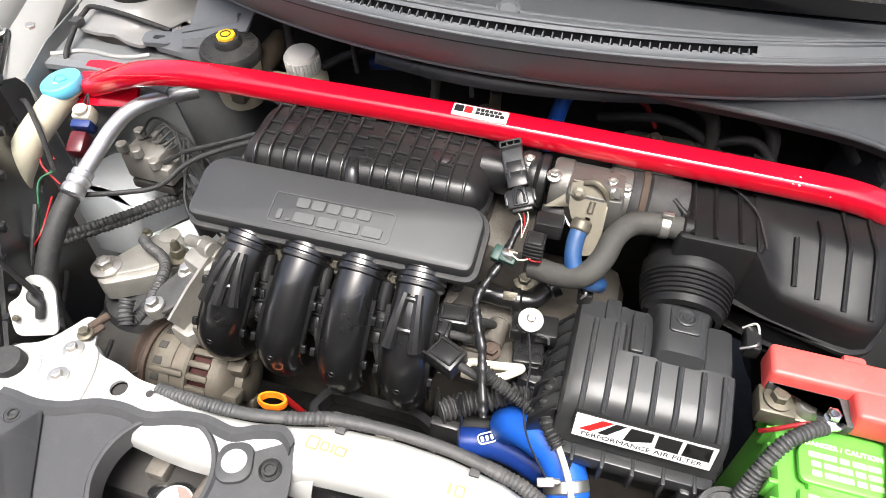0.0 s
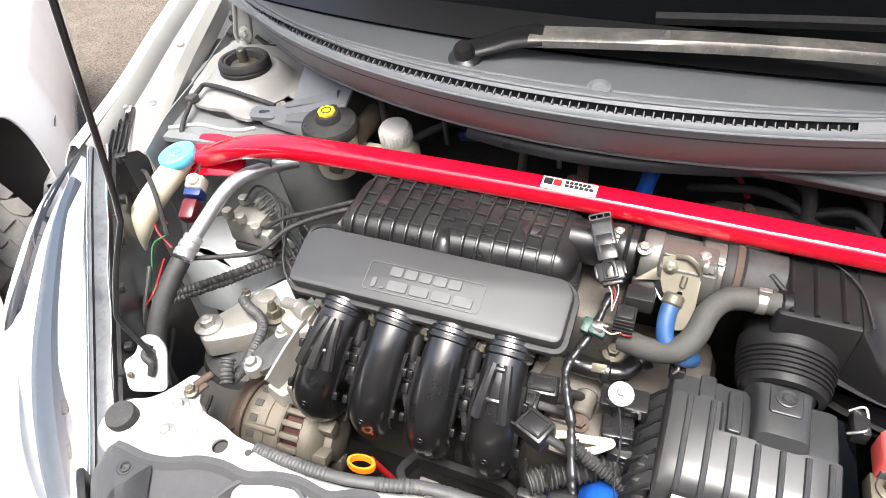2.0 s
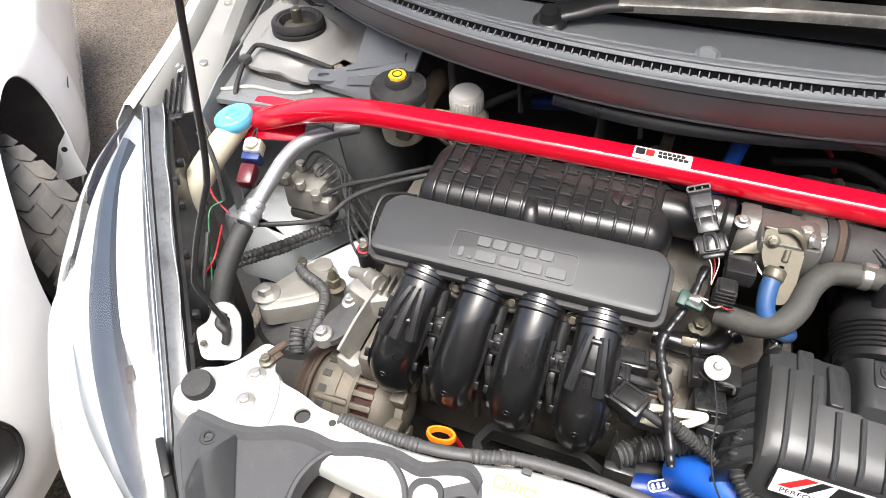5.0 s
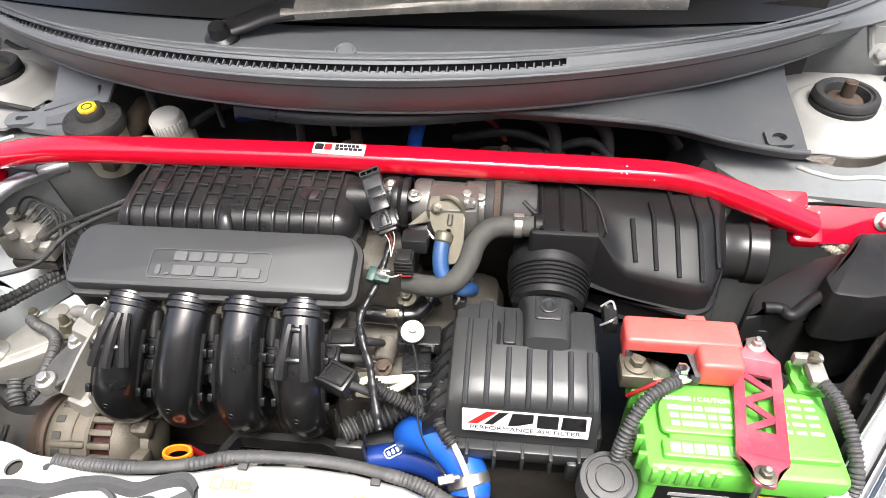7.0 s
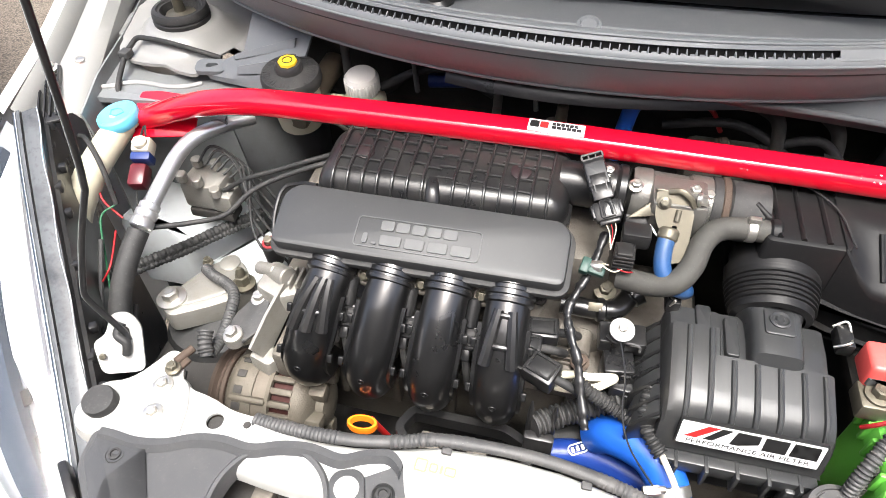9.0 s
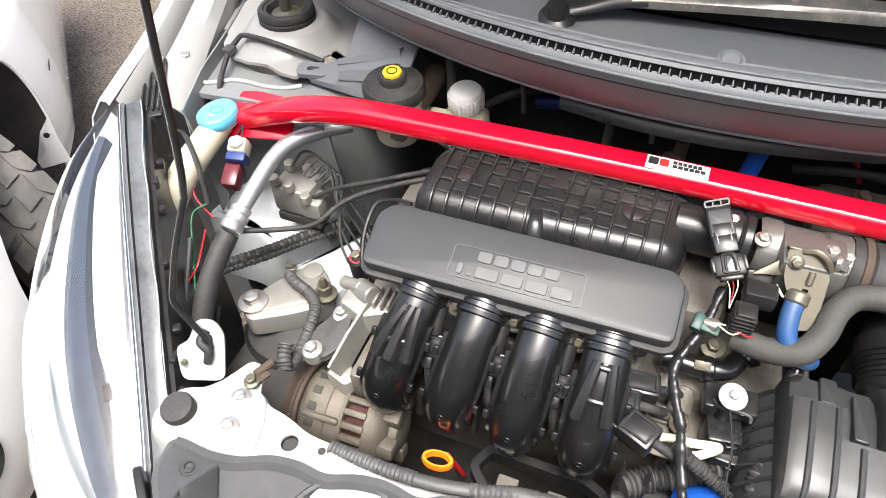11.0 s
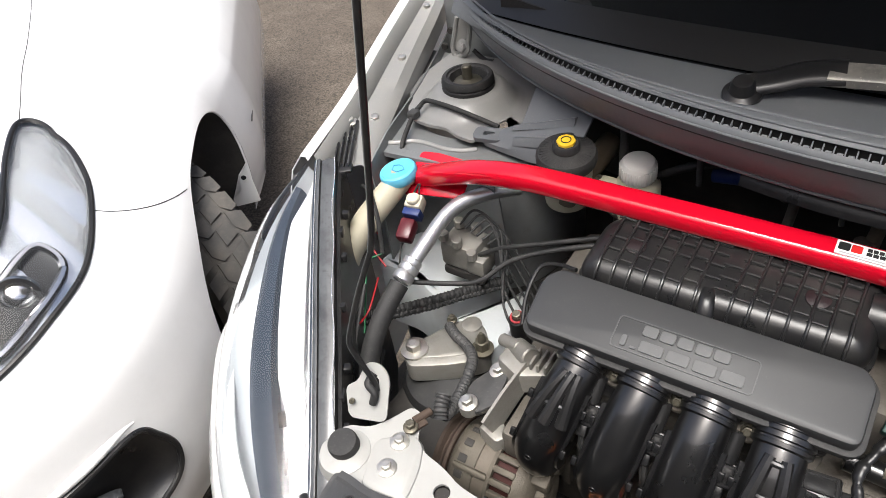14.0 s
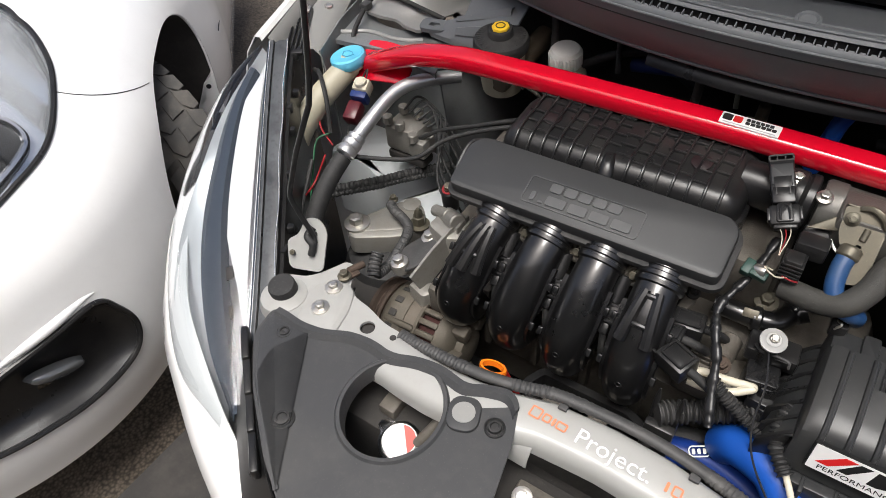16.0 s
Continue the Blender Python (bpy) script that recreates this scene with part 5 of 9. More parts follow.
    plen = part("plenum", bm, M_RIB, man, "black ribbed plenum with a rounded front")
    pitch = 0.0177

    def brow(x, a, lift):
        return pm @ V(x, -0.052 + R - (R + lift) * math.cos(a), 0.004 - R * 1.05 + (R * 1.05 + lift) * math.sin(a))
    xr = [-0.1245 + pitch * i for i in range(15) if i != 7]
    for i, x in enumerate(xr):
        bm = bmesh.new()
        a0 = 0.22 + 0.10 * (i % 3 == 1)
        c = [brow(x, a0, -0.001)] + [brow(x, a0 + 0.06 + (1.45 - a0) * k / 6, 0.0026) for k in range(7)] + [pm @ V(x + 0.001 * k, lerp(-0.020, 0.044, k / 3), 0.0066) for k in range(4)]
        tube(bm, c, 0.0018, 8, 2)
        part("rib", bm, M_RIB, plen)
    for j, y in enumerate((-0.026, -0.010, 0.007, 0.024, 0.038)):
        for i, x in enumerate([-0.1245 + pitch * k for k in range(14)]):
            if (i + 2 * j) % 7 == 6:
                continue
            dy = (0.0028 if i % 2 else -0.0028) + 0.0008 * math.sin(3.1 * i + j)
            bm = bmesh.new()
            tube(bm, [pm @ V(x - 0.003, y + dy, 0.0054 - (0.0018 if j == 0 else 0)), pm @ V(x + pitch * 0.5, y + dy, 0.0056 - (0.0018 if j == 0 else 0)), pm @ V(x + pitch * 0.98, y + dy - 0.0006, 0.0054 - (0.0018 if j == 0 else 0))], 0.0017, 8, 2)
            part("cross_rib", bm, M_RIB, plen)
    for x, y in ((-0.0964, 0.0010), (0.0892, -0.0005)):
        bm = bmesh.new()
        lathe(bm, pm @ Matrix.Translation((x, y, 0.004)), [(0.0118, 0), (0.0118, 0.0016), (0.0112, 0.0020), (0, 0.0020)], 26)
        part("round_spot", bm, M_PATCH, plen, "dark brown round spot")
    bm = bmesh.new()
    tube(bm, [pm @ V(-0.008, -0.026, 0.000), pm @ V(-0.006, -0.040, 0.000), pm @ V(-0.004, -0.052, -0.008), pm @ V(-0.003, -0.060, -0.022)], lambda q, u: 0.0075 + 0.002 * u, 14, 6, flat=0.75, up=(0, 0, 1), square=0.8)
    part("catch", bm, M_BLACK, man)
    # round cap and bracket behind the cover's end
    bm = bmesh.new()
    lathe(bm, axes((-0.452, 0.512, 0.835), (1, 0, 0), (0, -0.3, 1)), [(0.019, -0.03), (0.019, 0.0), (0.016, 0.003), (0.014, 0.0), (0, 0.0)], 24)
    part("end_cap", bm, M_BLACK, man)
    bm = bmesh.new()
    tube(bm, [(-0.475, 0.472, 0.80), (-0.482, 0.50, 0.825), (-0.478, 0.530, 0.848), (-0.455, 0.538, 0.855), (-0.43, 0.532, 0.862)], 0.0028, 8, 6)
    part("wire_bail", bm, M_BLACK, man)
    # runners
    tops = ((-0.372, -0.395), (-0.302, -0.318), (-0.235, -0.243), (-0.167, -0.166))
    for i, (xt, xb) in enumerate(tops):
        c = [(xt, 0.446, 0.852), (xt, 0.424, 0.841), (lerp(xt, xb, 0.3), 0.396, 0.819), (lerp(xt, xb, 0.6), 0.368, 0.784), (xb, 0.356, 0.750), (xb, 0.362, 0.720), (xb, 0.386, 0.698), (xb, 0.44, 0.690)]
        line = spline(c, 8)

        def rad(u):
            return 0.0228 + 0.0034 * math.sin(math.pi * min(1, u * 1.2))

        def on(u, th, lift=0.0):
            """A point on this runner's skin: u along it, th round it from its front."""
            k = u * (len(line) - 1)
            j = min(int(k), len(line) - 2)
            t = (line[j + 1] - line[j]).normalized()
            n = V(0, t.z, -t.y).normalized()
            r = rad(u) + lift
            return line[j].lerp(line[j + 1], k - j) + V(1, 0, 0) * math.sin(th) * r + n * math.cos(th) * r
        bm = bmesh.new()
        tube(bm, c, lambda q, u: rad(u), 32, 8, up=(1, 0, 0))
        run = part("runner", bm, M_RUNNER, man, "satin black curved runner")
        bm = bmesh.new()
        mm = along((xt, 0.441, 0.8495), (lerp(xt, xb, 0.22), 0.404, 0.8265))
        lathe(bm, mm, [(0.024, -0.004), (0.0272, 0.001), (0.0272, 0.006), (0.0255, 0.007), (0.0255, 0.011), (0.0282, 0.0125), (0.0288, 0.0175), (0.0272, 0.019), (0.0272, 0.021), (0.0282, 0.0215), (0.0278, 0.0255), (0.0238, 0.029)], 36)
        part("collar", bm, M_RUNNER, run)
        # moulded seam with small tabs down both flanks
        for sx in (-1, 1):
            rows = [[on(u, sx * th, lift) for u in [0.27 + 0.05 * k for k in range(10)]] for th, lift in ((1.30, -0.001), (1.33, 0.0042), (1.45, 0.0044), (1.50, -0.001))]
            part("seam_flange", sheet(bmesh.new(), rows, 0.0), M_RUNNER, run)
            for u in (0.34, 0.52):
                bm = bmesh.new()
                q = on(u, sx * 1.35, 0.006)
                box(bm, (0, 0, 0), (0.006, 0.010, 0.006), axes(q, (1, 0, 0), (0, -0.8, 0.6)), 0.0012)
                part("seam_tab", bm, M_RUNNER, run)
        # injector and its plug between neighbouring runners
        if i < 3:
            xm = (-0.352, -0.281, -0.2075)[i]
            mb = axes((xm, 0.391, 0.797), (1, 0.05, 0), (0, -0.70, 0.71))
            bm = bmesh.new()
            rod(bm, mb @ V(0.003, 0.046, -0.004), mb @ V(0.001, 0.012, -0.004), 0.0085)
            part("injector_barrel", bm, M_BLACK, man, "black injector barrel")
            bm = bmesh.new()
            box(bm, (0, 0, -0.008), (0.029, 0.028, 0.018), mb, 0.003)
            plug = part("injector_plug", bm, M_BLACK, man, "black injector plug")
            bm = bmesh.new()
            f = rrect(0.027, 0.022, 0.003, 3, 0, 0.001)
            ring_plate(bm, f, inset(f, 0.0026), 0.0, 0.006, mb)
            part("plug_rim", bm, M_BLACK, plug)
            bm = bmesh.new()
            box(bm, (0, -0.019, -0.006), (0.011, 0.014, 0.012), mb, 0.002)
            part("plug_latch", bm, M_BLACK, plug)
            bm = bmesh.new()
            tube(bm, [mb @ V(0, -0.024, -0.008), mb @ V(0.002, -0.042, -0.018), mb @ V(0.004, -0.06, -0.035)], 0.0045, 8, 4)
            part("plug_lead", bm, M_RUBBER, plug)
        # raised webs on the outer two runners
        if i in (0, 3):
            legs = ((-0.12, -0.62), (0.18, 0.02), (0.42, 0.66)) if i == 0 else ((-0.28, -0.55), (0.30, 0.50))
            for a, b in legs:
                bm = bmesh.new()
                tube(bm, [on(0.21 + 0.036 * k, lerp(a, b, k / 5), 0.0010 + 0.0022 * (k / 5)) for k in range(6)], lambda q, u: 0.0052 + 0.0020 * u, 8, 3)
                part("web_leg", bm, M_BLACK, run)
            bm = bmesh.new()
            a, b = legs[0][1], legs[-1][1]
            tube(bm, [on(0.33, lerp(a, b, k / 6) * 0.8, 0.0018) for k in range(7)], 0.0034, 8, 3)
            part("web_bridge", bm, M_BLACK, run)
            bm = bmesh.new()
            tube(bm, [on(0.23, lerp(a, b, k / 6) * 0.55, 0.0016) for k in range(7)], 0.0032, 8, 3)
            part("web_bridge", bm, M_BLACK, run)
        bm = bmesh.new()
        q = on(0.55, 0.0, 0.0002)
        mb = axes(q, (1, 0, 0), q - line[int(0.55 * (len(line) - 1))])
        ring = [(0.0042 * math.cos(a), 0.0036 * math.sin(a)) for a in [2 * math.pi * k / 16 for k in range(16)]]
        ring_plate(bm, ring, [(x * 0.8, y * 0.8) for x, y in ring], -0.003, 0.0005, mb)
        part("cast_mark", bm, M_RUNNER, run)
    # lower tray
    bm = bmesh.new()
    tray = rounded([(-0.285, 0.332), (-0.255, 0.300), (-0.165, 0.296), (-0.120, 0.305), (-0.108, 0.345), (-0.150, 0.365), (-0.270, 0.365)], 0.01)
    ring_plate(bm, tray, inset(tray, 0.010), 0.650, 0.672)
    part("lower_bracket", bm, M_BLACK, man, "black lower bracket")
    for x in (-0.235, -0.178):
        bm = bmesh.new()
        box(bm, (x, 0.318, 0.676), (0.024, 0.022, 0.016), None, 0.002)
        part("bracket_block", bm, M_BLOCK, man)


build_intake()


# ---- engine below the manifold ----
def build_engine():
    eng = thing("engine", (-0.25, 0.55, 0.45), "grimy aluminium engine block under the intake manifold", "engine")
    bm = bmesh.new()
    box(bm, (-0.26, 0.52, 0.62), (0.42, 0.16, 0.30), None, 0.02)
    box(bm, (-0.26, 0.56, 0.80), (0.40, 0.14, 0.10), None, 0.02)
    part("block", bm, M_BLOCK, eng)
    bm = bmesh.new()
    box(bm, (-0.23, 0.435, 0.63), (0.34, 0.04, 0.10), None, 0.01)
    for i in range(5):
        box(bm, (-0.38 + 0.075 * i, 0.418, 0.66), (0.012, 0.03, 0.12), None, 0.003)
    part("head_flange", bm, M_BLOCK, eng)
    bm = bmesh.new()
    box(bm, (-0.02, 0.52, 0.66), (0.16, 0.16, 0.20), None, 0.03)
    box(bm, (0.06, 0.50, 0.55), (0.28, 0.22, 0.18), None, 0.04)
    rod(bm, (-0.08, 0.44, 0.70), (-0.02, 0.40, 0.70), 0.02)
    part("gearbox", bm, M_BLOCK, eng)
    bm = bmesh.new()
    box(bm, (-0.10, 0.70, 0.66), (0.5, 0.06, 0.34), None, 0.02)
    part("heat_shield", bm, M_DARK, eng, "dark heat shield at the back")
    # studs and bolts between the collars
    for x, z in ((-0.336, 0.826), (-0.268, 0.828), (-0.198, 0.826)):
        bm = bmesh.new()
        lathe(bm, axes((x, 0.432, z), (1, 0, 0), (0, -0.8, 0.6)), [(0.013, -0.01), (0.013, 0.0), (0.010, 0.003), (0, 0.003)], 18)
        part("stud_boss", bm, M_BLOCK, eng)
        bolt(eng, (x, 0.430, z + 0.003), (0, -0.8, 0.6), 0.010, M_BRACKET, 1.4)
    # alternator
    alt = thing("alternator", (-0.43, 0.36, 0.64), "dusty aluminium alternator with slotted end bell and rusty pulley", "alternator")
    m = along((-0.500, 0.358, 0.634), (-0.36, 0.361, 0.638))
    bm = bmesh.new()
    lathe(bm, m, [(0.020, -0.006), (0.050, -0.006), (0.058, 0.0), (0.060, 0.006), (0.060, 0.026), (0.0575, 0.029), (0.0575, 0.032), (0.055, 0.033)], 40)
    body = part("front_bell", bm, M_ALT, alt)
    for k in range(18):
        bm = bmesh.new()
        box(bm, (0, 0, 0), (0.004, 0.010, 0.012), m @ Matrix.Rotation(2 * math.pi * k / 18, 4, "Z") @ Matrix.Translation((0.0592, 0, 0.014)), 0.0015)
        part("vent_hole", bm, M_DARK, body, "dark vent hole")
    bm = bmesh.new()
    lathe(bm, m, [(0.053, 0.028), (0.056, 0.030), (0.056, 0.052), (0.053, 0.054)], 40)
    part("stator_ring", bm, M_STATOR, alt, "brown laminated stator ring")
    bm = bmesh.new()
    lathe(bm, m, [(0.049, 0.050), (0.049, 0.088)], 40)
    part("winding", bm, M_COPPER, alt, "copper windings behind the slots")
    bm = bmesh.new()
    lathe(bm, m, [(0.054, 0.050), (0.060, 0.051), (0.060, 0.056), (0.055, 0.057)], 40)
    lathe(bm, m, [(0.052, 0.084), (0.0575, 0.084), (0.056, 0.094), (0.048, 0.104), (0.030, 0.108), (0.028, 0.118), (0.016, 0.122), (0, 0.122)], 40)
    bell = part("rear_bell", bm, M_ALT, alt)
    for k in range(22):
        bm = bmesh.new()
        box(bm, (0, 0, 0), (0.008, 0.0085, 0.030), m @ Matrix.Rotation(2 * math.pi * k / 22, 4, "Z") @ Matrix.Translation((0.0555, 0, 0.070)), 0.002)
        part("vent_bar", bm, M_ALT, bell)
    for a in (40, 100, 160, 250):
        bm = bmesh.new()
        box(bm, (0, 0, 0), (0.022, 0.020, 0.030), m @ Matrix.Rotation(radians(a), 4, "Z") @ Matrix.Translation((0.038, 0, 0.108)), 0.004)
        part("regulator_block", bm, M_ALT, bell)
    for a in (20, 75, 130):
        bm = bmesh.new()
        box(bm, (0, 0, 0), (0.010, 0.009, 0.050), m @ Matrix.Rotation(radians(a), 4, "Z") @ Matrix.Translation((0.058, 0, 0.028)), 0.004)
        part("through_bolt_boss", bm, M_ALT, body)
    bm = bmesh.new()
    lathe(bm, m, [(0.030, -0.006), (0.052, -0.008), (0.054, -0.012), (0.049, -0.016), (0.049, -0.019), (0.054, -0.023), (0.054, -0.028), (0.045, -0.030), (0.02, -0.030)], 36)
    part("pulley", bm, M_RUST, alt, "rusty pulley")
    # dipstick
    dip = thing("dipstick", (-0.31, 0.30, 0.66), "orange oil dipstick ring handle", "dipstick")
    bm = bmesh.new()
    mr = axes((-0.313, 0.308, 0.706), (1, 0.1, 0), (0, 0.18, 1))
    ring = [(0.0175 * math.cos(a), 0.0105 * math.sin(a)) for a in [2 * math.pi * k / 28 for k in range(29)]]
    rows = [[mr @ V(x * s, y * s, z) for x, y in ring] for s, z in ((0.96, -0.005), (1.06, 0.0), (1.0, 0.005), (0.80, 0.005), (0.76, -0.004), (0.96, -0.005))]
    sheet(bm, rows, 0)
    part("ring", bm, M_ORANGE, dip)
    bm = bmesh.new()
    rod(bm, (-0.307, 0.320, 0.700), (-0.297, 0.348, 0.60), 0.004)
    part("stem", bm, M_INKRED, dip, "red stem")
    # engine mount
    mt = thing("engine_mount", (-0.59, 0.44, 0.66), "cast aluminium engine mount bracket with flanged bolts", "engine mount")
    bm = bmesh.new()
    o = rounded([(-0.647, 0.421), (-0.629, 0.411), (-0.580, 0.441), (-0.556, 0.460), (-0.536, 0.484), (-0.554, 0.509), (-0.579, 0.534), (-0.611, 0.524), (-0.626, 0.500), (-0.654, 0.443)], 0.014, 5)
    pad(bm, o, 0.655, 0.689, None, 0.005)
    body = part("bracket", bm, M_ALU, mt)
    bm = bmesh.new()
    pad(bm, inset(o, 0.014), 0.688, 0.6905, None, 0.004)
    part("raised_face", bm, M_ALU, body)
    (bx, by), (cx, cy), (dx, dy), (ex, ey) = [(-0.640, 0.440), (-0.590, 0.520), (-0.551, 0.486), (-0.624, 0.516)]
    bolt(body, (bx, by, 0.6925), (0, 0, 1), 0.021, M_ZINC, 1.8)
    bm = bmesh.new()
    lathe(bm, Matrix.Translation((cx, cy, 0.690)), [(0.015, 0), (0.015, 0.002), (0.011, 0.003), (0, 0.003)], 24)
    part("plugged_hole", bm, M_ALU, body)
    bolt(body, (dx, dy, 0.694), (0, 0, 1), 0.019, M_BRACKET, 1.6, height=0.8)
    bm = bmesh.new()
    lathe(bm, Matrix.Translation((dx, dy, 0.708)), [(0.0065, 0), (0.0065, 0.012), (0.003, 0.018), (0, 0.018)], 14)
    part("stud", bm, M_BRACKET, body)
    bm = bmesh.new()
    lathe(bm, Matrix.Translation((bx + 0.045, by + 0.022, 0.570)), [(0.078, 0), (0.078, 0.050), (0.070, 0.068), (0.045, 0.076), (0.03, 0.084), (0, 0.084)], 36)
    part("rubber_body", bm, M_RUBBER, mt, "black rubber mount")
    # side cover plate of the timing case
    tc = thing("timing_cover", (-0.47, 0.42, 0.66), "bare cast aluminium timing cover with a black tensioner cover plate", "timing cover")
    o = rounded([(-0.514, 0.392), (-0.513, 0.406), (-0.497, 0.434), (-0.477, 0.437), (-0.471, 0.419), (-0.467, 0.384), (-0.482, 0.366), (-0.499, 0.363)], 0.006)
    lean = lambda x, y: 0.10 * (y - 0.40) + 0.25 * (x + 0.49)
    bm = bmesh.new()
    pad(bm, inset(o, -0.007), 0.722, 0.738, None, 0.003, lift=lean)
    base = part("case", bm, M_ALU, tc)
    bm = bmesh.new()
    pad(bm, o, 0.737, 0.7415, None, 0.001, lift=lean)
    part("cover_plate", bm, M_LOOM, base, "dark grey cover plate")
    for x, y in [(-0.498, 0.370), (-0.489, 0.431)]:
        bm = bmesh.new()
        lathe(bm, Matrix.Translation((x, y, 0.728)), [(0.012, 0), (0.013, 0.012), (0.012, 0.015), (0, 0.015)], 22)
        part("bolt_boss", bm, M_ALU, base)
        bolt(base, (x, y, 0.744), (-0.1, -0.1, 1), 0.014, M_ZINC, 1.6)
    bm = bmesh.new()
    sheet(bm, [[(-0.470, 0.354, 0.744), (-0.463, 0.395, 0.762), (-0.455, 0.438, 0.776)], [(-0.462, 0.366, 0.706), (-0.456, 0.405, 0.722), (-0.448, 0.446, 0.742)]], 0.004)
    part("web", bm, M_ALU, base, "upright cast web")
    bm = bmesh.new()
    box(bm, (-0.436, 0.395, 0.705), (0.026, 0.07, 0.05), None, 0.008)
    part("case_side", bm, M_BLOCK, base)
    for q0, q1, r in (((-0.502, 0.466, 0.762), (-0.470, 0.455, 0.775), 0.0085), ((-0.478, 0.462, 0.765), (-0.448, 0.445, 0.778), 0.013)):
        bm = bmesh.new()
        rod(bm, q0, q1, r)
        part("case_lug", bm, M_ALU, tc)
    bm = bmesh.new()
    pad(bm, rounded([(-0.492, 0.432), (-0.455, 0.418), (-0.415, 0.440), (-0.408, 0.470), (-0.440, 0.480), (-0.490, 0.468)], 0.008), 0.735, 0.768, None, 0.006)
    part("case_block", bm, M_ALU, tc)
    bm = bmesh.new()
    for k in range(3):
        box(bm, (-0.445 + 0.010 * k, 0.450, 0.772 + 0.002 * k), (0.004, 0.030, 0.014), None, 0.0015)
    part("case_ribs", bm, M_ALU, tc)
    bm = bmesh.new()
    pad(bm, rounded([(-0.482, 0.362), (-0.450, 0.352), (-0.438, 0.372), (-0.470, 0.390)], 0.006), 0.690, 0.716, None, 0.005)
    part("case_foot", bm, M_ALU, tc)
    bolt(tc, (-0.490, 0.486, 0.793), (0, -0.3, 1), 0.011, M_BRACKET, 1.0)
    bm = bmesh.new()
    lathe(bm, axes((-0.490, 0.4865, 0.790), (1, 0, 0), (0, -0.3, 1)), [(0.0095, -0.006), (0.0105, 0.0), (0.0095, 0.003), (0.007, 0.003), (0.006, 0.0)], 20)
    part("red_mark", bm, M_WIRERED, tc, "red paint mark round the bolt")
    bm = bmesh.new()
    rod(bm, (-0.489, 0.489, 0.755), (-0.490, 0.486, 0.790), 0.012)
    part("bolt_post", bm, M_BLACK, tc)


build_engine()


# ---- throttle body, hoses and bracket ----
def build_throttle():
    tb = thing("throttle_body", (0.0, 0.565, 0.86), "grey aluminium throttle body with black rubber cuffs", "throttle body")
    bm = bmesh.new()
    tube(bm, [(-0.135, 0.563, 0.898), (-0.10, 0.563, 0.898), (-0.065, 0.563, 0.896)], 0.026, 20, 4)
    lathe(bm, along((-0.082, 0.563, 0.897), (-0.06, 0.563, 0.896)), [(0.030, 0), (0.031, 0.004), (0.031, 0.008), (0.028, 0.010), (0.031, 0.013), (0.031, 0.02), (0.028, 0.022)], 24)
    part("inlet_neck", bm, M_BLACK, tb, "black plastic neck")
    bm = bmesh.new()
    lathe(bm, along((-0.055, 0.563, 0.896), (0.045, 0.563, 0.893)), [(0.028, 0), (0.031, 0.004), (0.031, 0.02), (0.029, 0.022), (0.029, 0.06), (0.032, 0.063), (0.032, 0.085), (0.028, 0.088), (0.02, 0.088)], 30)
    box(bm, (-0.005, 0.540, 0.905), (0.06, 0.05, 0.045), None, 0.006)
    part("housing", bm, M_THROTTLE, tb)
    for q in ((-0.052, 0.545, 0.922), (0.010, 0.545, 0.925), (0.026, 0.548, 0.918)):
        bolt(tb, q, (0, -0.3, 1), 0.010, M_ZINC, 1.5)
    bm = bmesh.new()
    lathe(bm, along((0.030, 0.563, 0.893), (0.095, 0.563, 0.89)), [(0.033, 0), (0.034, 0.002), (0.034, 0.010), (0.031, 0.013), (0.031, 0.018), (0.034, 0.021), (0.034, 0.06)], 28)
    part("cuff", bm, M_RUBBER, tb, "black rubber cuff")
    bm = bmesh.new()
    lathe(bm, along((0.041, 0.563, 0.893), (0.049, 0.563, 0.893)), [(0.0345, 0), (0.0355, 0.001), (0.0355, 0.007), (0.0345, 0.008)], 28)
    part("clamp", bm, M_RUST, tb, "thin stained steel clamp")
    # cable bracket
    br = thing("cable_bracket", (0.0, 0.49, 0.90), "yellow zinc-plated steel bracket with slots", "bracket")
    m = axes((-0.021, 0.518, 0.922), (1, 0, 0), (0, -0.74, 0.67))
    bm = bmesh.new()
    o = rounded([(-0.0106, 0.0146), (0.0093, 0.0175), (0.0292, 0.0062), (0.0302, -0.0281), (0.0288, -0.0401), (0.0296, -0.0557), (0.0142, -0.0598), (0.0128, -0.0411), (-0.0039, -0.0219), (-0.0084, -0.0112)], 0.003)
    ring_plate(bm, o[::-1] if area(o) < 0 else o, rrect(0.0055, 0.0036, 0.0016, 3, 0.0131, -0.0207), 0, 0.0025, m)
    body = part("plate", bm, M_BRACKET, br)
    bm = bmesh.new()
    box(bm, (0.0300, -0.030, -0.006), (0.0025, 0.052, 0.014), m, 0.0008)
    box(bm, (-0.001, 0.0165, -0.006), (0.018, 0.0025, 0.014), m, 0.0008)
    part("bent_edge", bm, M_BRACKET, body)
    bm = bmesh.new()
    pad(bm, rounded([(-0.0369, -0.0179), (-0.0077, 0.0079), (-0.0026, -0.010), (-0.0140, -0.0130)], 0.002), -0.008, -0.0055, m, 0.0008)
    part("wing", bm, M_BRACKET, body)
    bm = bmesh.new()
    box(bm, (-0.022, -0.022, -0.026), (0.030, 0.017, 0.018), m, 0.002)
    part("motor_block", bm, M_BLACK, body, "black block under the bracket")
    bm = bmesh.new()
    rod(bm, m @ V(0.0150, -0.002, 0.0035), m @ V(0.0140, -0.0145, 0.0035), 0.0032)
    part("spacer", bm, M_BRACKET, body)
    bm = bmesh.new()
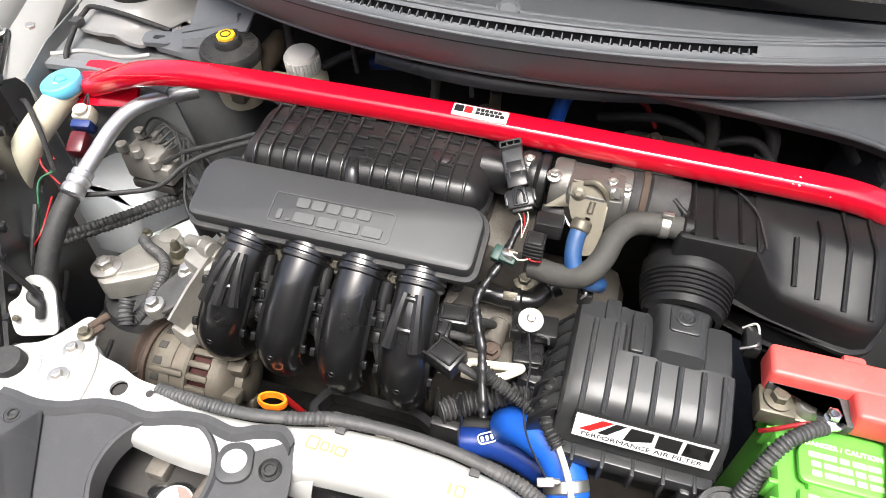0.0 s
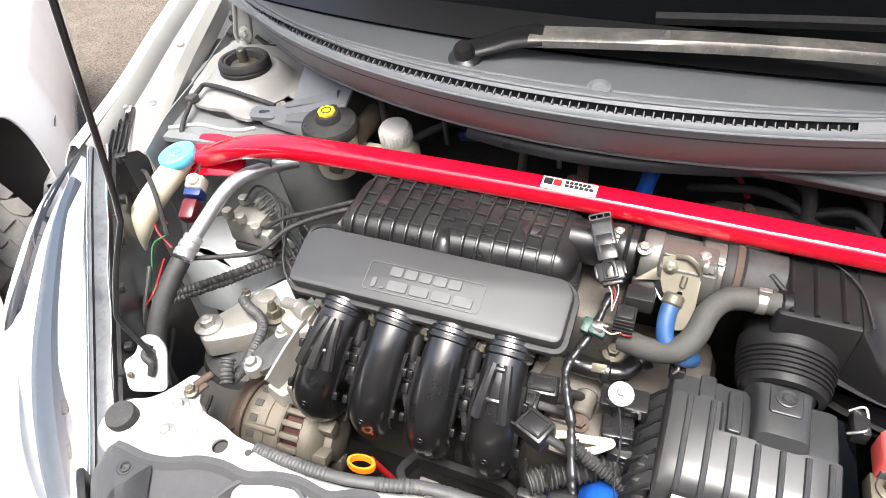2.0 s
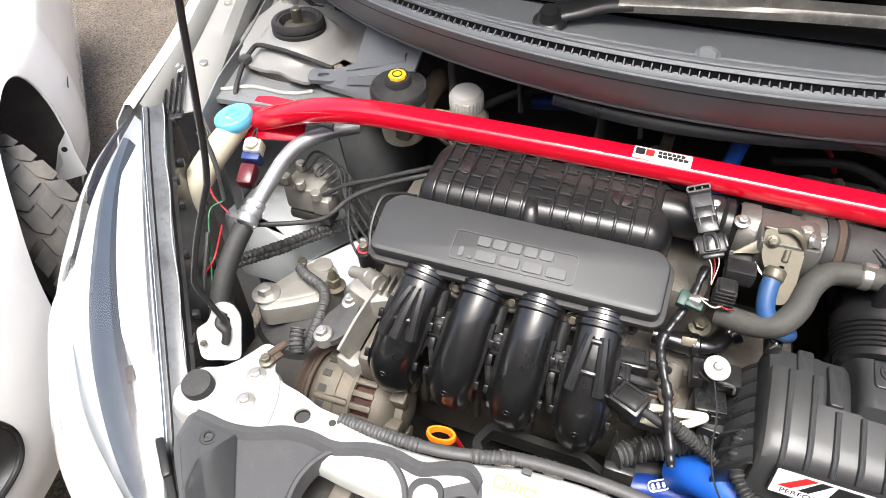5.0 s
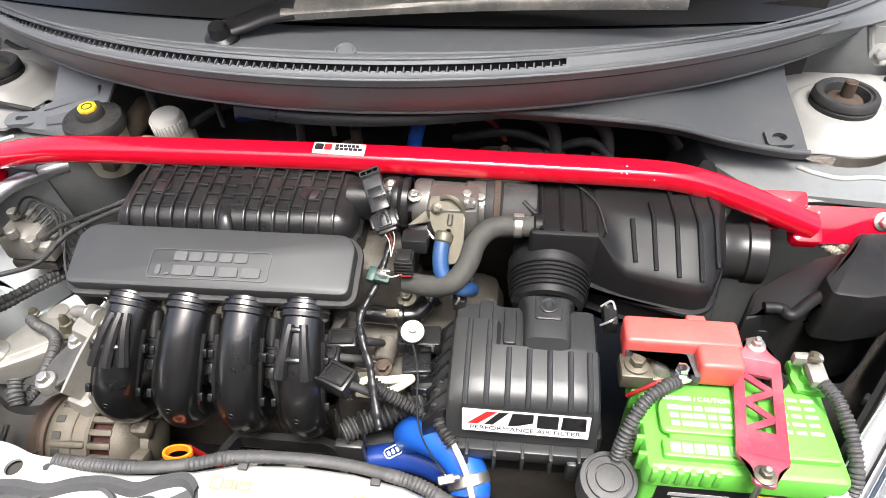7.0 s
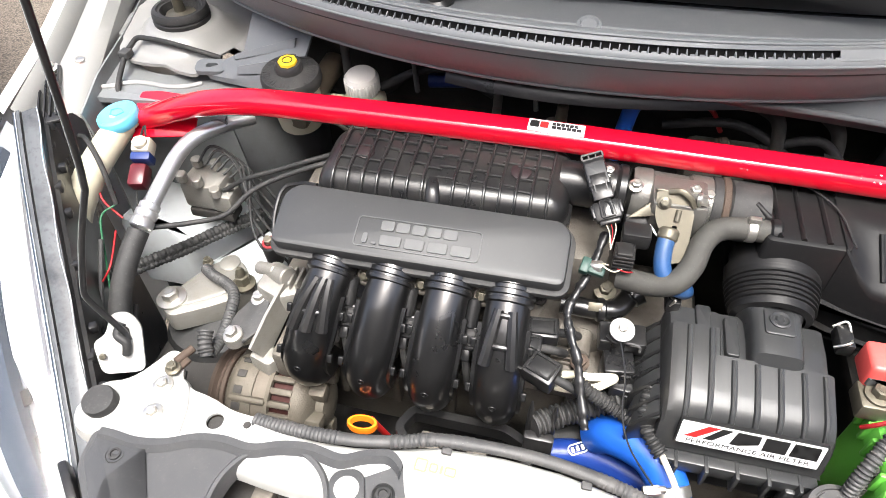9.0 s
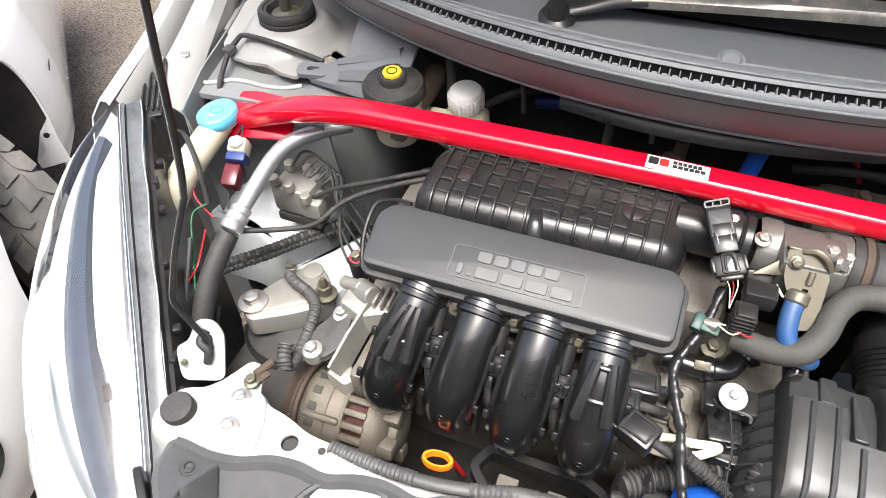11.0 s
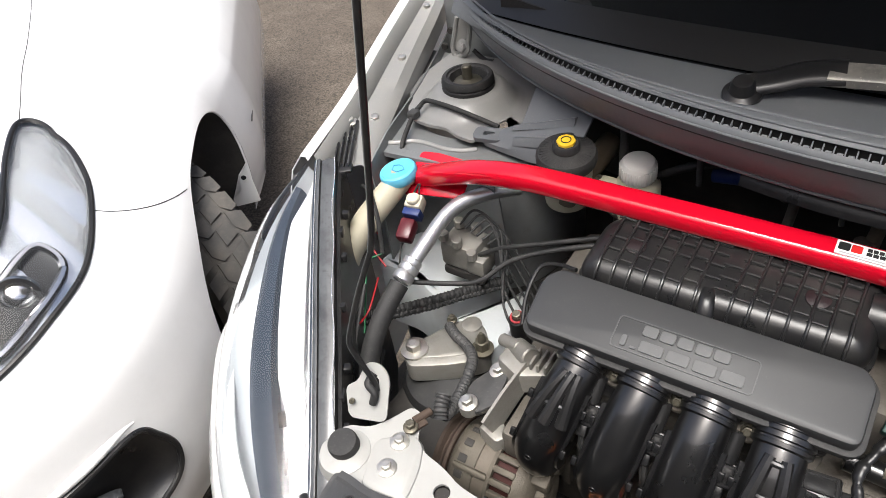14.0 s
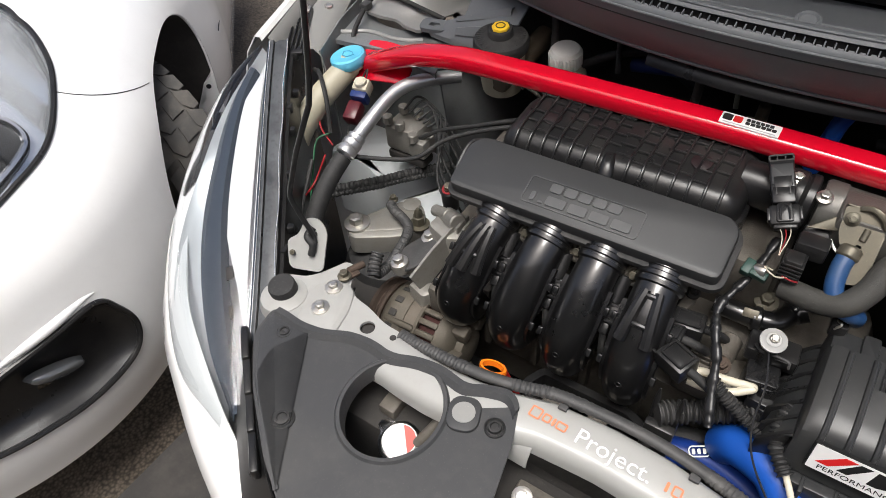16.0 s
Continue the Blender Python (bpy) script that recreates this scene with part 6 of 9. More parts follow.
    tube(bm, [m @ V(0.002, 0.016, 0.003), m @ V(0.013, 0.0175, 0.008), m @ V(0.023, 0.012, 0.008), m @ V(0.030, 0.003, 0.003)], 0.0034, 8, 5, flat=0.6)
    part("lever", bm, M_BRACKET, body, "steel throttle lever")
    bolt(body, m @ V(-0.0013, 0.0035, 0.003), m.to_3x3() @ V(0, 0, 1), 0.009, M_BRACKET, 1.5)
    bolt(body, m @ V(0.034, 0.012, 0.004), (1, -0.3, 0.2), 0.011, M_ZINC, 1.2)
    bm = bmesh.new()
    pad(bm, rounded([(-0.012, -0.020), (-0.003, -0.030), (0.002, -0.036), (-0.006, -0.030)], 0.001), -0.004, 0.0, m, 0)
    part("paper_scrap", bm, M_STICK, body, "torn white paper scrap")
    bm = bmesh.new()
    box(bm, (-0.045, 0.492, 0.898), (0.030, 0.022, 0.020), axes((0, 0, 0), (1, 0, 0), (0, 0, 1)), 0.003)
    part("black_plug", bm, M_BLACK, br, "black plug")
    # blue coolant hose
    bh = thing("coolant_hose", (-0.01, 0.46, 0.86), "faded blue silicone coolant hose with a steel clamp", "hose")
    bm = bmesh.new()
    tube(bm, [(-0.012, 0.498, 0.903), (-0.015, 0.484, 0.893), (-0.013, 0.468, 0.878), (-0.003, 0.459, 0.866), (0.010, 0.461, 0.858), (0.018, 0.472, 0.846), (0.020, 0.485, 0.830)], 0.0092, 18, 8)
    part("blue_hose", bm, M_DULLBLUE, bh)
    bm = bmesh.new()
    lathe(bm, along((-0.012, 0.500, 0.905), (-0.0145, 0.488, 0.896)), [(0.0092, -0.002)] + [(0.0106 + 0.0004 * (k % 2), 0.0012 * k) for k in range(9)] + [(0.0092, 0.011)], 20)
    part("clamp", bm, M_BRACKET, bh)
    gh = thing("breather_hose", (0.02, 0.49, 0.88), "dusty grey rubber breather hose bent in an S", "hose")
    bm = bmesh.new()
    tube(bm, [(0.094, 0.520, 0.905), (0.068, 0.520, 0.905), (0.040, 0.516, 0.902), (0.024, 0.498, 0.896), (0.016, 0.474, 0.884), (0.002, 0.458, 0.872), (-0.020, 0.458, 0.862), (-0.055, 0.468, 0.855)], 0.0125, 16, 8)
    part("grey_hose", bm, M_HOSEGREY, gh)
    bm = bmesh.new()
    lathe(bm, along((0.075, 0.520, 0.905), (0.066, 0.520, 0.905)), [(0.0125, -0.001), (0.0138, 0), (0.0138, 0.008), (0.0125, 0.009)], 20)
    box(bm, (0.071, 0.518, 0.919), (0.012, 0.006, 0.010), None, 0.001)
    part("spring_clamp", bm, M_ZINC, gh)
    bm = bmesh.new()
    rod(bm, (0.016, 0.470, 0.872), (0.020, 0.474, 0.860), 0.004)
    part("hose_clip", bm, M_BRACKET, gh)
    # pressure sensor and its plug
    sn = thing("map_sensor", (-0.085, 0.53, 0.92), "black pressure sensor with a plug hanging over the cover", "sensor")
    m = axes((-0.089, 0.520, 0.930), (0.92, 0.38, 0.1), (-0.10, -0.50, 0.86)) @ Matrix.Diagonal((0.84, 0.90, 0.90, 1))
    bm = bmesh.new()
    box(bm, (0, 0.020, 0), (0.028, 0.042, 0.012), m, 0.002)
    box(bm, (0, 0.010, 0.0065), (0.020, 0.018, 0.002), m, 0.0006)
    body = part("sensor_body", bm, M_BLACK, sn)
    bm = bmesh.new()
    f = rrect(0.029, 0.009, 0.003, 3, 0, 0.043)
    ring_plate(bm, f, inset(f, 0.0022), -0.004, 0.006, m)
    for k in (-1, 1):
        box(bm, (0.0045 * k, 0.043, 0.001), (0.0016, 0.007, 0.008), m)
    part("head_frame", bm, M_BLACK, body)
    bm = bmesh.new()
    pad(bm, rrect(0.025, 0.026, 0.002, 3, 0, 0.022), 0.005, 0.0068, m, 0.0008)
    part("label_plate", bm, M_COVER, body, "worn grey label plate")
    bm = bmesh.new()
    box(bm, (0, -0.004, 0.001), (0.026, 0.020, 0.014), m, 0.002)
    for k in (-1, 1):
        box(bm, (0.0075 * k, 0.002, 0.0075), (0.0012, 0.012, 0.002), m)
    part("socket", bm, M_BLACK, body)
    bm = bmesh.new()
    box(bm, (0, -0.027, -0.001), (0.034, 0.024, 0.014), m, 0.003)
    box(bm, (0, -0.0405, -0.002), (0.026, 0.006, 0.011), m, 0.002)
    plug = part("plug", bm, M_BLACK, sn)
    bm = bmesh.new()
    pad(bm, rounded([(-0.0100, -0.037), (0.0100, -0.037), (0.0080, -0.014), (-0.0080, -0.014)], 0.004), 0.005, 0.0085, m, 0.001)
    latch = part("plug_latch", bm, M_BLACK, plug)
    bm = bmesh.new()
    tube(bm, [m @ V(*q, 0.0088) for q in ((-0.0050, -0.035), (-0.0048, -0.024), (-0.0025, -0.0185), (0.0025, -0.0185), (0.0048, -0.024), (0.0050, -0.035))], 0.0011, 8, 5)
    part("latch_arch", bm, M_BLACK, latch)
    for k in (-1, 1):
        bm = bmesh.new()
        box(bm, (0.0175 * k, -0.026, 0.0), (0.004, 0.016, 0.010), m, 0.001)
        part("plug_rail", bm, M_BLACK, plug)
    bm = bmesh.new()
    lathe(bm, axes((-0.082, 0.560, 0.920), (1, 0, 0), (0, -0.4, 1)), [(0.016, -0.006), (0.016, 0.001), (0.012, 0.004), (0, 0.004)], 22)
    part("ear", bm, M_BLACK, sn)
    bolt(sn, (-0.082, 0.559, 0.925), (0, -0.4, 1), 0.009, M_ZINC, 1.5)
    for k, mm in enumerate((M_WIREWHITE, M_WIRERED, M_WIREWHITE)):
        bm = bmesh.new()
        tube(bm, [m @ V(-0.006 + 0.006 * k, -0.042, 0), m @ V(-0.004 + 0.004 * k, -0.052, -0.006), (-0.070, 0.470, 0.893)], 0.0006, 6, 5)
        part("wire", bm, mm, sn, "thin wire")


build_throttle()


# ---- air box, duct and resonator ----
def build_airbox():
    ab = thing("air_box", (0.09, 0.39, 0.72), "grey-black plastic air filter box with raised ribs on its lid", "air box")
    # lid: profile from back to front, skinned across
    prof = [(0.468, 0.780), (0.466, 0.836), (0.462, 0.842), (0.430, 0.843), (0.400, 0.838), (0.365, 0.829), (0.350, 0.824), (0.340, 0.816), (0.335, 0.806), (0.329, 0.775), (0.327, 0.764)]
    x0, x1 = 0.004, 0.166
    fine = [prof[0], prof[1], prof[2], (0.452, 0.8423), (0.440, 0.8428), (0.434, 0.843), (0.431, 0.843), (0.415, 0.8405), (0.403, 0.8385), (0.400, 0.838)] + prof[5:]

    def sunk(x, y):
        return 0.013 * min(1, max(0, (x - 0.054) / 0.004)) * min(1, max(0, (y - 0.4005) / 0.0025)) if x >= 0.054 else 0.011 * min(1, max(0, (y - 0.4315) / 0.0025))
    rows = []
    for y, z in fine:
        row = []
        for x, dz in ((x0 - 0.002, -0.06), (x0, -0.010), (x0 + 0.003, -0.003), (x0 + 0.010, 0), (0.04, 0), (0.0535, 0), (0.058, 0), (0.09, 0), (0.13, 0), (x1 - 0.010, 0), (x1 - 0.003, -0.003), (x1, -0.010), (x1 + 0.002, -0.06)):
            row.append((x, y, max(z + dz - sunk(x, y), 0.760)))
        rows.append(row)
    bm = bmesh.new()
    sheet(bm, rows[::-1], 0.002)
    lid = part("lid", bm, M_BOX, ab, "ribbed lid", sharp=25)

    def top_z(y):
        for (ya, za), (yb, zb) in zip(prof[2:], prof[3:]):
            if yb <= y <= ya:
                return lerp(za, zb, (ya - y) / (ya - yb))
        return 0.84
    for i, x in enumerate((0.024, 0.046, 0.068, 0.090, 0.112, 0.134, 0.154)):
        bm = bmesh.new()
        yb = 0.428 if x < 0.05 else 0.396
        tube(bm, [(x, y, top_z(y) + 0.0008) for y in [yb + (0.341 - yb) * k / 6 for k in range(7)]] + [(x, 0.334, 0.806)], 0.0030, 8, 3)
        part("lid_rib", bm, M_BOX, lid)
    for x, w, ya, yb in ((0.040, 0.016, 0.436, 0.466), (0.068, 0.014, 0.405, 0.455)):
        bm = bmesh.new()
        pad(bm, rrect(w, yb - ya, 0.003, 3, x, (ya + yb) / 2), 0.826, 0.8355, None, 0.002)
        part("lid_pad", bm, M_BOX, lid)
    # base with buttresses and front flange
    bm = bmesh.new()
    box(bm, (0.092, 0.398, 0.725), (0.165, 0.125, 0.085), None, 0.006)
    base = part("base", bm, M_BLACK, ab)
    bm = bmesh.new()
    box(bm, (0.090, 0.326, 0.752), (0.150, 0.022, 0.020), None, 0.002)
    part("front_flange", bm, M_BOX, base)
    for i in range(5):
        bm = bmesh.new()
        box(bm, (0.028 + 0.030 * i, 0.318, 0.748), (0.004, 0.020, 0.030), None, 0.001)
        part("flange_rib", bm, M_BOX, base)
    rows = [[(x, y, z) for y in (0.338, 0.380, 0.420, 0.462)] for x, z in ((0.003, 0.800), (-0.002, 0.797), (-0.018, 0.772), (-0.020, 0.745))]
    part("side_panel", sheet(bmesh.new(), rows, 0.002), M_BOX, base)
    for i in range(7):
        bm = bmesh.new()
        y = 0.341 + 0.0195 * i
        pad(bm, [(0.002, 0.006), (-0.024, -0.024), (-0.024, -0.052), (0.002, -0.052)], -0.0018, 0.0018, axes((0, y, 0.798), (1, 0.18, 0), (0.18, -1, 0)), 0.0005)
        part("side_rib", bm, M_BLACK, base)
    for x in (0.145,):
        bm = bmesh.new()
        box(bm, (x, 0.316, 0.735), (0.018, 0.012, 0.034), None, 0.003)
        part("front_tab", bm, M_BOX, base)
    # wire clips
    for x, y, s in ((0.012, 0.470, -1), (0.176, 0.452, 1)):
        bm = bmesh.new()
        tube(bm, [(x - 0.008, y - 0.014, 0.836), (x + 0.004 * s, y - 0.014, 0.846), (x + 0.010 * s, y, 0.838), (x + 0.006 * s, y + 0.014, 0.846), (x - 0.006, y + 0.012, 0.838)], 0.0015, 8, 5)
        part("wire_clip", bm, M_ZINC, ab, "bright wire clip")
        bm = bmesh.new()
        box(bm, (x + 0.004 * s, y, 0.833), (0.016, 0.030, 0.018), None, 0.003)
        part("clip_block", bm, M_BLACK, ab)
    # neck rising to the corrugated duct
    bm = bmesh.new()
    rows = []
    for y, z, rx, rz in ((0.396, 0.815, 0.025, 0.020), (0.404, 0.822, 0.0258, 0.028), (0.420, 0.826, 0.0258, 0.028), (0.445, 0.828, 0.0262, 0.028), (0.456, 0.829, 0.027, 0.028), (0.464, 0.830, 0.033, 0.028), (0.472, 0.830, 0.033, 0.026)):
        rows.append([(0.109 + rx * math.copysign(abs(math.cos(a)) ** 0.4, math.cos(a)), y, z + rz * math.copysign(abs(math.sin(a)) ** 0.5, math.sin(a))) for a in [2 * math.pi * i / 28 for i in range(29)]])
    sheet(bm, rows, 0)
    neck = part("neck", bm, M_BOX, ab)
    bm = bmesh.new()
    pad(bm, rrect(0.030, 0.032, 0.004), 0.0, 0.003, axes((0.109, 0.441, 0.8545), (1, 0, 0), (0, -0.06, 1)), 0.0015)
    part("button_pad", bm, M_BOX, neck)
    bm = bmesh.new()
    lathe(bm, axes((0.109, 0.443, 0.857), (1, 0, 0), (0, -0.06, 1)), [(0.0105, 0), (0.0105, 0.0025), (0.009, 0.003), (0.007, 0.0012), (0.005, 0.0012), (0.0035, 0.003), (0, 0.003)], 24)
    part("button", bm, M_BOX, neck)
    bm = bmesh.new()
    m = along((0.110, 0.464, 0.830), (0.112, 0.534, 0.849))
    lathe(bm, m, [(0.034, 0), (0.041, 0.002), (0.042, 0.007)] + [(0.0425 + (0.0022 if k % 2 else 0.0) + 0.0004 * k, 0.008 + 0.0026 * k + d) for k in range(13) for d in (0.0, 0.0019)] + [(0.0485, 0.043), (0.0492, 0.045), (0.0492, 0.058), (0.045, 0.060), (0.045, 0.076)], 36)
    part("corrugated_duct", bm, M_RESON, ab, "black corrugated duct")
    bm = bmesh.new()
    box(bm, (0.112, 0.512, 0.896), (0.030, 0.018, 0.005), None, 0.0015)
    box(bm, (0.112, 0.505, 0.899), (0.012, 0.008, 0.006), None, 0.001)
    part("duct_catch", bm, M_RESON, ab)
    # brand label: white field, red flash, dark blocks; the words below it
    m = axes((0.0885, 0.3287, 0.8000), (1, -0.01, 0), (0, -1, 0.20))
    st = thing("sticker", m.translation, "white air filter sticker with black border on the air box", "sticker")
    bm = bmesh.new()
    pad(bm, rrect(0.136, 0.0350, 0.001, 2), -0.003, 0.0010, m, 0)
    part("border", bm, M_INK, st)
    bm = bmesh.new()
    pad(bm, rrect(0.133, 0.0322, 0.001, 2), 0.0010, 0.0013, m, 0)
    part("field", bm, M_STICK, st)
    bm = bmesh.new()
    pad(bm, [(-0.061, -0.0050), (-0.050, -0.0050), (-0.030, 0.0135), (-0.041, 0.0135)], 0.0013, 0.0016, m, 0)
    part("red_flash", bm, M_INKRED, st)
    for pts in ([(-0.043, -0.0050), (-0.034, -0.0050), (-0.018, 0.0135), (-0.028, 0.0135)], [(-0.018, -0.0050), (-0.010, -0.0050), (-0.006, 0.0015), (0.008, 0.0015), (0.008, 0.0135), (-0.014, 0.0135)],
                [(0.012, -0.0050), (0.034, -0.0050), (0.034, 0.0135), (0.012, 0.0135)], [(0.037, -0.0050), (0.045, -0.0050), (0.050, 0.0015), (0.055, -0.0050), (0.063, -0.0050), (0.055, 0.0035), (0.062, 0.0135), (0.054, 0.0135), (0.050, 0.0060), (0.046, 0.0135), (0.038, 0.0135), (0.045, 0.0035)]):
        bm = bmesh.new()
        pad(bm, pts, 0.0013, 0.0016, m, 0)
        part("dark_block", bm, M_INK, st)
    writing("PERFORMANCE AIR FILTER", m @ Matrix.Translation((0, -0.0105, 0.0015)) @ Matrix.Diagonal((1.25, 1, 1, 1)), 0.0078, M_INK, st, depth=0.0001)
    # resonator
    rs = thing("resonator", (0.20, 0.55, 0.80), "black plastic intake resonator chamber with raised ribs", "resonator")
    bm = bmesh.new()
    top = 0.913
    pad(bm, rounded([(0.084, 0.500), (0.166, 0.500), (0.172, 0.520), (0.172, 0.66), (0.084, 0.66)], 0.007, 4), 0.785, top, None, 0.006)
    body = part("chamber", bm, M_RESON, rs)
    xs = [0.160, 0.170, 0.180, 0.195, 0.215, 0.235, 0.255, 0.272, 0.286, 0.298, 0.308, 0.313, 0.316]

    def front(x):
        return float(np.interp(x, (0.160, 0.178, 0.20, 0.268, 0.286, 0.300, 0.316), (0.500, 0.490, 0.480, 0.464, 0.470, 0.495, 0.535)))

    def crown(x, y):
        """The skin of the slanted chamber: flat at the back, falling away to the front and to the wing."""
        fall = 0.62 * max(0.0, front(x) + 0.062 - y) * min(1.0, max(0.0, (x - 0.160) / 0.03))
        return top + 0.002 - fall - 0.55 * max(0.0, x - 0.298)
    ts = (0.0, 0.004, 0.012, 0.025, 0.040, 0.055, 0.066, 0.085, 0.12, 0.16)
    rows = [[(x, front(x), 0.79) for x in xs], [(x, front(x) - 0.001, crown(x, front(x)) - 0.008) for x in xs]]
    rows += [[(x, min(0.66, front(x) + q), crown(x, front(x) + q) - (0.003 if q == 0 else 0)) for x in xs] for q in ts]
    for r in rows:
        r.append((0.319, r[-1][1], min(r[-1][2], 0.84)))
    part("slanted_chamber", sheet(bmesh.new(), rows[::-1], 0.0), M_RESON, body)
    o = rounded([(0.082, 0.498), (0.150, 0.498), (0.182, 0.484), (0.268, 0.460), (0.290, 0.470), (0.316, 0.535), (0.320, 0.66), (0.082, 0.66)], 0.012, 4)
    for d, z0, z1, nm in ((0.007, 0.800, 0.808, "seam_flange"), (0.004, 0.836, 0.841, "seam_bead")):
        bm = bmesh.new()
        pad(bm, inset(o, -d), z0, z1, None, 0.002)
        part(nm, bm, M_RESON, body)
    for x, ya, yb in ((0.097, 0.506, 0.60), (0.120, 0.506, 0.64), (0.145, 0.506, 0.60), (0.160, 0.585, 0.64)):
        bm = bmesh.new()
        tube(bm, [(x, lerp(ya, yb, k), top + 0.0008) for k in (0, 0.5, 1)], 0.0030, 8, 3, flat=0.8)
        part("chamber_rib", bm, M_RESON, body)
    for x, q0, q1 in ((0.200, 0.012, 0.055), (0.222, 0.008, 0.085), (0.246, 0.006, 0.12), (0.270, 0.006, 0.15), (0.290, 0.012, 0.14)):
        bm = bmesh.new()
        tube(bm, [(x + 0.004 * (1 - k), front(x) + lerp(q0, q1, k), crown(x, front(x) + lerp(q0, q1, k)) + 0.0012) for k in [j / 8 for j in range(9)]], 0.0027, 8, 2)
        part("chamber_rib", bm, M_RESON, body)
    bm = bmesh.new()
    tube(bm, [(0.10, 0.600, 0.916), (0.135, 0.588, 0.917), (0.160, 0.555, 0.917), (0.169, 0.505, 0.915)], 0.0011, 6, 6)
    part("thin_cable", bm, M_RUBBER, rs)
    bm = bmesh.new()
    rod(bm, (0.088, 0.52, 0.905), (0.100, 0.52, 0.905), 0.015)
    rod(bm, (0.075, 0.548, 0.918), (0.094, 0.535, 0.908), 0.004)
    part("stub", bm, M_RESON, rs)
    # intake snout to the wing
    bm = bmesh.new()
    lathe(bm, along((0.300, 0.573, 0.838), (0.380, 0.564, 0.842)), [(0.034, 0), (0.034, 0.016), (0.0365, 0.018), (0.0365, 0.028), (0.0350, 0.030), (0.0350, 0.048), (0.0385, 0.050), (0.0385, 0.070), (0.0365, 0.072), (0.034, 0.072), (0.033, 0.03)], 32)
    part("snout", bm, M_BLACK, rs, "grey-black intake snout")


build_airbox()


# ---- battery ----
def build_battery():
    bt = thing("battery", (0.30, 0.35, 0.62), "bright green car battery with white lettering blocks", "battery")
    bm = bmesh.new()
    pad(bm, rrect(0.186, 0.122, 0.006, 4, 0.302, 0.345), 0.60, 0.800, None, 0.003)
    case = part("case", bm, M_GREEN, bt)
    bm = bmesh.new()
    pad(bm, rrect(0.192, 0.128, 0.008, 4, 0.302, 0.345), 0.782, 0.812, None, 0.007)
    top = part("lid", bm, M_GREEN, bt)
    bm = bmesh.new()
    pad(bm, rounded([(0.230, 0.300), (0.302, 0.300), (0.302, 0.380), (0.245, 0.380), (0.230, 0.365)], 0.006), 0.808, 0.819, None, 0.003)
    part("raised_panel", bm, M_GREEN, top)
    bm = bmesh.new()
    pad(bm, rounded([(0.325, 0.300), (0.392, 0.300), (0.392, 0.355), (0.378, 0.378), (0.325, 0.378)], 0.006), 0.808, 0.819, None, 0.003)
    part("raised_panel", bm, M_GREEN, top)
    bm = bmesh.new()
    pad(bm, rounded([(0.222, 0.318), (0.300, 0.318), (0.300, 0.365), (0.236, 0.365), (0.222, 0.352)], 0.008), 0.818, 0.8225, None, 0.002)
    pad(bm, rounded([(0.222, 0.293), (0.300, 0.293), (0.296, 0.313), (0.222, 0.313)], 0.004), 0.812, 0.8195, None, 0.002)
    part("label_panel", bm, M_GREEN, top)
    for i in range(6):
        bm = bmesh.new()
        box(bm, (0.214 + 0.012 * i, 0.285, 0.800), (0.007, 0.012, 0.022), None, 0.002)
        part("front_rib", bm, M_GREEN, case)
    for i in range(6):
        bm = bmesh.new()
        box(bm, (0.205, 0.300 + 0.018 * i, 0.795), (0.010, 0.005, 0.030), None, 0.0015)
        part("side_rib", bm, M_GREEN, case)
    # lettering
    flat = Matrix.Translation((0.262, 0.358, 0.8227))
    writing("DANGER / CAUTION", flat, 0.0072, M_INKWHITE, top, depth=0.0001)
    for r in range(3):
        for i in range(5):
            bm = bmesh.new()
            pad(bm, rrect(0.0120 - 0.0035 * ((r * r + 2 * i) % 3 == 1), 0.0058, 0.001, 2, 0.237 + 0.0125 * i, 0.347 - 0.0092 * r), 0.8225, 0.8229, None, 0)
            part("print_bar", bm, M_PRINT, top, "white illegible print")
    for i in range(6):
        bm = bmesh.new()
        pad(bm, rrect(0.0098, 0.011, 0.001, 2, 0.234 + 0.0115 * i, 0.303), 0.8194, 0.8199, None, 0)
        part("print_block", bm, M_PRINT, top, "white maker's blocks")
    for r in range(5):
        for i in range(3):
            bm = bmesh.new()
            pad(bm, rrect(0.013 - 0.003 * ((r + i) % 2), 0.0042, 0.001, 2, 0.345 + 0.015 * i, 0.368 - 0.0095 * r), 0.8190, 0.8194, None, 0)
            part("print_bar", bm, M_PRINT, top, "white illegible print")
    # front label on the case
    m = axes((0.285, 0.2835, 0.752), (1, 0, 0), (0, -1, 0))
    bm = bmesh.new()
    pad(bm, rrect(0.125, 0.055, 0.002, 2), -0.001, 0.0006, m, 0)
    lab = part("front_label", bm, M_INK, case, "black front label")
    bm = bmesh.new()
    pad(bm, rrect(0.028, 0.02, 0.001, 2, 0.045, 0.012), 0.0006, 0.0009, m, 0)
    part("yellow_field", bm, M_YELLOW, lab)
    bm = bmesh.new()
    pad(bm, rrect(0.06, 0.006, 0.001, 2, -0.02, 0.012), 0.0006, 0.0009, m, 0)
    pad(bm, rrect(0.05, 0.006, 0.001, 2, -0.02, 0.002), 0.0006, 0.0009, m, 0)
    part("pale_bar", bm, M_INKGREY, lab)
    # posts and round cap
    bm = bmesh.new()
    lathe(bm, Matrix.Translation((0.352, 0.398, 0.810)), [(0.014, 0), (0.014, 0.004), (0.012, 0.006), (0.010, 0.004), (0, 0.004)], 22)
    part("indicator", bm, M_INK, top, "round dark indicator")
    bm = bmesh.new()
    box(bm, (0.385, 0.400, 0.815), (0.035, 0.04, 0.014), None, 0.004)
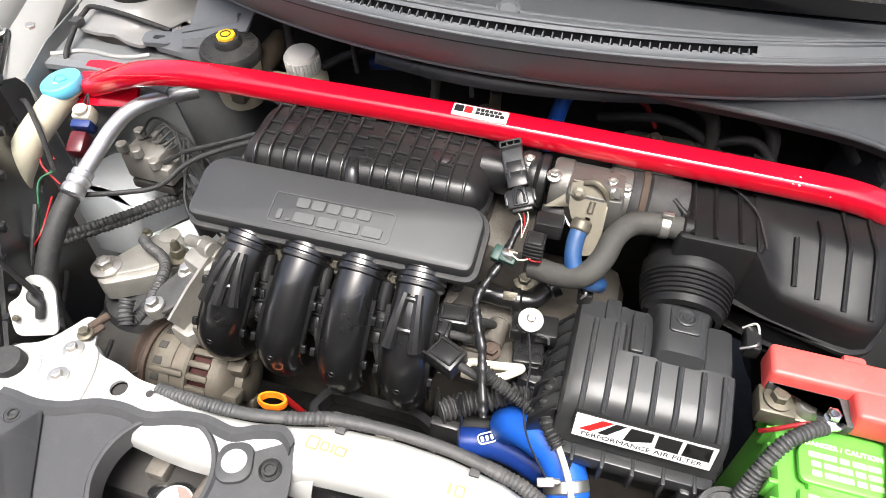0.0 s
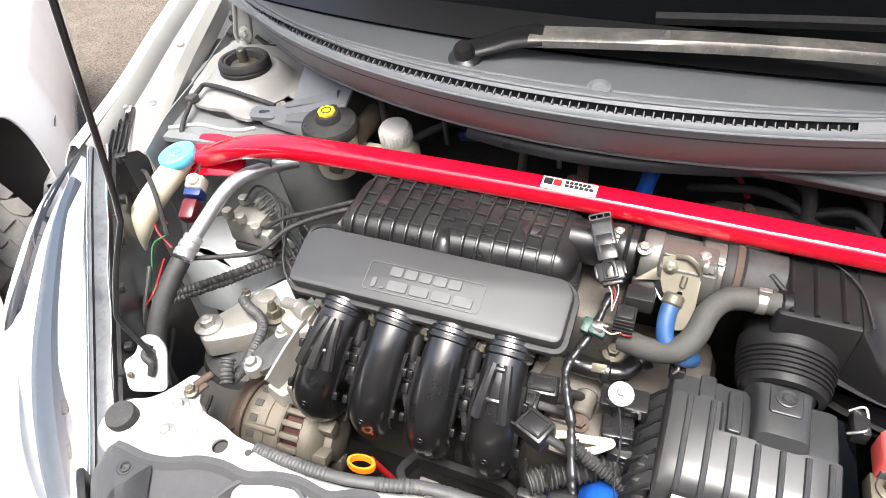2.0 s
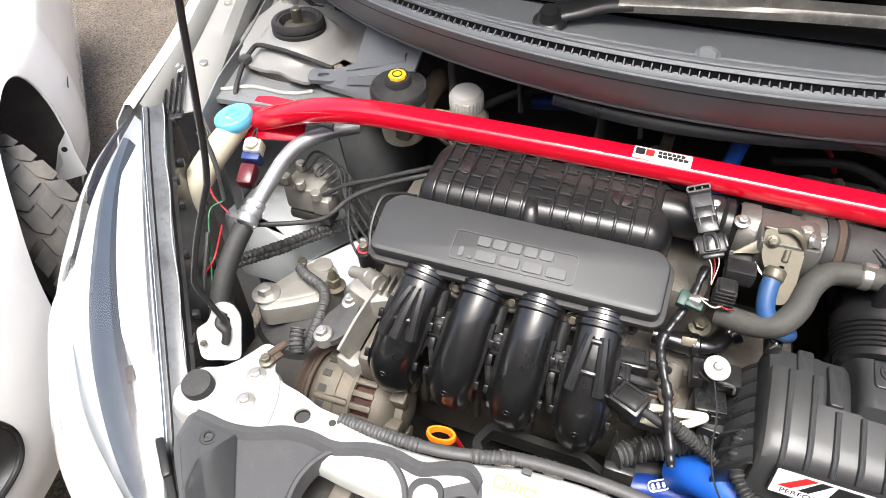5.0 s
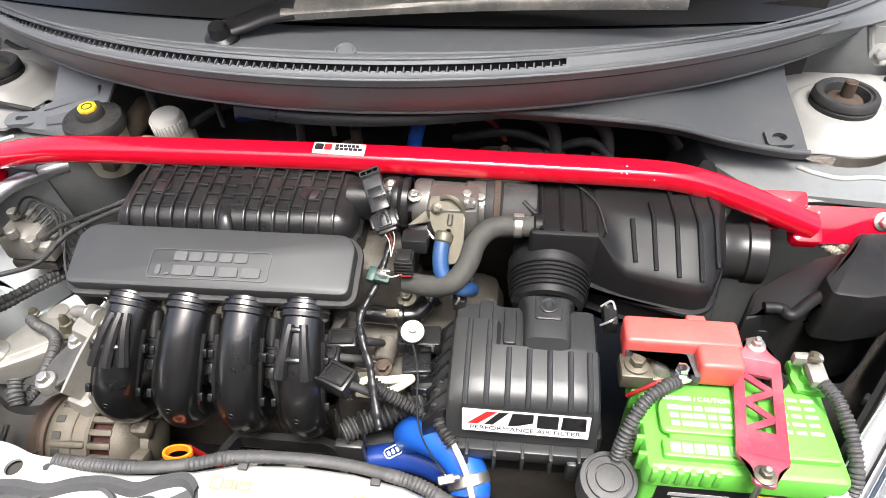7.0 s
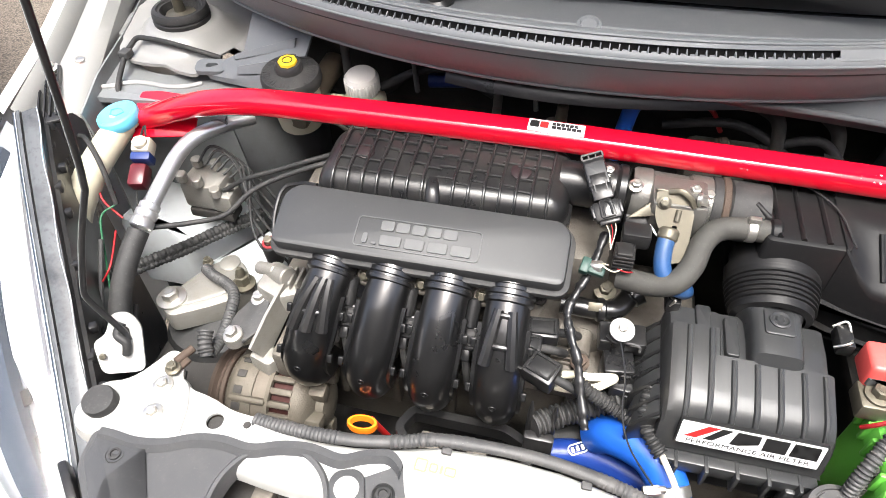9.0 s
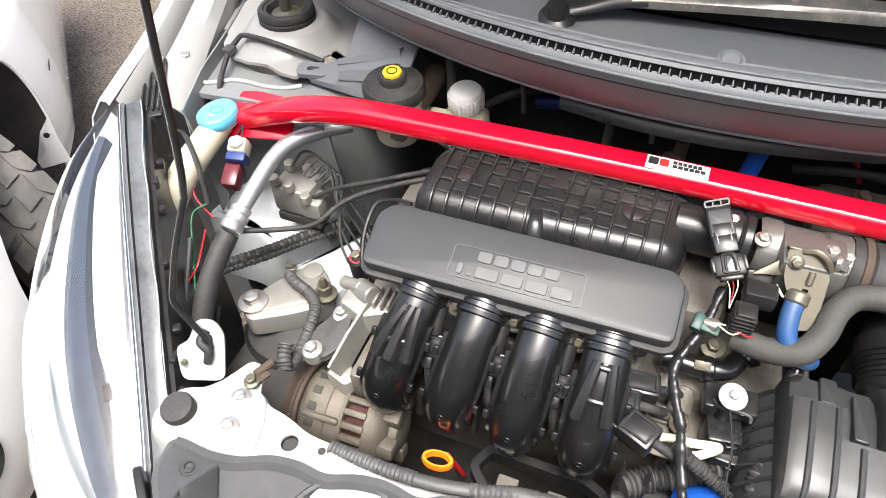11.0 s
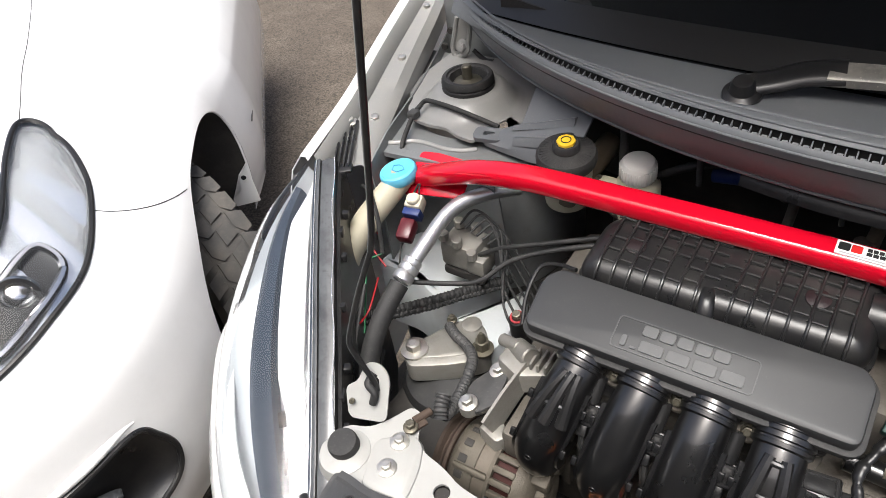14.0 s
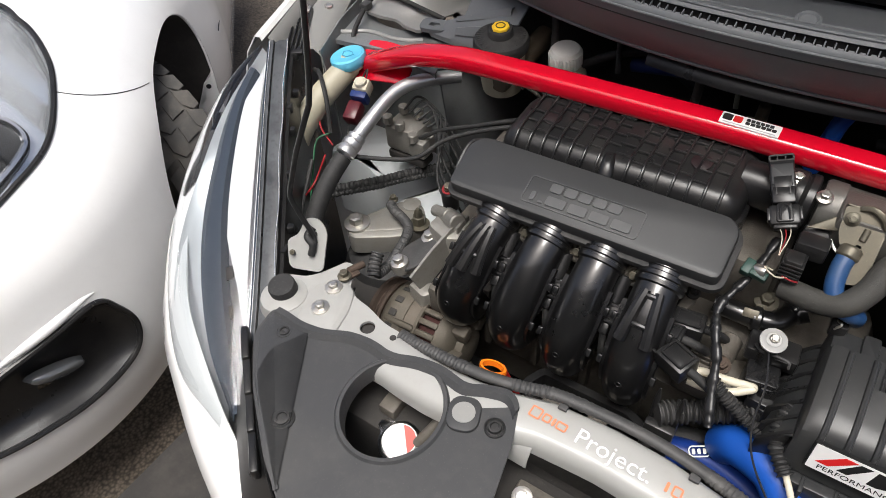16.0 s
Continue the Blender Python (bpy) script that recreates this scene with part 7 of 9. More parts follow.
    lathe(bm, Matrix.Translation((0.382, 0.395, 0.815)), [(0.016, 0), (0.016, 0.006), (0.009, 0.008), (0.009, 0.018), (0, 0.018)], 22)
    part("negative_post", bm, M_GREEN, top)
    # clamp
    cl = thing("battery_clamp", (0.32, 0.35, 0.82), "translucent red anodised battery hold-down with triangular cut-outs", "battery clamp")
    m = Matrix.Translation((0.3205, 0.350, 0.8275)) @ Matrix.Rotation(radians(-10), 4, "Z")
    w = 0.0240
    bm = bmesh.new()
    pieces = [rounded([(-w, 0.058), (w, 0.058), (w, 0.062), (0.012, 0.074), (0.010, 0.088), (-0.010, 0.088), (-0.012, 0.074), (-w, 0.062)], 0.004), rounded([(-w, -0.062), (-0.012, -0.072), (-0.010, -0.088), (0.010, -0.088), (0.014, -0.072), (w, -0.062), (w, -0.056), (-w, -0.056)], 0.004),
              rounded([(-w, -0.06), (-0.0135, -0.06), (-0.0135, 0.06), (-w, 0.06)], 0.001), rounded([(0.0135, -0.06), (w, -0.06), (w, 0.06), (0.0135, 0.06)], 0.001),
              [(-0.0135, 0.038), (0.0135, 0.038), (0.0135, 0.060), (-0.0135, 0.060)], [(-0.0135, -0.058), (0.0135, -0.058), (0.0135, -0.030), (-0.0135, -0.030)]]
    bm.free()
    for k, p in enumerate(pieces):
        bm = bmesh.new()
        if k < 2:
            pad(bm, p, 0, 0.005, m, 0.0012)
        else:
            pad(bm, p, 0.0004, 0.0046, m, 0)
        part("end_plate" if k < 2 else "rail" if k < 4 else "cross_bar", bm, M_CLAMP, cl)
    zig = [(-0.0135, 0.036), (0.0135, 0.020), (-0.0135, 0.003), (0.0135, -0.013), (-0.0135, -0.030)]
    for k, (a, b) in enumerate(zip(zig, zig[1:])):
        d = V(b[0] - a[0], b[1] - a[1], 0).normalized()
        n = V(-d.y, d.x, 0) * 0.0036
        bm = bmesh.new()
        pad(bm, [(a[0] + n.x, a[1] + n.y), (a[0] - n.x, a[1] - n.y), (b[0] - n.x, b[1] - n.y), (b[0] + n.x, b[1] + n.y)], 0.0008 + 0.0002 * k, 0.0043 - 0.0003 * k, m, 0)
        part("strut", bm, M_CLAMP, cl)
    for y in (0.078, -0.078):
        bolt(cl, m @ V(0, y, 0.006), (0, 0, 1), 0.011, M_ZINC if y > 0 else M_BRACKET, 1.7, name="nut")
        bm = bmesh.new()
        q = m @ V(0, y, 0)
        rod(bm, q + V(0, 0, 0.018), q + V(0, -0.01 if y < 0 else 0, -0.17), 0.003)
        part("threaded_rod", bm, M_ZINC, cl)
    # positive terminal with the red cover
    tm = thing("terminal_cover", (0.25, 0.41, 0.83), "faded red plastic fuse cover over the positive terminal", "terminal cover")
    bm = bmesh.new()
    box(bm, (0.250, 0.420, 0.841), (0.120, 0.037, 0.034), None, 0.005, 3)
    box(bm, (0.285, 0.398, 0.840), (0.044, 0.046, 0.034), None, 0.005, 3)
    box(bm, (0.268, 0.440, 0.846), (0.022, 0.012, 0.020), None, 0.004)
    part("cover", bm, M_CORAL, tm)
    bm = bmesh.new()
    pad(bm, rounded([(0.192, 0.400), (0.254, 0.400), (0.258, 0.372), (0.265, 0.372), (0.268, 0.405), (0.192, 0.405)], 0.002), 0.832, 0.842, None, 0.001)
    part("dark_skirt", bm, M_LOOM, tm, "dark grey skirt")
    bm = bmesh.new()
    box(bm, (0.204, 0.392, 0.818), (0.034, 0.032, 0.022), None, 0.003)
    box(bm, (0.240, 0.386, 0.818), (0.060, 0.016, 0.010), None, 0.003)
    tb = part("terminal_block", bm, M_BRACKET, tm, "brassy terminal block")
    bolt(tb, (0.204, 0.392, 0.831), (0, 0, 1), 0.015, M_BRACKET, 1.6)
    bm = bmesh.new()
    lathe(bm, Matrix.Translation((0.233, 0.394, 0.812)), [(0.013, 0), (0.013, 0.018), (0.010, 0.022), (0, 0.022)], 22)
    part("positive_post", bm, M_ZINC, tb)
    bolt(tb, (0.248, 0.381, 0.836), (0, 0, 1), 0.013, M_CHROME, 1.8)
    # cables
    c1 = thing("battery_cable", (0.21, 0.35, 0.78), "grey corrugated cable sleeve curling from the positive terminal", "cable", group="battery cables")
    bm = bmesh.new()
    ribbed(bm, [(0.243, 0.372, 0.832), (0.228, 0.362, 0.834), (0.207, 0.345, 0.828), (0.190, 0.322, 0.806), (0.184, 0.310, 0.775), (0.184, 0.308, 0.72)], 0.0068, 0.0046, 0.0008, 14)
    part("sleeve", bm, M_LOOM, c1)
    bm = bmesh.new()
    ribbed(bm, [(0.200, 0.330, 0.80), (0.198, 0.322, 0.775), (0.196, 0.318, 0.72)], 0.0060, 0.0046, 0.0008, 14)
    part("sleeve", bm, M_HOSEGREY, c1)
    bm = bmesh.new()
    tube(bm, [(0.247, 0.376, 0.832), (0.225, 0.370, 0.832), (0.205, 0.368, 0.815), (0.197, 0.372, 0.80)], 0.0024, 8)
    part("red_lead", bm, M_WIRERED, c1, "red lead")
    c2 = thing("battery_cable", (0.40, 0.33, 0.78), "grey corrugated earth cable running down beside the battery", "cable", group="battery cables")
    bm = bmesh.new()
    box(bm, (0.384, 0.390, 0.838), (0.018, 0.030, 0.012), None, 0.003)
    box(bm, (0.378, 0.405, 0.842), (0.030, 0.010, 0.014), None, 0.003)
    part("terminal_lug", bm, M_ALU, c2)
    bolt(c2, (0.382, 0.402, 0.848), (0, 0.6, 1), 0.009, M_BRACKET, 1.4)
    bm = bmesh.new()
    ribbed(bm, [(0.388, 0.378, 0.838), (0.396, 0.355, 0.838), (0.403, 0.32, 0.825), (0.405, 0.29, 0.80), (0.402, 0.270, 0.75), (0.395, 0.262, 0.70)], 0.0066, 0.0046, 0.0008, 14)
    part("sleeve", bm, M_LOOM, c2)
    # round rubber buffers on the front panel
    for c, r in (((0.176, 0.290, 0.765), 0.0300), ((0.247, 0.252, 0.755), 0.026)):
        bm = bmesh.new()
        lathe(bm, axes(c, (1, 0, 0), (0, -0.15, 1)), [(r, -0.03), (r, 0.002), (r * 0.97, 0.006), (r * 0.82, 0.007), (r * 0.80, 0.0045), (r * 0.76, 0.0045), (r * 0.74, 0.008), (r * 0.52, 0.009), (r * 0.50, 0.0065), (r * 0.46, 0.0065), (r * 0.44, 0.009), (r * 0.25, 0.010), (0, 0.010)], 40)
        ob = part("rubber_buffer", bm, M_LOOM)
        tagged(ob, "round grey rubber buffer with concentric rings", "buffer", group="rubber buffers")
    bm = bmesh.new()
    rows = [spline([(0.20, 0.25, 0.770 - k * 0.02), (0.24, 0.225, 0.782 - k * 0.02), (0.285, 0.222, 0.785 - k * 0.02), (0.32, 0.215, 0.785 - k * 0.02), (0.36, 0.20, 0.775 - k * 0.02)], 5) for k in (0, 1)]
    rows.insert(0, [p + V(0, -0.04, -0.002) for p in rows[0]])
    sheet(bm, rows, 0.002)
    part("latch_panel", bm, M_BAYWHITE_DIM, car, "white front panel by the battery")
    # fuse box
    fb = thing("fuse_box", (0.44, 0.52, 0.70), "glossy black plastic fuse box with a faceted lid", "fuse box")
    bm = bmesh.new()
    pad(bm, rounded([(0.322, 0.451), (0.345, 0.499), (0.385, 0.529), (0.427, 0.558), (0.475, 0.574), (0.529, 0.534), (0.519, 0.509), (0.478, 0.491), (0.440, 0.502), (0.410, 0.488), (0.376, 0.459), (0.355, 0.471), (0.341, 0.456)], 0.010), 0.70, 0.846, None, 0.005)
    part("box", bm, M_RESON, fb)
    bm = bmesh.new()
    pad(bm, rounded([(0.451, 0.542), (0.473, 0.577), (0.550, 0.582), (0.538, 0.530), (0.498, 0.481), (0.447, 0.468), (0.413, 0.472), (0.412, 0.499)], 0.008), 0.80, 0.874, None, 0.006)
    part("lid", bm, M_RESON, fb)
    bm = bmesh.new()
    pad(bm, rounded([(0.331, 0.469), (0.365, 0.463), (0.392, 0.479), (0.465, 0.516), (0.515, 0.512), (0.539, 0.536), (0.520, 0.591), (0.405, 0.554)], 0.010), 0.66, 0.812, None, 0.005)
    part("lower_shell", bm, M_RESON, fb)
    bm = bmesh.new()
    tube(bm, [(0.348, 0.469, 0.848), (0.367, 0.469, 0.848), (0.376, 0.460, 0.848), (0.409, 0.487, 0.850), (0.440, 0.497, 0.854)], 0.007, 10, 6)
    part("lid_ridge", bm, M_RESON, fb)
    bm = bmesh.new()
    tube(bm, [(0.390, 0.477, 0.815), (0.443, 0.508, 0.815), (0.487, 0.510, 0.815), (0.531, 0.521, 0.815), (0.553, 0.546, 0.815)], 0.0025, 8, 6)
    part("lid_seam", bm, M_RESON, fb)


build_battery()


# ---- reservoirs, caps, pipes on the passenger side ----
def build_left_side():
    # strut tops
    for right in (False, True):
        c = V(0.502, 0.782, 0.918) if right else V(-0.735, 0.784, 0.918)
        st = thing("strut_mount", c, "rusty strut rod in a thick black rubber ring" if right else "steel strut rod in a thick black rubber ring", "strut mount", group="strut mounts")
        bm = bmesh.new()
        lathe(bm, Matrix.Translation(c), [(0.036, -0.004), (0.040, 0.0), (0.0425, 0.006), (0.0425, 0.012), (0.0405, 0.014), (0.0425, 0.016), (0.0415, 0.023), (0.039, 0.026), (0.034, 0.0262), (0.032, 0.0235), (0.029, 0.0235), (0.0275, 0.018), (0.025, 0.009), (0.0, 0.009)], 36)
        part("rubber_ring", bm, M_RUBBER, st)
        bm = bmesh.new()
        lathe(bm, Matrix.Translation(c), [(0.024, 0.0125), (0.022, 0.016), (0.012, 0.018), (0.0085, 0.020), (0.008, 0.040), (0.006, 0.042), (0, 0.042)], 24)
        part("rod_nut", bm, M_RUST if right else M_BRACKET, st)
    # brake fluid reservoir
    br = thing("brake_reservoir", (-0.49, 0.665, 0.90), "black ribbed brake fluid cap with a yellow centre on a reservoir", "reservoir")
    m = axes((-0.502, 0.654, 0.933), (1, 0, 0), (0.02, -0.10, 1))
    bm = bmesh.new()
    lathe(bm, m, [(0.036, -0.010), (0.0385, -0.009), (0.040, -0.004), (0.040, 0.004), (0.0375, 0.009), (0.018, 0.0125), (0.0175, 0.020), (0.0155, 0.0225), (0, 0.0225)], 48)
    cap = part("cap", bm, M_RUBBER, br)
    for k in range(40):
        a = radians(9 * k)
        bm = bmesh.new()
        box(bm, (0, 0, 0), (0.015, 0.0014, 0.0014), m @ Matrix.Rotation(a, 4, "Z") @ Matrix.Translation((0.0275, 0, 0.0104)) @ Matrix.Rotation(radians(7), 4, "Y"))
        part("cap_rib", bm, M_RUBBER, cap)
    bm = bmesh.new()
    octo = [(0.0125 * math.cos(radians(22.5 + 45 * i)), 0.0125 * math.sin(radians(22.5 + 45 * i))) for i in range(8)]
    pad(bm, octo, 0.0225, 0.0265, m, 0.0012)
    centre = part("yellow_centre", bm, M_YELLOW, cap, "yellow octagonal centre")
    bm = bmesh.new()
    ringp = [(0.007 * math.cos(2 * math.pi * i / 20), 0.007 * math.sin(2 * math.pi * i / 20)) for i in range(20)]
    ring_plate(bm, ringp, [(x * 0.8, y * 0.8) for x, y in ringp], 0.0262, 0.0272, m)
    part("ring_mark", bm, M_INK, centre)
    bm = bmesh.new()
    lathe(bm, m, [(0.030, -0.075), (0.033, -0.05), (0.034, -0.022), (0.035, -0.010)], 32)
    part("body", bm, M_TANK, br, "milky reservoir body")
    # clutch / power reservoir with the white cap
    wr = thing("fluid_reservoir", (-0.415, 0.685, 0.88), "small milky reservoir with a white knurled screw cap", "reservoir")
    m = axes((-0.415, 0.684, 0.905), (1, 0, 0), (0, -0.12, 1))
    bm = bmesh.new()
    prof = [(0.021, 0), (0.0222, 0.003), (0.0222, 0.024), (0.0195, 0.0275), (0.008, 0.028), (0, 0.028)]
    lathe(bm, m, prof, 40)
    cap = part("cap", bm, M_CAPWHITE, wr)
    for k in range(28):
        bm = bmesh.new()
        box(bm, (0, 0, 0), (0.003, 0.0032, 0.019), m @ Matrix.Rotation(2 * math.pi * k / 28, 4, "Z") @ Matrix.Translation((0.0224, 0, 0.0125)), 0.0008, 1)
        part("grip_rib", bm, M_CAPWHITE, cap)
    bm = bmesh.new()
    lathe(bm, m, [(0.030, -0.06), (0.030, -0.014), (0.024, -0.005), (0.021, 0.0)], 28)
    box(bm, (-0.450, 0.672, 0.885), (0.03, 0.03, 0.02), None, 0.005)
    part("body", bm, M_TANK, wr)
    # washer filler
    wf = thing("washer_filler", (-0.745, 0.60, 0.80), "light blue washer cap on a milky filler neck", "washer filler")
    m = axes((-0.747, 0.597, 0.868), (1, -0.2, 0), (-0.14, -0.10, 1))
    bm = bmesh.new()
    lathe(bm, m, [(0.0255, -0.006), (0.0285, -0.002), (0.0293, 0.006), (0.028, 0.0105), (0.0245, 0.0125), (0.0225, 0.0115), (0, 0.0115)], 36)
    cap = part("cap", bm, M_CAPBLUE, wf)
    bm = bmesh.new()
    fan = [(-0.013, 0.004), (-0.004, 0.009), (0.004, 0.009), (0.013, 0.004), (0.006, -0.006), (-0.006, -0.006)]
    ring_plate(bm, fan[::-1], inset(fan[::-1], 0.0012), 0.0113, 0.0124, m)
    part("washer_mark", bm, mat("dark_blue_relief", (0.06, 0.30, 0.48), 0.4), cap)
    bm = bmesh.new()
    lathe(bm, m, [(0.0245, -0.010), (0.0245, -0.004), (0.022, -0.003)], 30)
    tube(bm, [(-0.746, 0.596, 0.862), (-0.762, 0.530, 0.83), (-0.779, 0.494, 0.79), (-0.784, 0.482, 0.772)], lambda s, u: 0.0195 + 0.0015 * u, 20, 6)
    part("neck", bm, M_TANK, wf, "milky translucent neck")
    # tank shoulder and painted rail visible below
    bm = bmesh.new()
    o = rounded([(-0.805, 0.558), (-0.791, 0.652), (-0.733, 0.713), (-0.663, 0.733), (-0.619, 0.677), (-0.603, 0.595), (-0.650, 0.535), (-0.671, 0.534), (-0.727, 0.560)], 0.02, 6)
    pad(bm, o, 0.56, 0.700, None, 0.014)
    part("rail_shoulder", bm, M_SHOULDER, car, "pale painted chassis shoulder")
    bm = bmesh.new()
    pad(bm, rounded([(-0.637, 0.521), (-0.598, 0.572), (-0.558, 0.637), (-0.538, 0.575), (-0.537, 0.524), (-0.543, 0.489)], 0.012, 5), 0.56, 0.680, None, 0.010)
    part("rail_shoulder", bm, M_SHOULDER, car, "pale painted chassis shoulder")
    # refrigerant pipe and hose
    ac = thing("refrigerant_pipe", (-0.64, 0.50, 0.80), "bare aluminium refrigerant pipe crimped to a black rubber hose", "pipe")
    bm = bmesh.new()
    tube(bm, [(-0.575, 0.655, 0.858), (-0.605, 0.622, 0.862), (-0.628, 0.592, 0.862), (-0.640, 0.560, 0.855), (-0.645, 0.510, 0.838), (-0.648, 0.478, 0.825)], 0.0105, 18, 8)
    part("pipe", bm, M_PIPE, ac)
    bm = bmesh.new()
    lathe(bm, along((-0.6475, 0.484, 0.828), (-0.650, 0.448, 0.812)), [(0.0105, -0.002), (0.0135, 0.0), (0.0135, 0.006), (0.0125, 0.008), (0.0145, 0.010), (0.0145, 0.018), (0.0130, 0.020), (0.0148, 0.023), (0.0148, 0.032), (0.0125, 0.034)], 24)
    part("crimp", bm, M_PIPE, ac)
    bm = bmesh.new()
    tube(bm, [(-0.650, 0.450, 0.813), (-0.652, 0.420, 0.796), (-0.652, 0.385, 0.770), (-0.648, 0.355, 0.735), (-0.640, 0.340, 0.69), (-0.63, 0.335, 0.60)], 0.0135, 18, 8)
    part("hose", bm, M_RUBBER, ac, "black rubber hose")
    # proportioning valve block with brake lines
    vb = thing("valve_block", (-0.64, 0.585, 0.75), "dull aluminium brake valve block with pipe fittings", "valve block")
    bm = bmesh.new()
    box(bm, (-0.632, 0.585, 0.775), (0.060, 0.050, 0.045), None, 0.006)
    box(bm, (-0.600, 0.575, 0.770), (0.030, 0.035, 0.030), None, 0.004)
    for q in ((-0.655, 0.565, 0.80), (-0.630, 0.562, 0.798), (-0.605, 0.560, 0.785), (-0.650, 0.600, 0.80), (-0.620, 0.600, 0.80)):
        rod(bm, q, V(q) + V(0, 0, 0.014), 0.008, seg=8)
    part("block", bm, M_ALU, vb)
    bm = bmesh.new()
    box(bm, (-0.625, 0.575, 0.742), (0.070, 0.030, 0.016), None, 0.004)
    part("bracket", bm, M_DARK, vb)
    for k in range(6):
        bm = bmesh.new()
        q = V(-0.645 + 0.012 * k, 0.595 - 0.004 * k, 0.81)
        tube(bm, [q, q + V(0.02, 0.02, 0.018 - 0.003 * k), q + V(0.07, 0.02 - 0.02 * k, -0.02), q + V(0.13, 0.0 - 0.02 * k, -0.09)], 0.0019, 8, 6)
        part("brake_line", bm, M_RUBBER, vb, "thin black brake line")
    for pts in ([(-0.600, 0.572, 0.785), (-0.56, 0.575, 0.812), (-0.50, 0.585, 0.835), (-0.43, 0.600, 0.86), (-0.36, 0.615, 0.88)], [(-0.645, 0.465, 0.805), (-0.60, 0.490, 0.800), (-0.56, 0.510, 0.805), (-0.53, 0.545, 0.825), (-0.47, 0.575, 0.845), (-0.38, 0.61, 0.865)]):
        bm = bmesh.new()
        tube(bm, pts, 0.0035, 10, 8)
        ob = part("vacuum_pipe", bm, M_RUBBER)
        tagged(ob, "thin black pipe crossing the bay", "pipe", group="thin pipes")
    # relay: cream, blue and dark red plugs
    rl = thing("wiring_plug", (-0.705, 0.57, 0.80), "cluster of cream, blue and dark red wiring plugs", "plug")
    m = axes((-0.704, 0.568, 0.842), (1, 0.2, 0), (0.1, -0.45, 1))
    bm = bmesh.new()
    box(bm, (0, 0.006, 0), (0.026, 0.022, 0.024), m, 0.004)
    rod(bm, m @ V(0, 0.006, 0.010), m @ V(0, 0.008, 0.017), 0.010)
    part("cream_plug", bm, M_WIREWHITE, rl, "cream plug")
    bm = bmesh.new()
    box(bm, (0.0, -0.010, -0.004), (0.027, 0.012, 0.022), m, 0.002)
    part("blue_plug", bm, M_NAVY, rl, "dark blue plug")
    bm = bmesh.new()
    box(bm, (-0.004, -0.034, -0.012), (0.024, 0.034, 0.024), m, 0.005)
    part("red_plug", bm, mat("dark_red_plastic", (0.085, 0.010, 0.016), 0.3, dirt=0.3, dirt_col=(0.12, 0.05, 0.05), dirt_scale=30), rl, "dark red plug")
    for k, (mm, pts) in enumerate(((M_WIRERED, [(-0.735, 0.52, 0.80), (-0.760, 0.530, 0.812), (-0.745, 0.505, 0.80), (-0.71, 0.49, 0.785)]), (M_WIREGREEN, [(-0.72, 0.50, 0.80), (-0.735, 0.48, 0.79), (-0.715, 0.44, 0.76), (-0.69, 0.40, 0.74)]),
                                   (M_WIRERED, [(-0.71, 0.47, 0.78), (-0.69, 0.42, 0.77), (-0.70, 0.40, 0.75)]), (M_RUBBER, [(-0.705, 0.585, 0.855), (-0.715, 0.60, 0.86), (-0.72, 0.56, 0.82), (-0.70, 0.50, 0.76)]))):
        bm = bmesh.new()
        tube(bm, pts, 0.0014, 8, 8)
        part("wire", bm, mm, rl, "loose coloured wire")
    # speed sensor cable on the tower
    sc = thing("sensor_cable", (-0.70, 0.70, 0.90), "black sensor cable clipped across the strut tower", "cable")
    bm = bmesh.new()
    tube(bm, [(-0.645, 0.722, 0.904), (-0.674, 0.722, 0.910), (-0.719, 0.717, 0.922), (-0.758, 0.722, 0.922), (-0.780, 0.726, 0.918), (-0.787, 0.717, 0.911), (-0.789, 0.702, 0.905), (-0.785, 0.678, 0.895), (-0.777, 0.650, 0.885), (-0.775, 0.642, 0.870)], 0.0038, 10, 6)
    part("lead", bm, M_RUBBER, sc)
    bm = bmesh.new()
    box(bm, (-0.789, 0.702, 0.905), (0.016, 0.018, 0.012), None, 0.003)
    part("clip", bm, M_LOOM, sc)
    # looms crossing below
    for pts, r in (([(-0.754, 0.413, 0.725), (-0.724, 0.440, 0.722), (-0.690, 0.472, 0.720), (-0.649, 0.516, 0.720), (-0.609, 0.563, 0.720), (-0.567, 0.607, 0.720)], 0.0075), ([(-0.736, 0.415, 0.715), (-0.695, 0.457, 0.715), (-0.649, 0.504, 0.715), (-0.610, 0.552, 0.715), (-0.568, 0.597, 0.715)], 0.0045)):
        bm = bmesh.new()
        ribbed(bm, pts, r, 0.006, 0.0008)
        ob = part("wiring_loom", bm, M_RUBBER)
        tagged(ob, "black corrugated wiring loom across the bay", "wiring loom", group="looms")
    # earth strap from the corner plate to the mount
    ea = thing("earth_lead", (-0.51, 0.31, 0.77), "grey corrugated earth lead with a brass lug", "cable")
    bm = bmesh.new()
    ribbed(bm, [(-0.613, 0.495, 0.700), (-0.594, 0.482, 0.705), (-0.566, 0.469, 0.710), (-0.546, 0.453, 0.714), (-0.535, 0.429, 0.716), (-0.527, 0.396, 0.718), (-0.522, 0.366, 0.722), (-0.521, 0.345, 0.728)], 0.0072, 0.0050, 0.0009, 12)
    part("sleeve", bm, M_LOOM, ea)
    bm = bmesh.new()
    ribbed(bm, [(-0.528, 0.362, 0.752), (-0.525, 0.350, 0.745), (-0.519, 0.337, 0.735)], 0.0090, 0.0050, 0.0009, 12)
    part("open_sleeve", bm, M_LOOM, ea, "split end of the sleeve")
    bm = bmesh.new()
    rod(bm, (-0.518, 0.324, 0.772), (-0.528, 0.302, 0.772), 0.005)
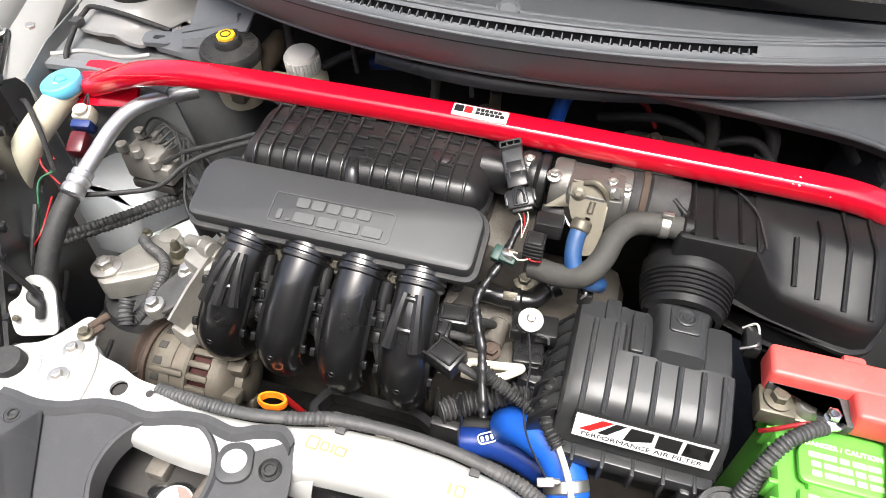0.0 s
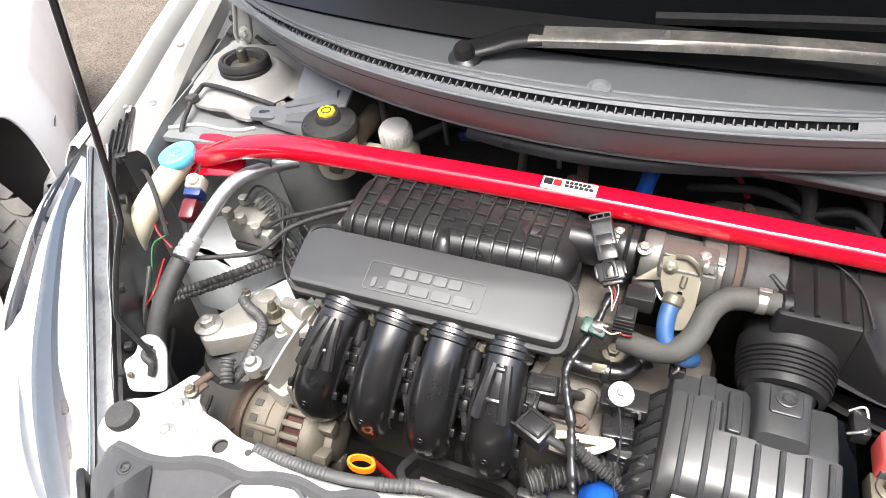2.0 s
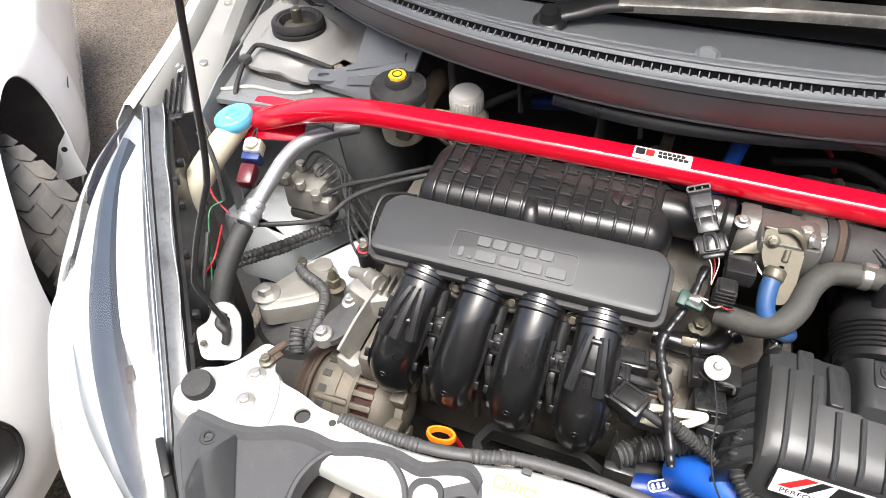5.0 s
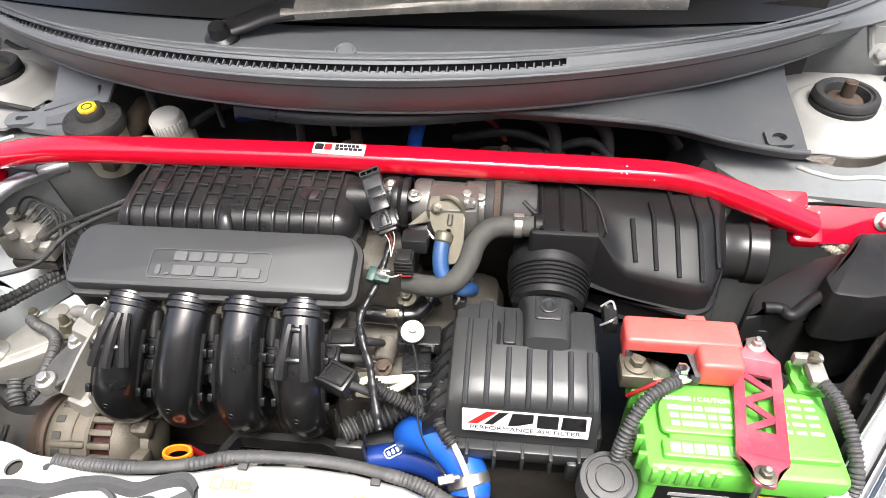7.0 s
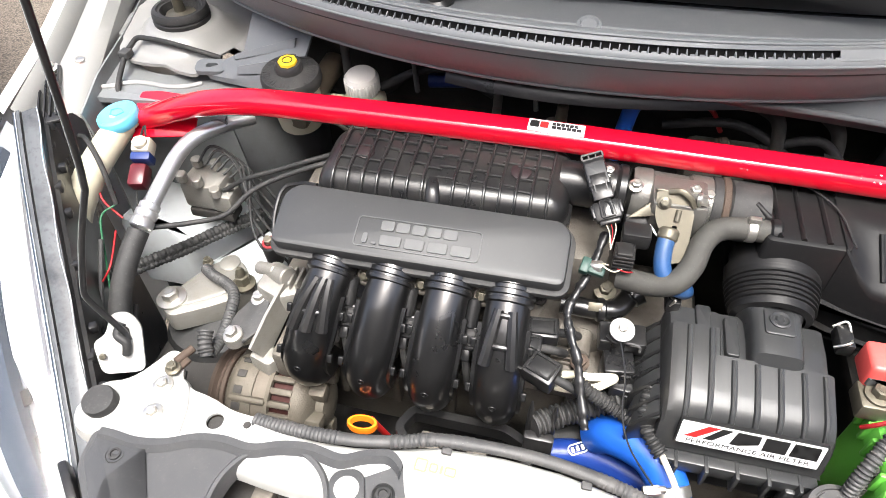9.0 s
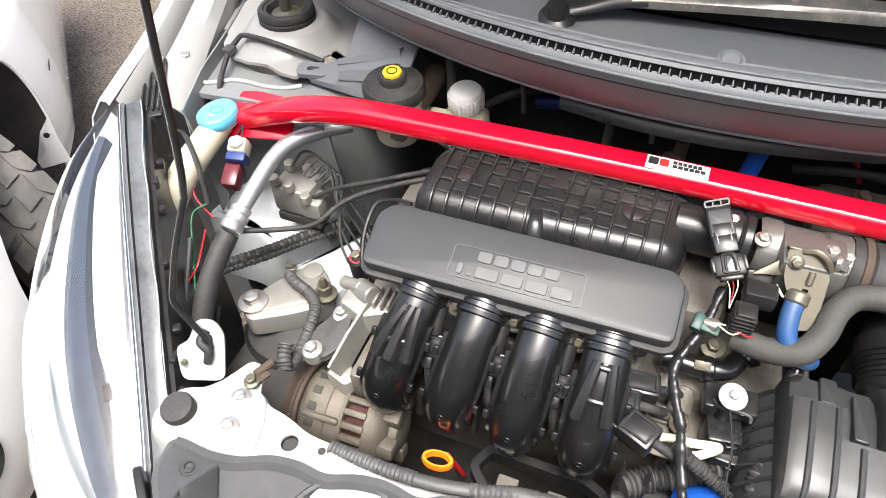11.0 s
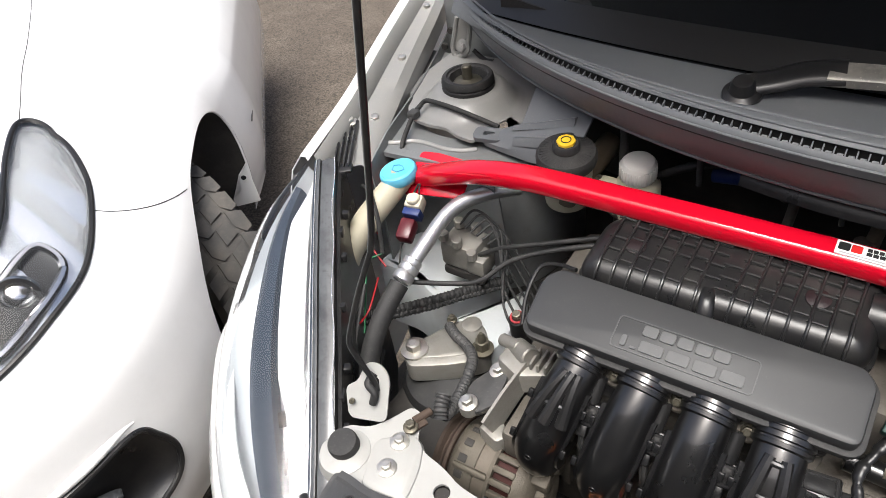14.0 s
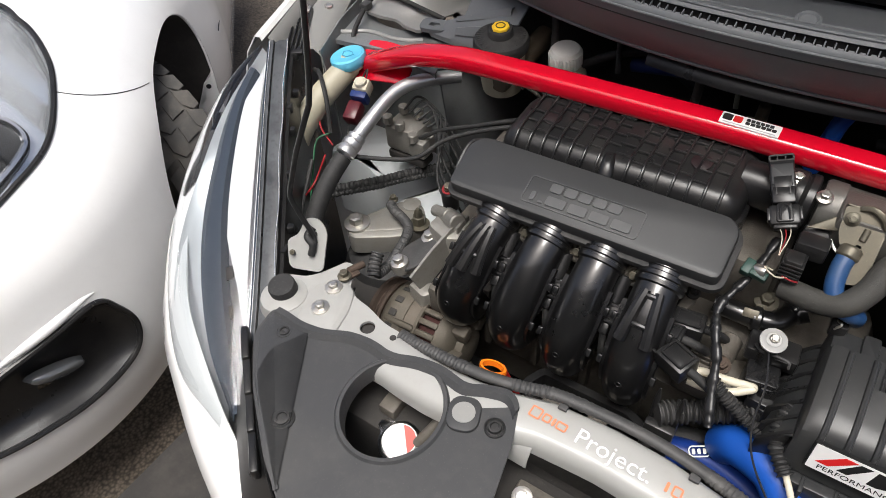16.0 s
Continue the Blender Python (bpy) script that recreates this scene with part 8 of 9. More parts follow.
    box(bm, (0, 0, 0), (0.014, 0.024, 0.004), axes((-0.523, 0.300, 0.7705), (0.92, -0.4, 0), (0, 0, 1)), 0.001)
    part("lug", bm, M_RUST, ea, "brassy lug")
    bolt(ea, (-0.526, 0.293, 0.7735), (0, 0, 1), 0.011, M_BRACKET, 1.5)
    bolt(ea, (-0.618, 0.509, 0.698), (0, 0, 1), 0.010, M_BRACKET, 1.4)
    # thin cables by the lamp
    for pts in ([(-0.66, 0.40, 0.72), (-0.64, 0.35, 0.70), (-0.60, 0.315, 0.72), (-0.585, 0.30, 0.76)], [(-0.72, 0.45, 0.78), (-0.69, 0.38, 0.74), (-0.65, 0.31, 0.70), (-0.60, 0.27, 0.68)], [(-0.79, 0.56, 0.86), (-0.765, 0.545, 0.868), (-0.735, 0.520, 0.845), (-0.72, 0.50, 0.80)],
                [(-0.50, 0.34, 0.66), (-0.53, 0.31, 0.66), (-0.56, 0.30, 0.66), (-0.58, 0.35, 0.66)]):
        bm = bmesh.new()
        tube(bm, pts, 0.0035, 8, 8)
        ob = part("lamp_cable", bm, M_RUBBER)
        tagged(ob, "loose black lamp cable", "cable", group="lamp cables")
    # crank pulley under the mount
    bm = bmesh.new()
    lathe(bm, along((-0.52, 0.36, 0.58), (-0.50, 0.36, 0.585)), [(0, 0), (0.07, 0), (0.075, 0.006), (0.07, 0.012), (0.075, 0.018), (0.03, 0.02)], 36)
    ob = part("crank_pulley", bm, M_DARK)
    tagged(ob, "dark belt pulley below the engine mount", "pulley")


build_left_side()


# ---- middle clutter: plugs, looms, blue hoses ----
def build_middle():
    # grommet disc with its thin cable
    gd = thing("cable_stay", (-0.042, 0.42, 0.78), "dull white washer disc with a thin black cable hanging down", "cable stay")
    bm = bmesh.new()
    m = axes((-0.0425, 0.421, 0.824), (1, 0, 0), (0.05, -0.35, 1))
    lathe(bm, m, [(0.0128, -0.003), (0.0138, -0.001), (0.0134, 0.001), (0.0085, 0.002), (0.0075, 0.003), (0, 0.003)], 30)
    disc = part("disc", bm, mat("dull_grey_washer", (0.33, 0.33, 0.32), 0.4, dirt=0.3, dirt_scale=40), gd)
    bolt(disc, m @ V(0, 0.001, 0.003), (0.05, -0.35, 1), 0.007, M_ZINC, 1.3)
    bm = bmesh.new()
    tube(bm, [(-0.043, 0.415, 0.815), (-0.037, 0.399, 0.805), (-0.032, 0.378, 0.795), (-0.031, 0.355, 0.780), (-0.026, 0.332, 0.770), (-0.015, 0.312, 0.762), (0.007, 0.286, 0.755)], 0.0011, 8, 8)
    part("cable", bm, M_BLACK, gd)
    bm = bmesh.new()
    rod(bm, (-0.042, 0.424, 0.74), (-0.042, 0.424, 0.818), 0.009)
    part("post", bm, M_BLACK, gd)
    sb = thing("solenoid_bracket", (-0.04, 0.41, 0.76), "black plastic solenoid blocks on a dark bracket", "solenoid")
    for (x, y, z), s, a in (((-0.038, 0.408, 0.785), (0.034, 0.030, 0.040), 8), ((-0.028, 0.397, 0.765), (0.030, 0.028, 0.045), -5), ((-0.038, 0.436, 0.800), (0.052, 0.030, 0.020), 4)):
        bm = bmesh.new()
        mm = Matrix.Translation((x, y, z - s[2] / 2)) @ Matrix.Rotation(radians(a), 4, "Z")
        box(bm, (0, 0, 0), s, mm, 0.003)
        box(bm, (s[0] * 0.2, -s[1] / 2, 0.004), (s[0] * 0.35, 0.004, s[2] * 0.5), mm, 0.001)
        part("solenoid_block", bm, M_BLACK, sb)
    bm = bmesh.new()
    tube(bm, [(-0.056, 0.424, 0.806), (-0.048, 0.417, 0.806), (-0.033, 0.418, 0.806), (-0.021, 0.416, 0.806), (-0.019, 0.413, 0.800)], 0.0016, 8, 6)
    part("bracket_edge", bm, M_LOOM, sb)
    # brown casting between the runner and the solenoids
    hc = thing("thermostat_housing", (-0.08, 0.44, 0.74), "stained aluminium thermostat housing with a rusty bolt", "thermostat housing")
    bm = bmesh.new()
    box(bm, (-0.085, 0.430, 0.720), (0.080, 0.060, 0.05), None, 0.010)
    rod(bm, (-0.079, 0.453, 0.765), (-0.082, 0.422, 0.760), 0.013)
    box(bm, (-0.100, 0.415, 0.742), (0.030, 0.040, 0.035), axes((0, 0, 0), (1, 0, 0), (0, 0, 1)), 0.006)
    part("casting", bm, M_BLOCK, hc)
    bolt(hc, (-0.079, 0.408, 0.768), (0, -0.3, 1), 0.013, M_RUST, 1.5)
    for k in range(4):
        bm = bmesh.new()
        box(bm, (-0.102, 0.425 - 0.006 * k, 0.762), (0.024, 0.0025, 0.006), None, 0.0008, 1)
        part("casting_fin", bm, M_BLOCK, hc)
    bm = bmesh.new()
    tube(bm, [(-0.111, 0.463, 0.800), (-0.094, 0.463, 0.800), (-0.075, 0.462, 0.800), (-0.054, 0.465, 0.800), (-0.044, 0.471, 0.800), (-0.033, 0.486, 0.805), (-0.023, 0.492, 0.810)], lambda s, u: 0.0115 + (0.0025 if 0.42 < u < 0.5 or u > 0.85 else 0), 18, 10)
    part("outlet_pipe", bm, M_RUNNER, hc, "black coolant outlet pipe")
    bm = bmesh.new()
    box(bm, (0, 0, 0), (0.016, 0.010, 0.001), axes((-0.072, 0.456, 0.812), (1, 0.1, 0), (0, -0.7, 0.7)), 0.0003)
    part("paper_tag", bm, M_BRACKET, hc, "small tan tag")
    bolt(hc, (-0.062, 0.494, 0.800), (0, -0.3, 1), 0.014, M_BRACKET, 1.7)
    # main taped harness
    hs = thing("wiring_harness", (-0.07, 0.42, 0.83), "taped black wiring harness hanging over the engine", "wiring harness")
    bm = bmesh.new()
    tube(bm, [(-0.076, 0.502, 0.885), (-0.082, 0.475, 0.872), (-0.086, 0.464, 0.860), (-0.096, 0.444, 0.848), (-0.103, 0.424, 0.838), (-0.097, 0.401, 0.828), (-0.085, 0.376, 0.815), (-0.079, 0.356, 0.800), (-0.071, 0.330, 0.785), (-0.067, 0.319, 0.778)], lambda s, u: 0.0054 + 0.0010 * math.sin(50 * u) + 0.0007 * math.sin(131 * u), 12, 8, flat=0.8)
    part("taped_run", bm, M_BLACK, hs)
    bm = bmesh.new()
    box(bm, (0, 0, 0), (0.020, 0.010, 0.010), axes((-0.081, 0.459, 0.868), (1, -0.2, 0), (0, -0.4, 1)), 0.002)
    box(bm, (-0.012, 0.002, 0), (0.010, 0.018, 0.012), axes((-0.081, 0.459, 0.868), (1, -0.2, 0), (0, -0.4, 1)), 0.002)
    part("green_clip", bm, mat("green_clip_plastic", (0.018, 0.050, 0.040), 0.45), hs, "dark green clip")
    for pts, r, pitch, mm, nm in (([(-0.083, 0.371, 0.790), (-0.066, 0.364, 0.780), (-0.042, 0.361, 0.765), (-0.012, 0.355, 0.750)], 0.0068, 0.0046, M_RUBBER, "loom_branch"), ([(-0.119, 0.340, 0.728), (-0.100, 0.354, 0.728), (-0.077, 0.366, 0.730), (-0.050, 0.379, 0.735), (-0.021, 0.389, 0.742)], 0.0125, 0.0062, M_RUBBER, "thick_loom"), ([(0.004, 0.386, 0.790), (-0.004, 0.373, 0.785), (-0.007, 0.355, 0.780), (-0.003, 0.337, 0.772), (0.006, 0.325, 0.766), (0.013, 0.318, 0.762)], 0.0075, 0.0050, M_RUBBER, "loom_branch")):
        bm = bmesh.new()
        ribbed(bm, pts, r, pitch, r * 0.14, 14)
        part(nm, bm, mm, hs, "black corrugated loom")
    bm = bmesh.new()
    tube(bm, [(0.013, 0.319, 0.762), (0.022, 0.305, 0.757), (0.031, 0.287, 0.752), (0.038, 0.265, 0.748)], 0.0034, 10, 8)
    part("white_sleeve", bm, M_WIREWHITE, hs, "white sleeved lead")
    # white loop
    bm = bmesh.new()
    tube(bm, [(-0.104, 0.369, 0.775), (-0.095, 0.381, 0.778), (-0.068, 0.383, 0.780), (-0.048, 0.387, 0.780), (-0.041, 0.387, 0.780), (-0.048, 0.381, 0.778), (-0.062, 0.373, 0.775), (-0.085, 0.368, 0.772), (-0.103, 0.369, 0.770)], 0.0046, 10, 8)
    ob = part("white_tube_loop", bm, M_WIREWHITE)
    tagged(ob, "loop of dirty white tubing", "tubing")
    # plugs by the fourth runner
    for (x, y, z), s, a in (((-0.126, 0.418, 0.803), (0.036, 0.026, 0.026), 6), ((-0.143, 0.395, 0.803), (0.038, 0.024, 0.022), 0), ((-0.120, 0.366, 0.803), (0.036, 0.030, 0.024), -24)):
        pg = thing("sensor_plug", (x, y, z - 0.02), "black square sensor plug beside the last runner", "plug", group="sensor plugs")
        mm = Matrix.Translation((x, y, z)) @ Matrix.Rotation(radians(a), 4, "Z") @ Matrix.Rotation(radians(8), 4, "X")
        bm = bmesh.new()
        box(bm, (0, 0, -0.006), s, mm, 0.003)
        part("plug_body", bm, M_BLACK, pg)
        bm = bmesh.new()
        f = rrect(s[0] * 0.8, s[1] * 0.75, 0.002, 2)
        ring_plate(bm, f, inset(f, 0.0022), s[2] / 2 - 0.007, s[2] / 2 - 0.003, mm)
        part("plug_rim", bm, M_BLACK, pg)
        for k in (-1, 1):
            bm = bmesh.new()
            box(bm, (-s[0] * 0.55, k * s[1] * 0.42, -0.004), (s[0] * 0.5, 0.0035, 0.014), mm, 0.001)
            part("plug_rail", bm, M_BLACK, pg)
        bm = bmesh.new()
        tube(bm, [mm @ V(s[0] * 0.45, 0, -0.004), mm @ V(s[0] * 0.9, 0.004, -0.012), mm @ V(s[0] * 1.2, 0.012, -0.03)], 0.005, 10, 5)
        part("plug_boot", bm, M_RUBBER, pg)
    tb2 = thing("metal_tab", (-0.140, 0.438, 0.800), "pale pressed metal tab bolted beside the last runner", "bracket")
    bm = bmesh.new()
    pad(bm, [(-0.151, 0.420), (-0.144, 0.438), (-0.144, 0.452), (-0.144, 0.469), (-0.131, 0.469), (-0.129, 0.450), (-0.135, 0.431), (-0.147, 0.414)], 0, 0.0025, Matrix.Translation((0, 0, 0.80)), 0.0008)
    part("tab_plate", bm, M_BLOCK, tb2)
    bolt(tb2, (-0.135, 0.459, 0.806), (0, -0.2, 1), 0.009, M_DARK, 1.6)
    bm = bmesh.new()
    lathe(bm, axes((-0.078, 0.462, 0.872), (1, 0, 0), (0.9, -0.3, 0.3)), [(0.0060, -0.008), (0.0072, 0.002), (0.0055, 0.005), (0, 0.005)], 20)
    ob = part("pipe_fitting", bm, M_ZINC)
    tagged(ob, "small bright round metal fitting", "fitting")
    bt2 = thing("ribbed_boot", (-0.055, 0.468, 0.87), "black ribbed rubber boot with thin wires", "boot")
    bm = bmesh.new()
    box(bm, (-0.055, 0.468, 0.886), (0.018, 0.020, 0.030), None, 0.003)
    boot = part("boot_body", bm, M_BLACK, bt2)
    for k in range(5):
        bm = bmesh.new()
        box(bm, (-0.055, 0.468, 0.876 + 0.005 * k), (0.021, 0.023, 0.0022), None, 0.0006)
        part("boot_rib", bm, M_BLACK, boot)
    for mm, pts in ((M_WIREWHITE, [(-0.070, 0.455, 0.885), (-0.078, 0.448, 0.892), (-0.066, 0.440, 0.892), (-0.056, 0.450, 0.886)]), (M_WIRERED, [(-0.060, 0.450, 0.886), (-0.052, 0.444, 0.890), (-0.045, 0.450, 0.885)])):
        bm = bmesh.new()
        tube(bm, pts, 0.0009, 6, 6)
        part("wire", bm, mm, bt2, "thin wire")
    # loom bracket with two prongs
    lb = thing("loom_bracket", (-0.111, 0.333, 0.720), "black plastic loom bracket with two prongs", "bracket")
    bm = bmesh.new()
    box(bm, (-0.111, 0.333, 0.690), (0.034, 0.012, 0.060), None, 0.003)
    part("bracket_body", bm, M_BLACK, lb)
    for k in (-1, 1):
        bm = bmesh.new()
        lathe(bm, Matrix.Translation((-0.111 + 0.013 * k, 0.333 + 0.014, 0.70)), [(0.004, 0), (0.0035, 0.05), (0.001, 0.066), (0, 0.066)], 8)
        part("prong", bm, M_BLACK, lb)
    # big blue radiator hoses
    bh = thing("radiator_hose", (0.0, 0.33, 0.70), "thick bright blue silicone radiator hose", "hose", group="radiator hoses")
    bm = bmesh.new()
    tube(bm, [(-0.044, 0.367, 0.690), (-0.032, 0.356, 0.715), (-0.012, 0.344, 0.728), (0.008, 0.333, 0.730), (0.024, 0.318, 0.722), (0.033, 0.302, 0.712), (0.034, 0.290, 0.705)], 0.0225, 24, 8)
    part("blue_hose", bm, M_BLUE, bh)
    bm = bmesh.new()
    lathe(bm, along((0.029, 0.308, 0.715), (0.033, 0.297, 0.709)), [(0.0225, -0.002), (0.0245, 0), (0.0245, 0.011), (0.0225, 0.013)], 28)
    cl = part("clamp", bm, M_ZINC, bh, "bright steel hose clamp")
    bm = bmesh.new()
    box(bm, (0, 0, 0), (0.018, 0.010, 0.009), axes((0.008, 0.287, 0.742), (1, 0.3, 0), (0, -0.3, 1)), 0.002)
    rod(bm, (0.012, 0.288, 0.744), (0.022, 0.291, 0.743), 0.0038)
    part("clamp_screw", bm, M_ZINC, cl)
    bm = bmesh.new()
    tube(bm, [(0.034, 0.292, 0.706), (0.035, 0.285, 0.700), (0.036, 0.277, 0.695)], 0.0215, 22, 5)
    part("hose_tail", bm, M_CLAMP, bh, "red hose tail")
    lh = thing("radiator_hose", (-0.06, 0.35, 0.63), "darker blue silicone hose with a small white print", "hose", group="radiator hoses")
    bm = bmesh.new()
    tube(bm, [(-0.096, 0.349, 0.655), (-0.060, 0.353, 0.660), (-0.028, 0.347, 0.665), (0.002, 0.335, 0.668), (0.021, 0.324, 0.670)], 0.0175, 22, 8)
    part("blue_hose", bm, M_DEEPBLUE, lh)
    m = axes((-0.064, 0.348, 0.682), (0.75, 0.55, 0.1), (0, -0.75, 0.66))
    bm = bmesh.new()
    f = rrect(0.023, 0.013, 0.005)
    ring_plate(bm, f, inset(f, 0.0012), -0.001, 0.0012, m)
    part("white_print", bm, M_INKWHITE, lh, "small white oval print")
    for k in range(3):
        bm = bmesh.new()
        pad(bm, rrect(0.0035, 0.006, 0.001, 2, -0.006 + 0.006 * k, 0), -0.001, 0.0010, m, 0)
        part("print_bar", bm, M_INKWHITE, lh)
    bm = bmesh.new()
    tube(bm, [(-0.118, 0.366, 0.660), (-0.088, 0.371, 0.660), (-0.056, 0.378, 0.662), (-0.041, 0.386, 0.660)], 0.0125, 16, 6)
    ob = part("coolant_pipe", bm, M_RUBBER)
    tagged(ob, "black rubber coolant pipe beside the blue hoses", "pipe")
    # bits under the bar at the back
    bk = thing("rear_blue_hose", (-0.05, 0.66, 0.90), "blue silicone vacuum hose rising behind the strut bar", "hose")
    bm = bmesh.new()
    tube(bm, [(-0.075, 0.660, 0.87), (-0.070, 0.662, 0.905), (-0.062, 0.675, 0.94), (-0.04, 0.70, 0.96)], 0.010, 14, 8)
    part("blue_hose", bm, M_BLUE, bk)
    bm = bmesh.new()
    tube(bm, [(-0.33, 0.72, 0.91), (-0.28, 0.715, 0.92), (-0.23, 0.715, 0.925), (-0.20, 0.73, 0.925)], 0.010, 12, 8)
    ob = part("dark_blue_hose", bm, M_NAVY)
    tagged(ob, "dark blue hose against the firewall", "hose")
    for pts, mm in (([(-0.45, 0.72, 0.96), (-0.445, 0.71, 0.90), (-0.44, 0.70, 0.86)], M_LOOM), ([(-0.232, 0.70, 0.95), (-0.232, 0.69, 0.90), (-0.235, 0.68, 0.86)], M_BLOCK), ([(-0.40, 0.70, 0.90), (-0.34, 0.70, 0.935), (-0.25, 0.71, 0.955), (-0.16, 0.72, 0.96)], M_RUBBER), ([(-0.02, 0.70, 0.90), (0.05, 0.69, 0.92), (0.10, 0.70, 0.90), (0.14, 0.68, 0.88)], M_RUBBER), ([(0.10, 0.70, 0.88), (0.16, 0.69, 0.91), (0.20, 0.68, 0.88)], M_RUBBER)):
        bm = bmesh.new()
        tube(bm, pts, 0.006, 10, 8)
        ob = part("rear_pipe", bm, mm)
        tagged(ob, "dusty pipe at the back of the engine", "pipe", group="rear pipes")
    bm = bmesh.new()
    lathe(bm, Matrix.Translation((-0.155, 0.655, 0.86)), [(0.012, 0), (0.012, 0.03), (0.008, 0.04), (0.010, 0.055), (0, 0.055)], 18)
    ob = part("sensor_fitting", bm, M_BLOCK)
    tagged(ob, "dull metal sensor fitting behind the engine", "sensor")
    bm = bmesh.new()
    box(bm, (0.06, 0.68, 0.86), (0.10, 0.06, 0.06), None, 0.015)
    ob = part("coil_cover", bm, M_BLOCK)
    tagged(ob, "grimy metal cover at the back of the engine", "cover")
    # front text on the support
    m = axes((-0.135, 0.240, 0.7795), (0.985, -0.04, 0), (0, 0.02, 1))
    st = thing("sticker", m.translation, "cut vinyl lettering in orange and white on the front beam", "sticker")
    bm = bmesh.new()
    for i, w in enumerate((0.013, 0.009, 0.003, 0.012)):
        x = (-0.087, -0.074, -0.066, -0.057)[i]
        o = rrect(w, 0.014 if i == 0 else 0.010, 0.002, 2, x, 0.0)
        if w > 0.005:
            ring_plate(bm, o, inset(o, 0.0018), 0, 0.0004, m)
        else:
            pad(bm, o, 0, 0.0004, m, 0)
    part("orange_shapes", bm, M_INKORANGE, st)
    writing("Project.", m @ Matrix.Translation((0.0, 0, 0.0002)), 0.026, M_INKWHITE, st, depth=0.0001)
    bm = bmesh.new()
    pad(bm, rrect(0.003, 0.011, 0.001, 2, 0.056, 0), 0, 0.0004, m, 0)
    o = rrect(0.010, 0.012, 0.002, 2, 0.066, 0)
    ring_plate(bm, o, inset(o, 0.0018), 0, 0.0004, m)
    part("orange_shapes", bm, M_INKORANGE, st)
    # latch parts under the beam
    lt = thing("bonnet_latch", (-0.16, 0.18, 0.72), "dusty bonnet latch bracket with bolts below the beam", "latch")
    bm = bmesh.new()
    box(bm, (-0.165, 0.180, 0.715), (0.09, 0.02, 0.05), None, 0.004)
    box(bm, (-0.19, 0.165, 0.735), (0.03, 0.02, 0.04), None, 0.004)
    part("latch_body", bm, M_BLOCK, lt)
    bolt(lt, (-0.195, 0.165, 0.757), (0, -0.3, 1), 0.012, M_ZINC, 1.6)
    bm = bmesh.new()
    ribbed(bm, [(-0.16, 0.15, 0.735), (-0.14, 0.155, 0.74), (-0.12, 0.165, 0.735), (-0.08, 0.175, 0.71)], 0.008, 0.005, 0.001)
    part("latch_cable", bm, M_BLOCK, lt)


build_middle()


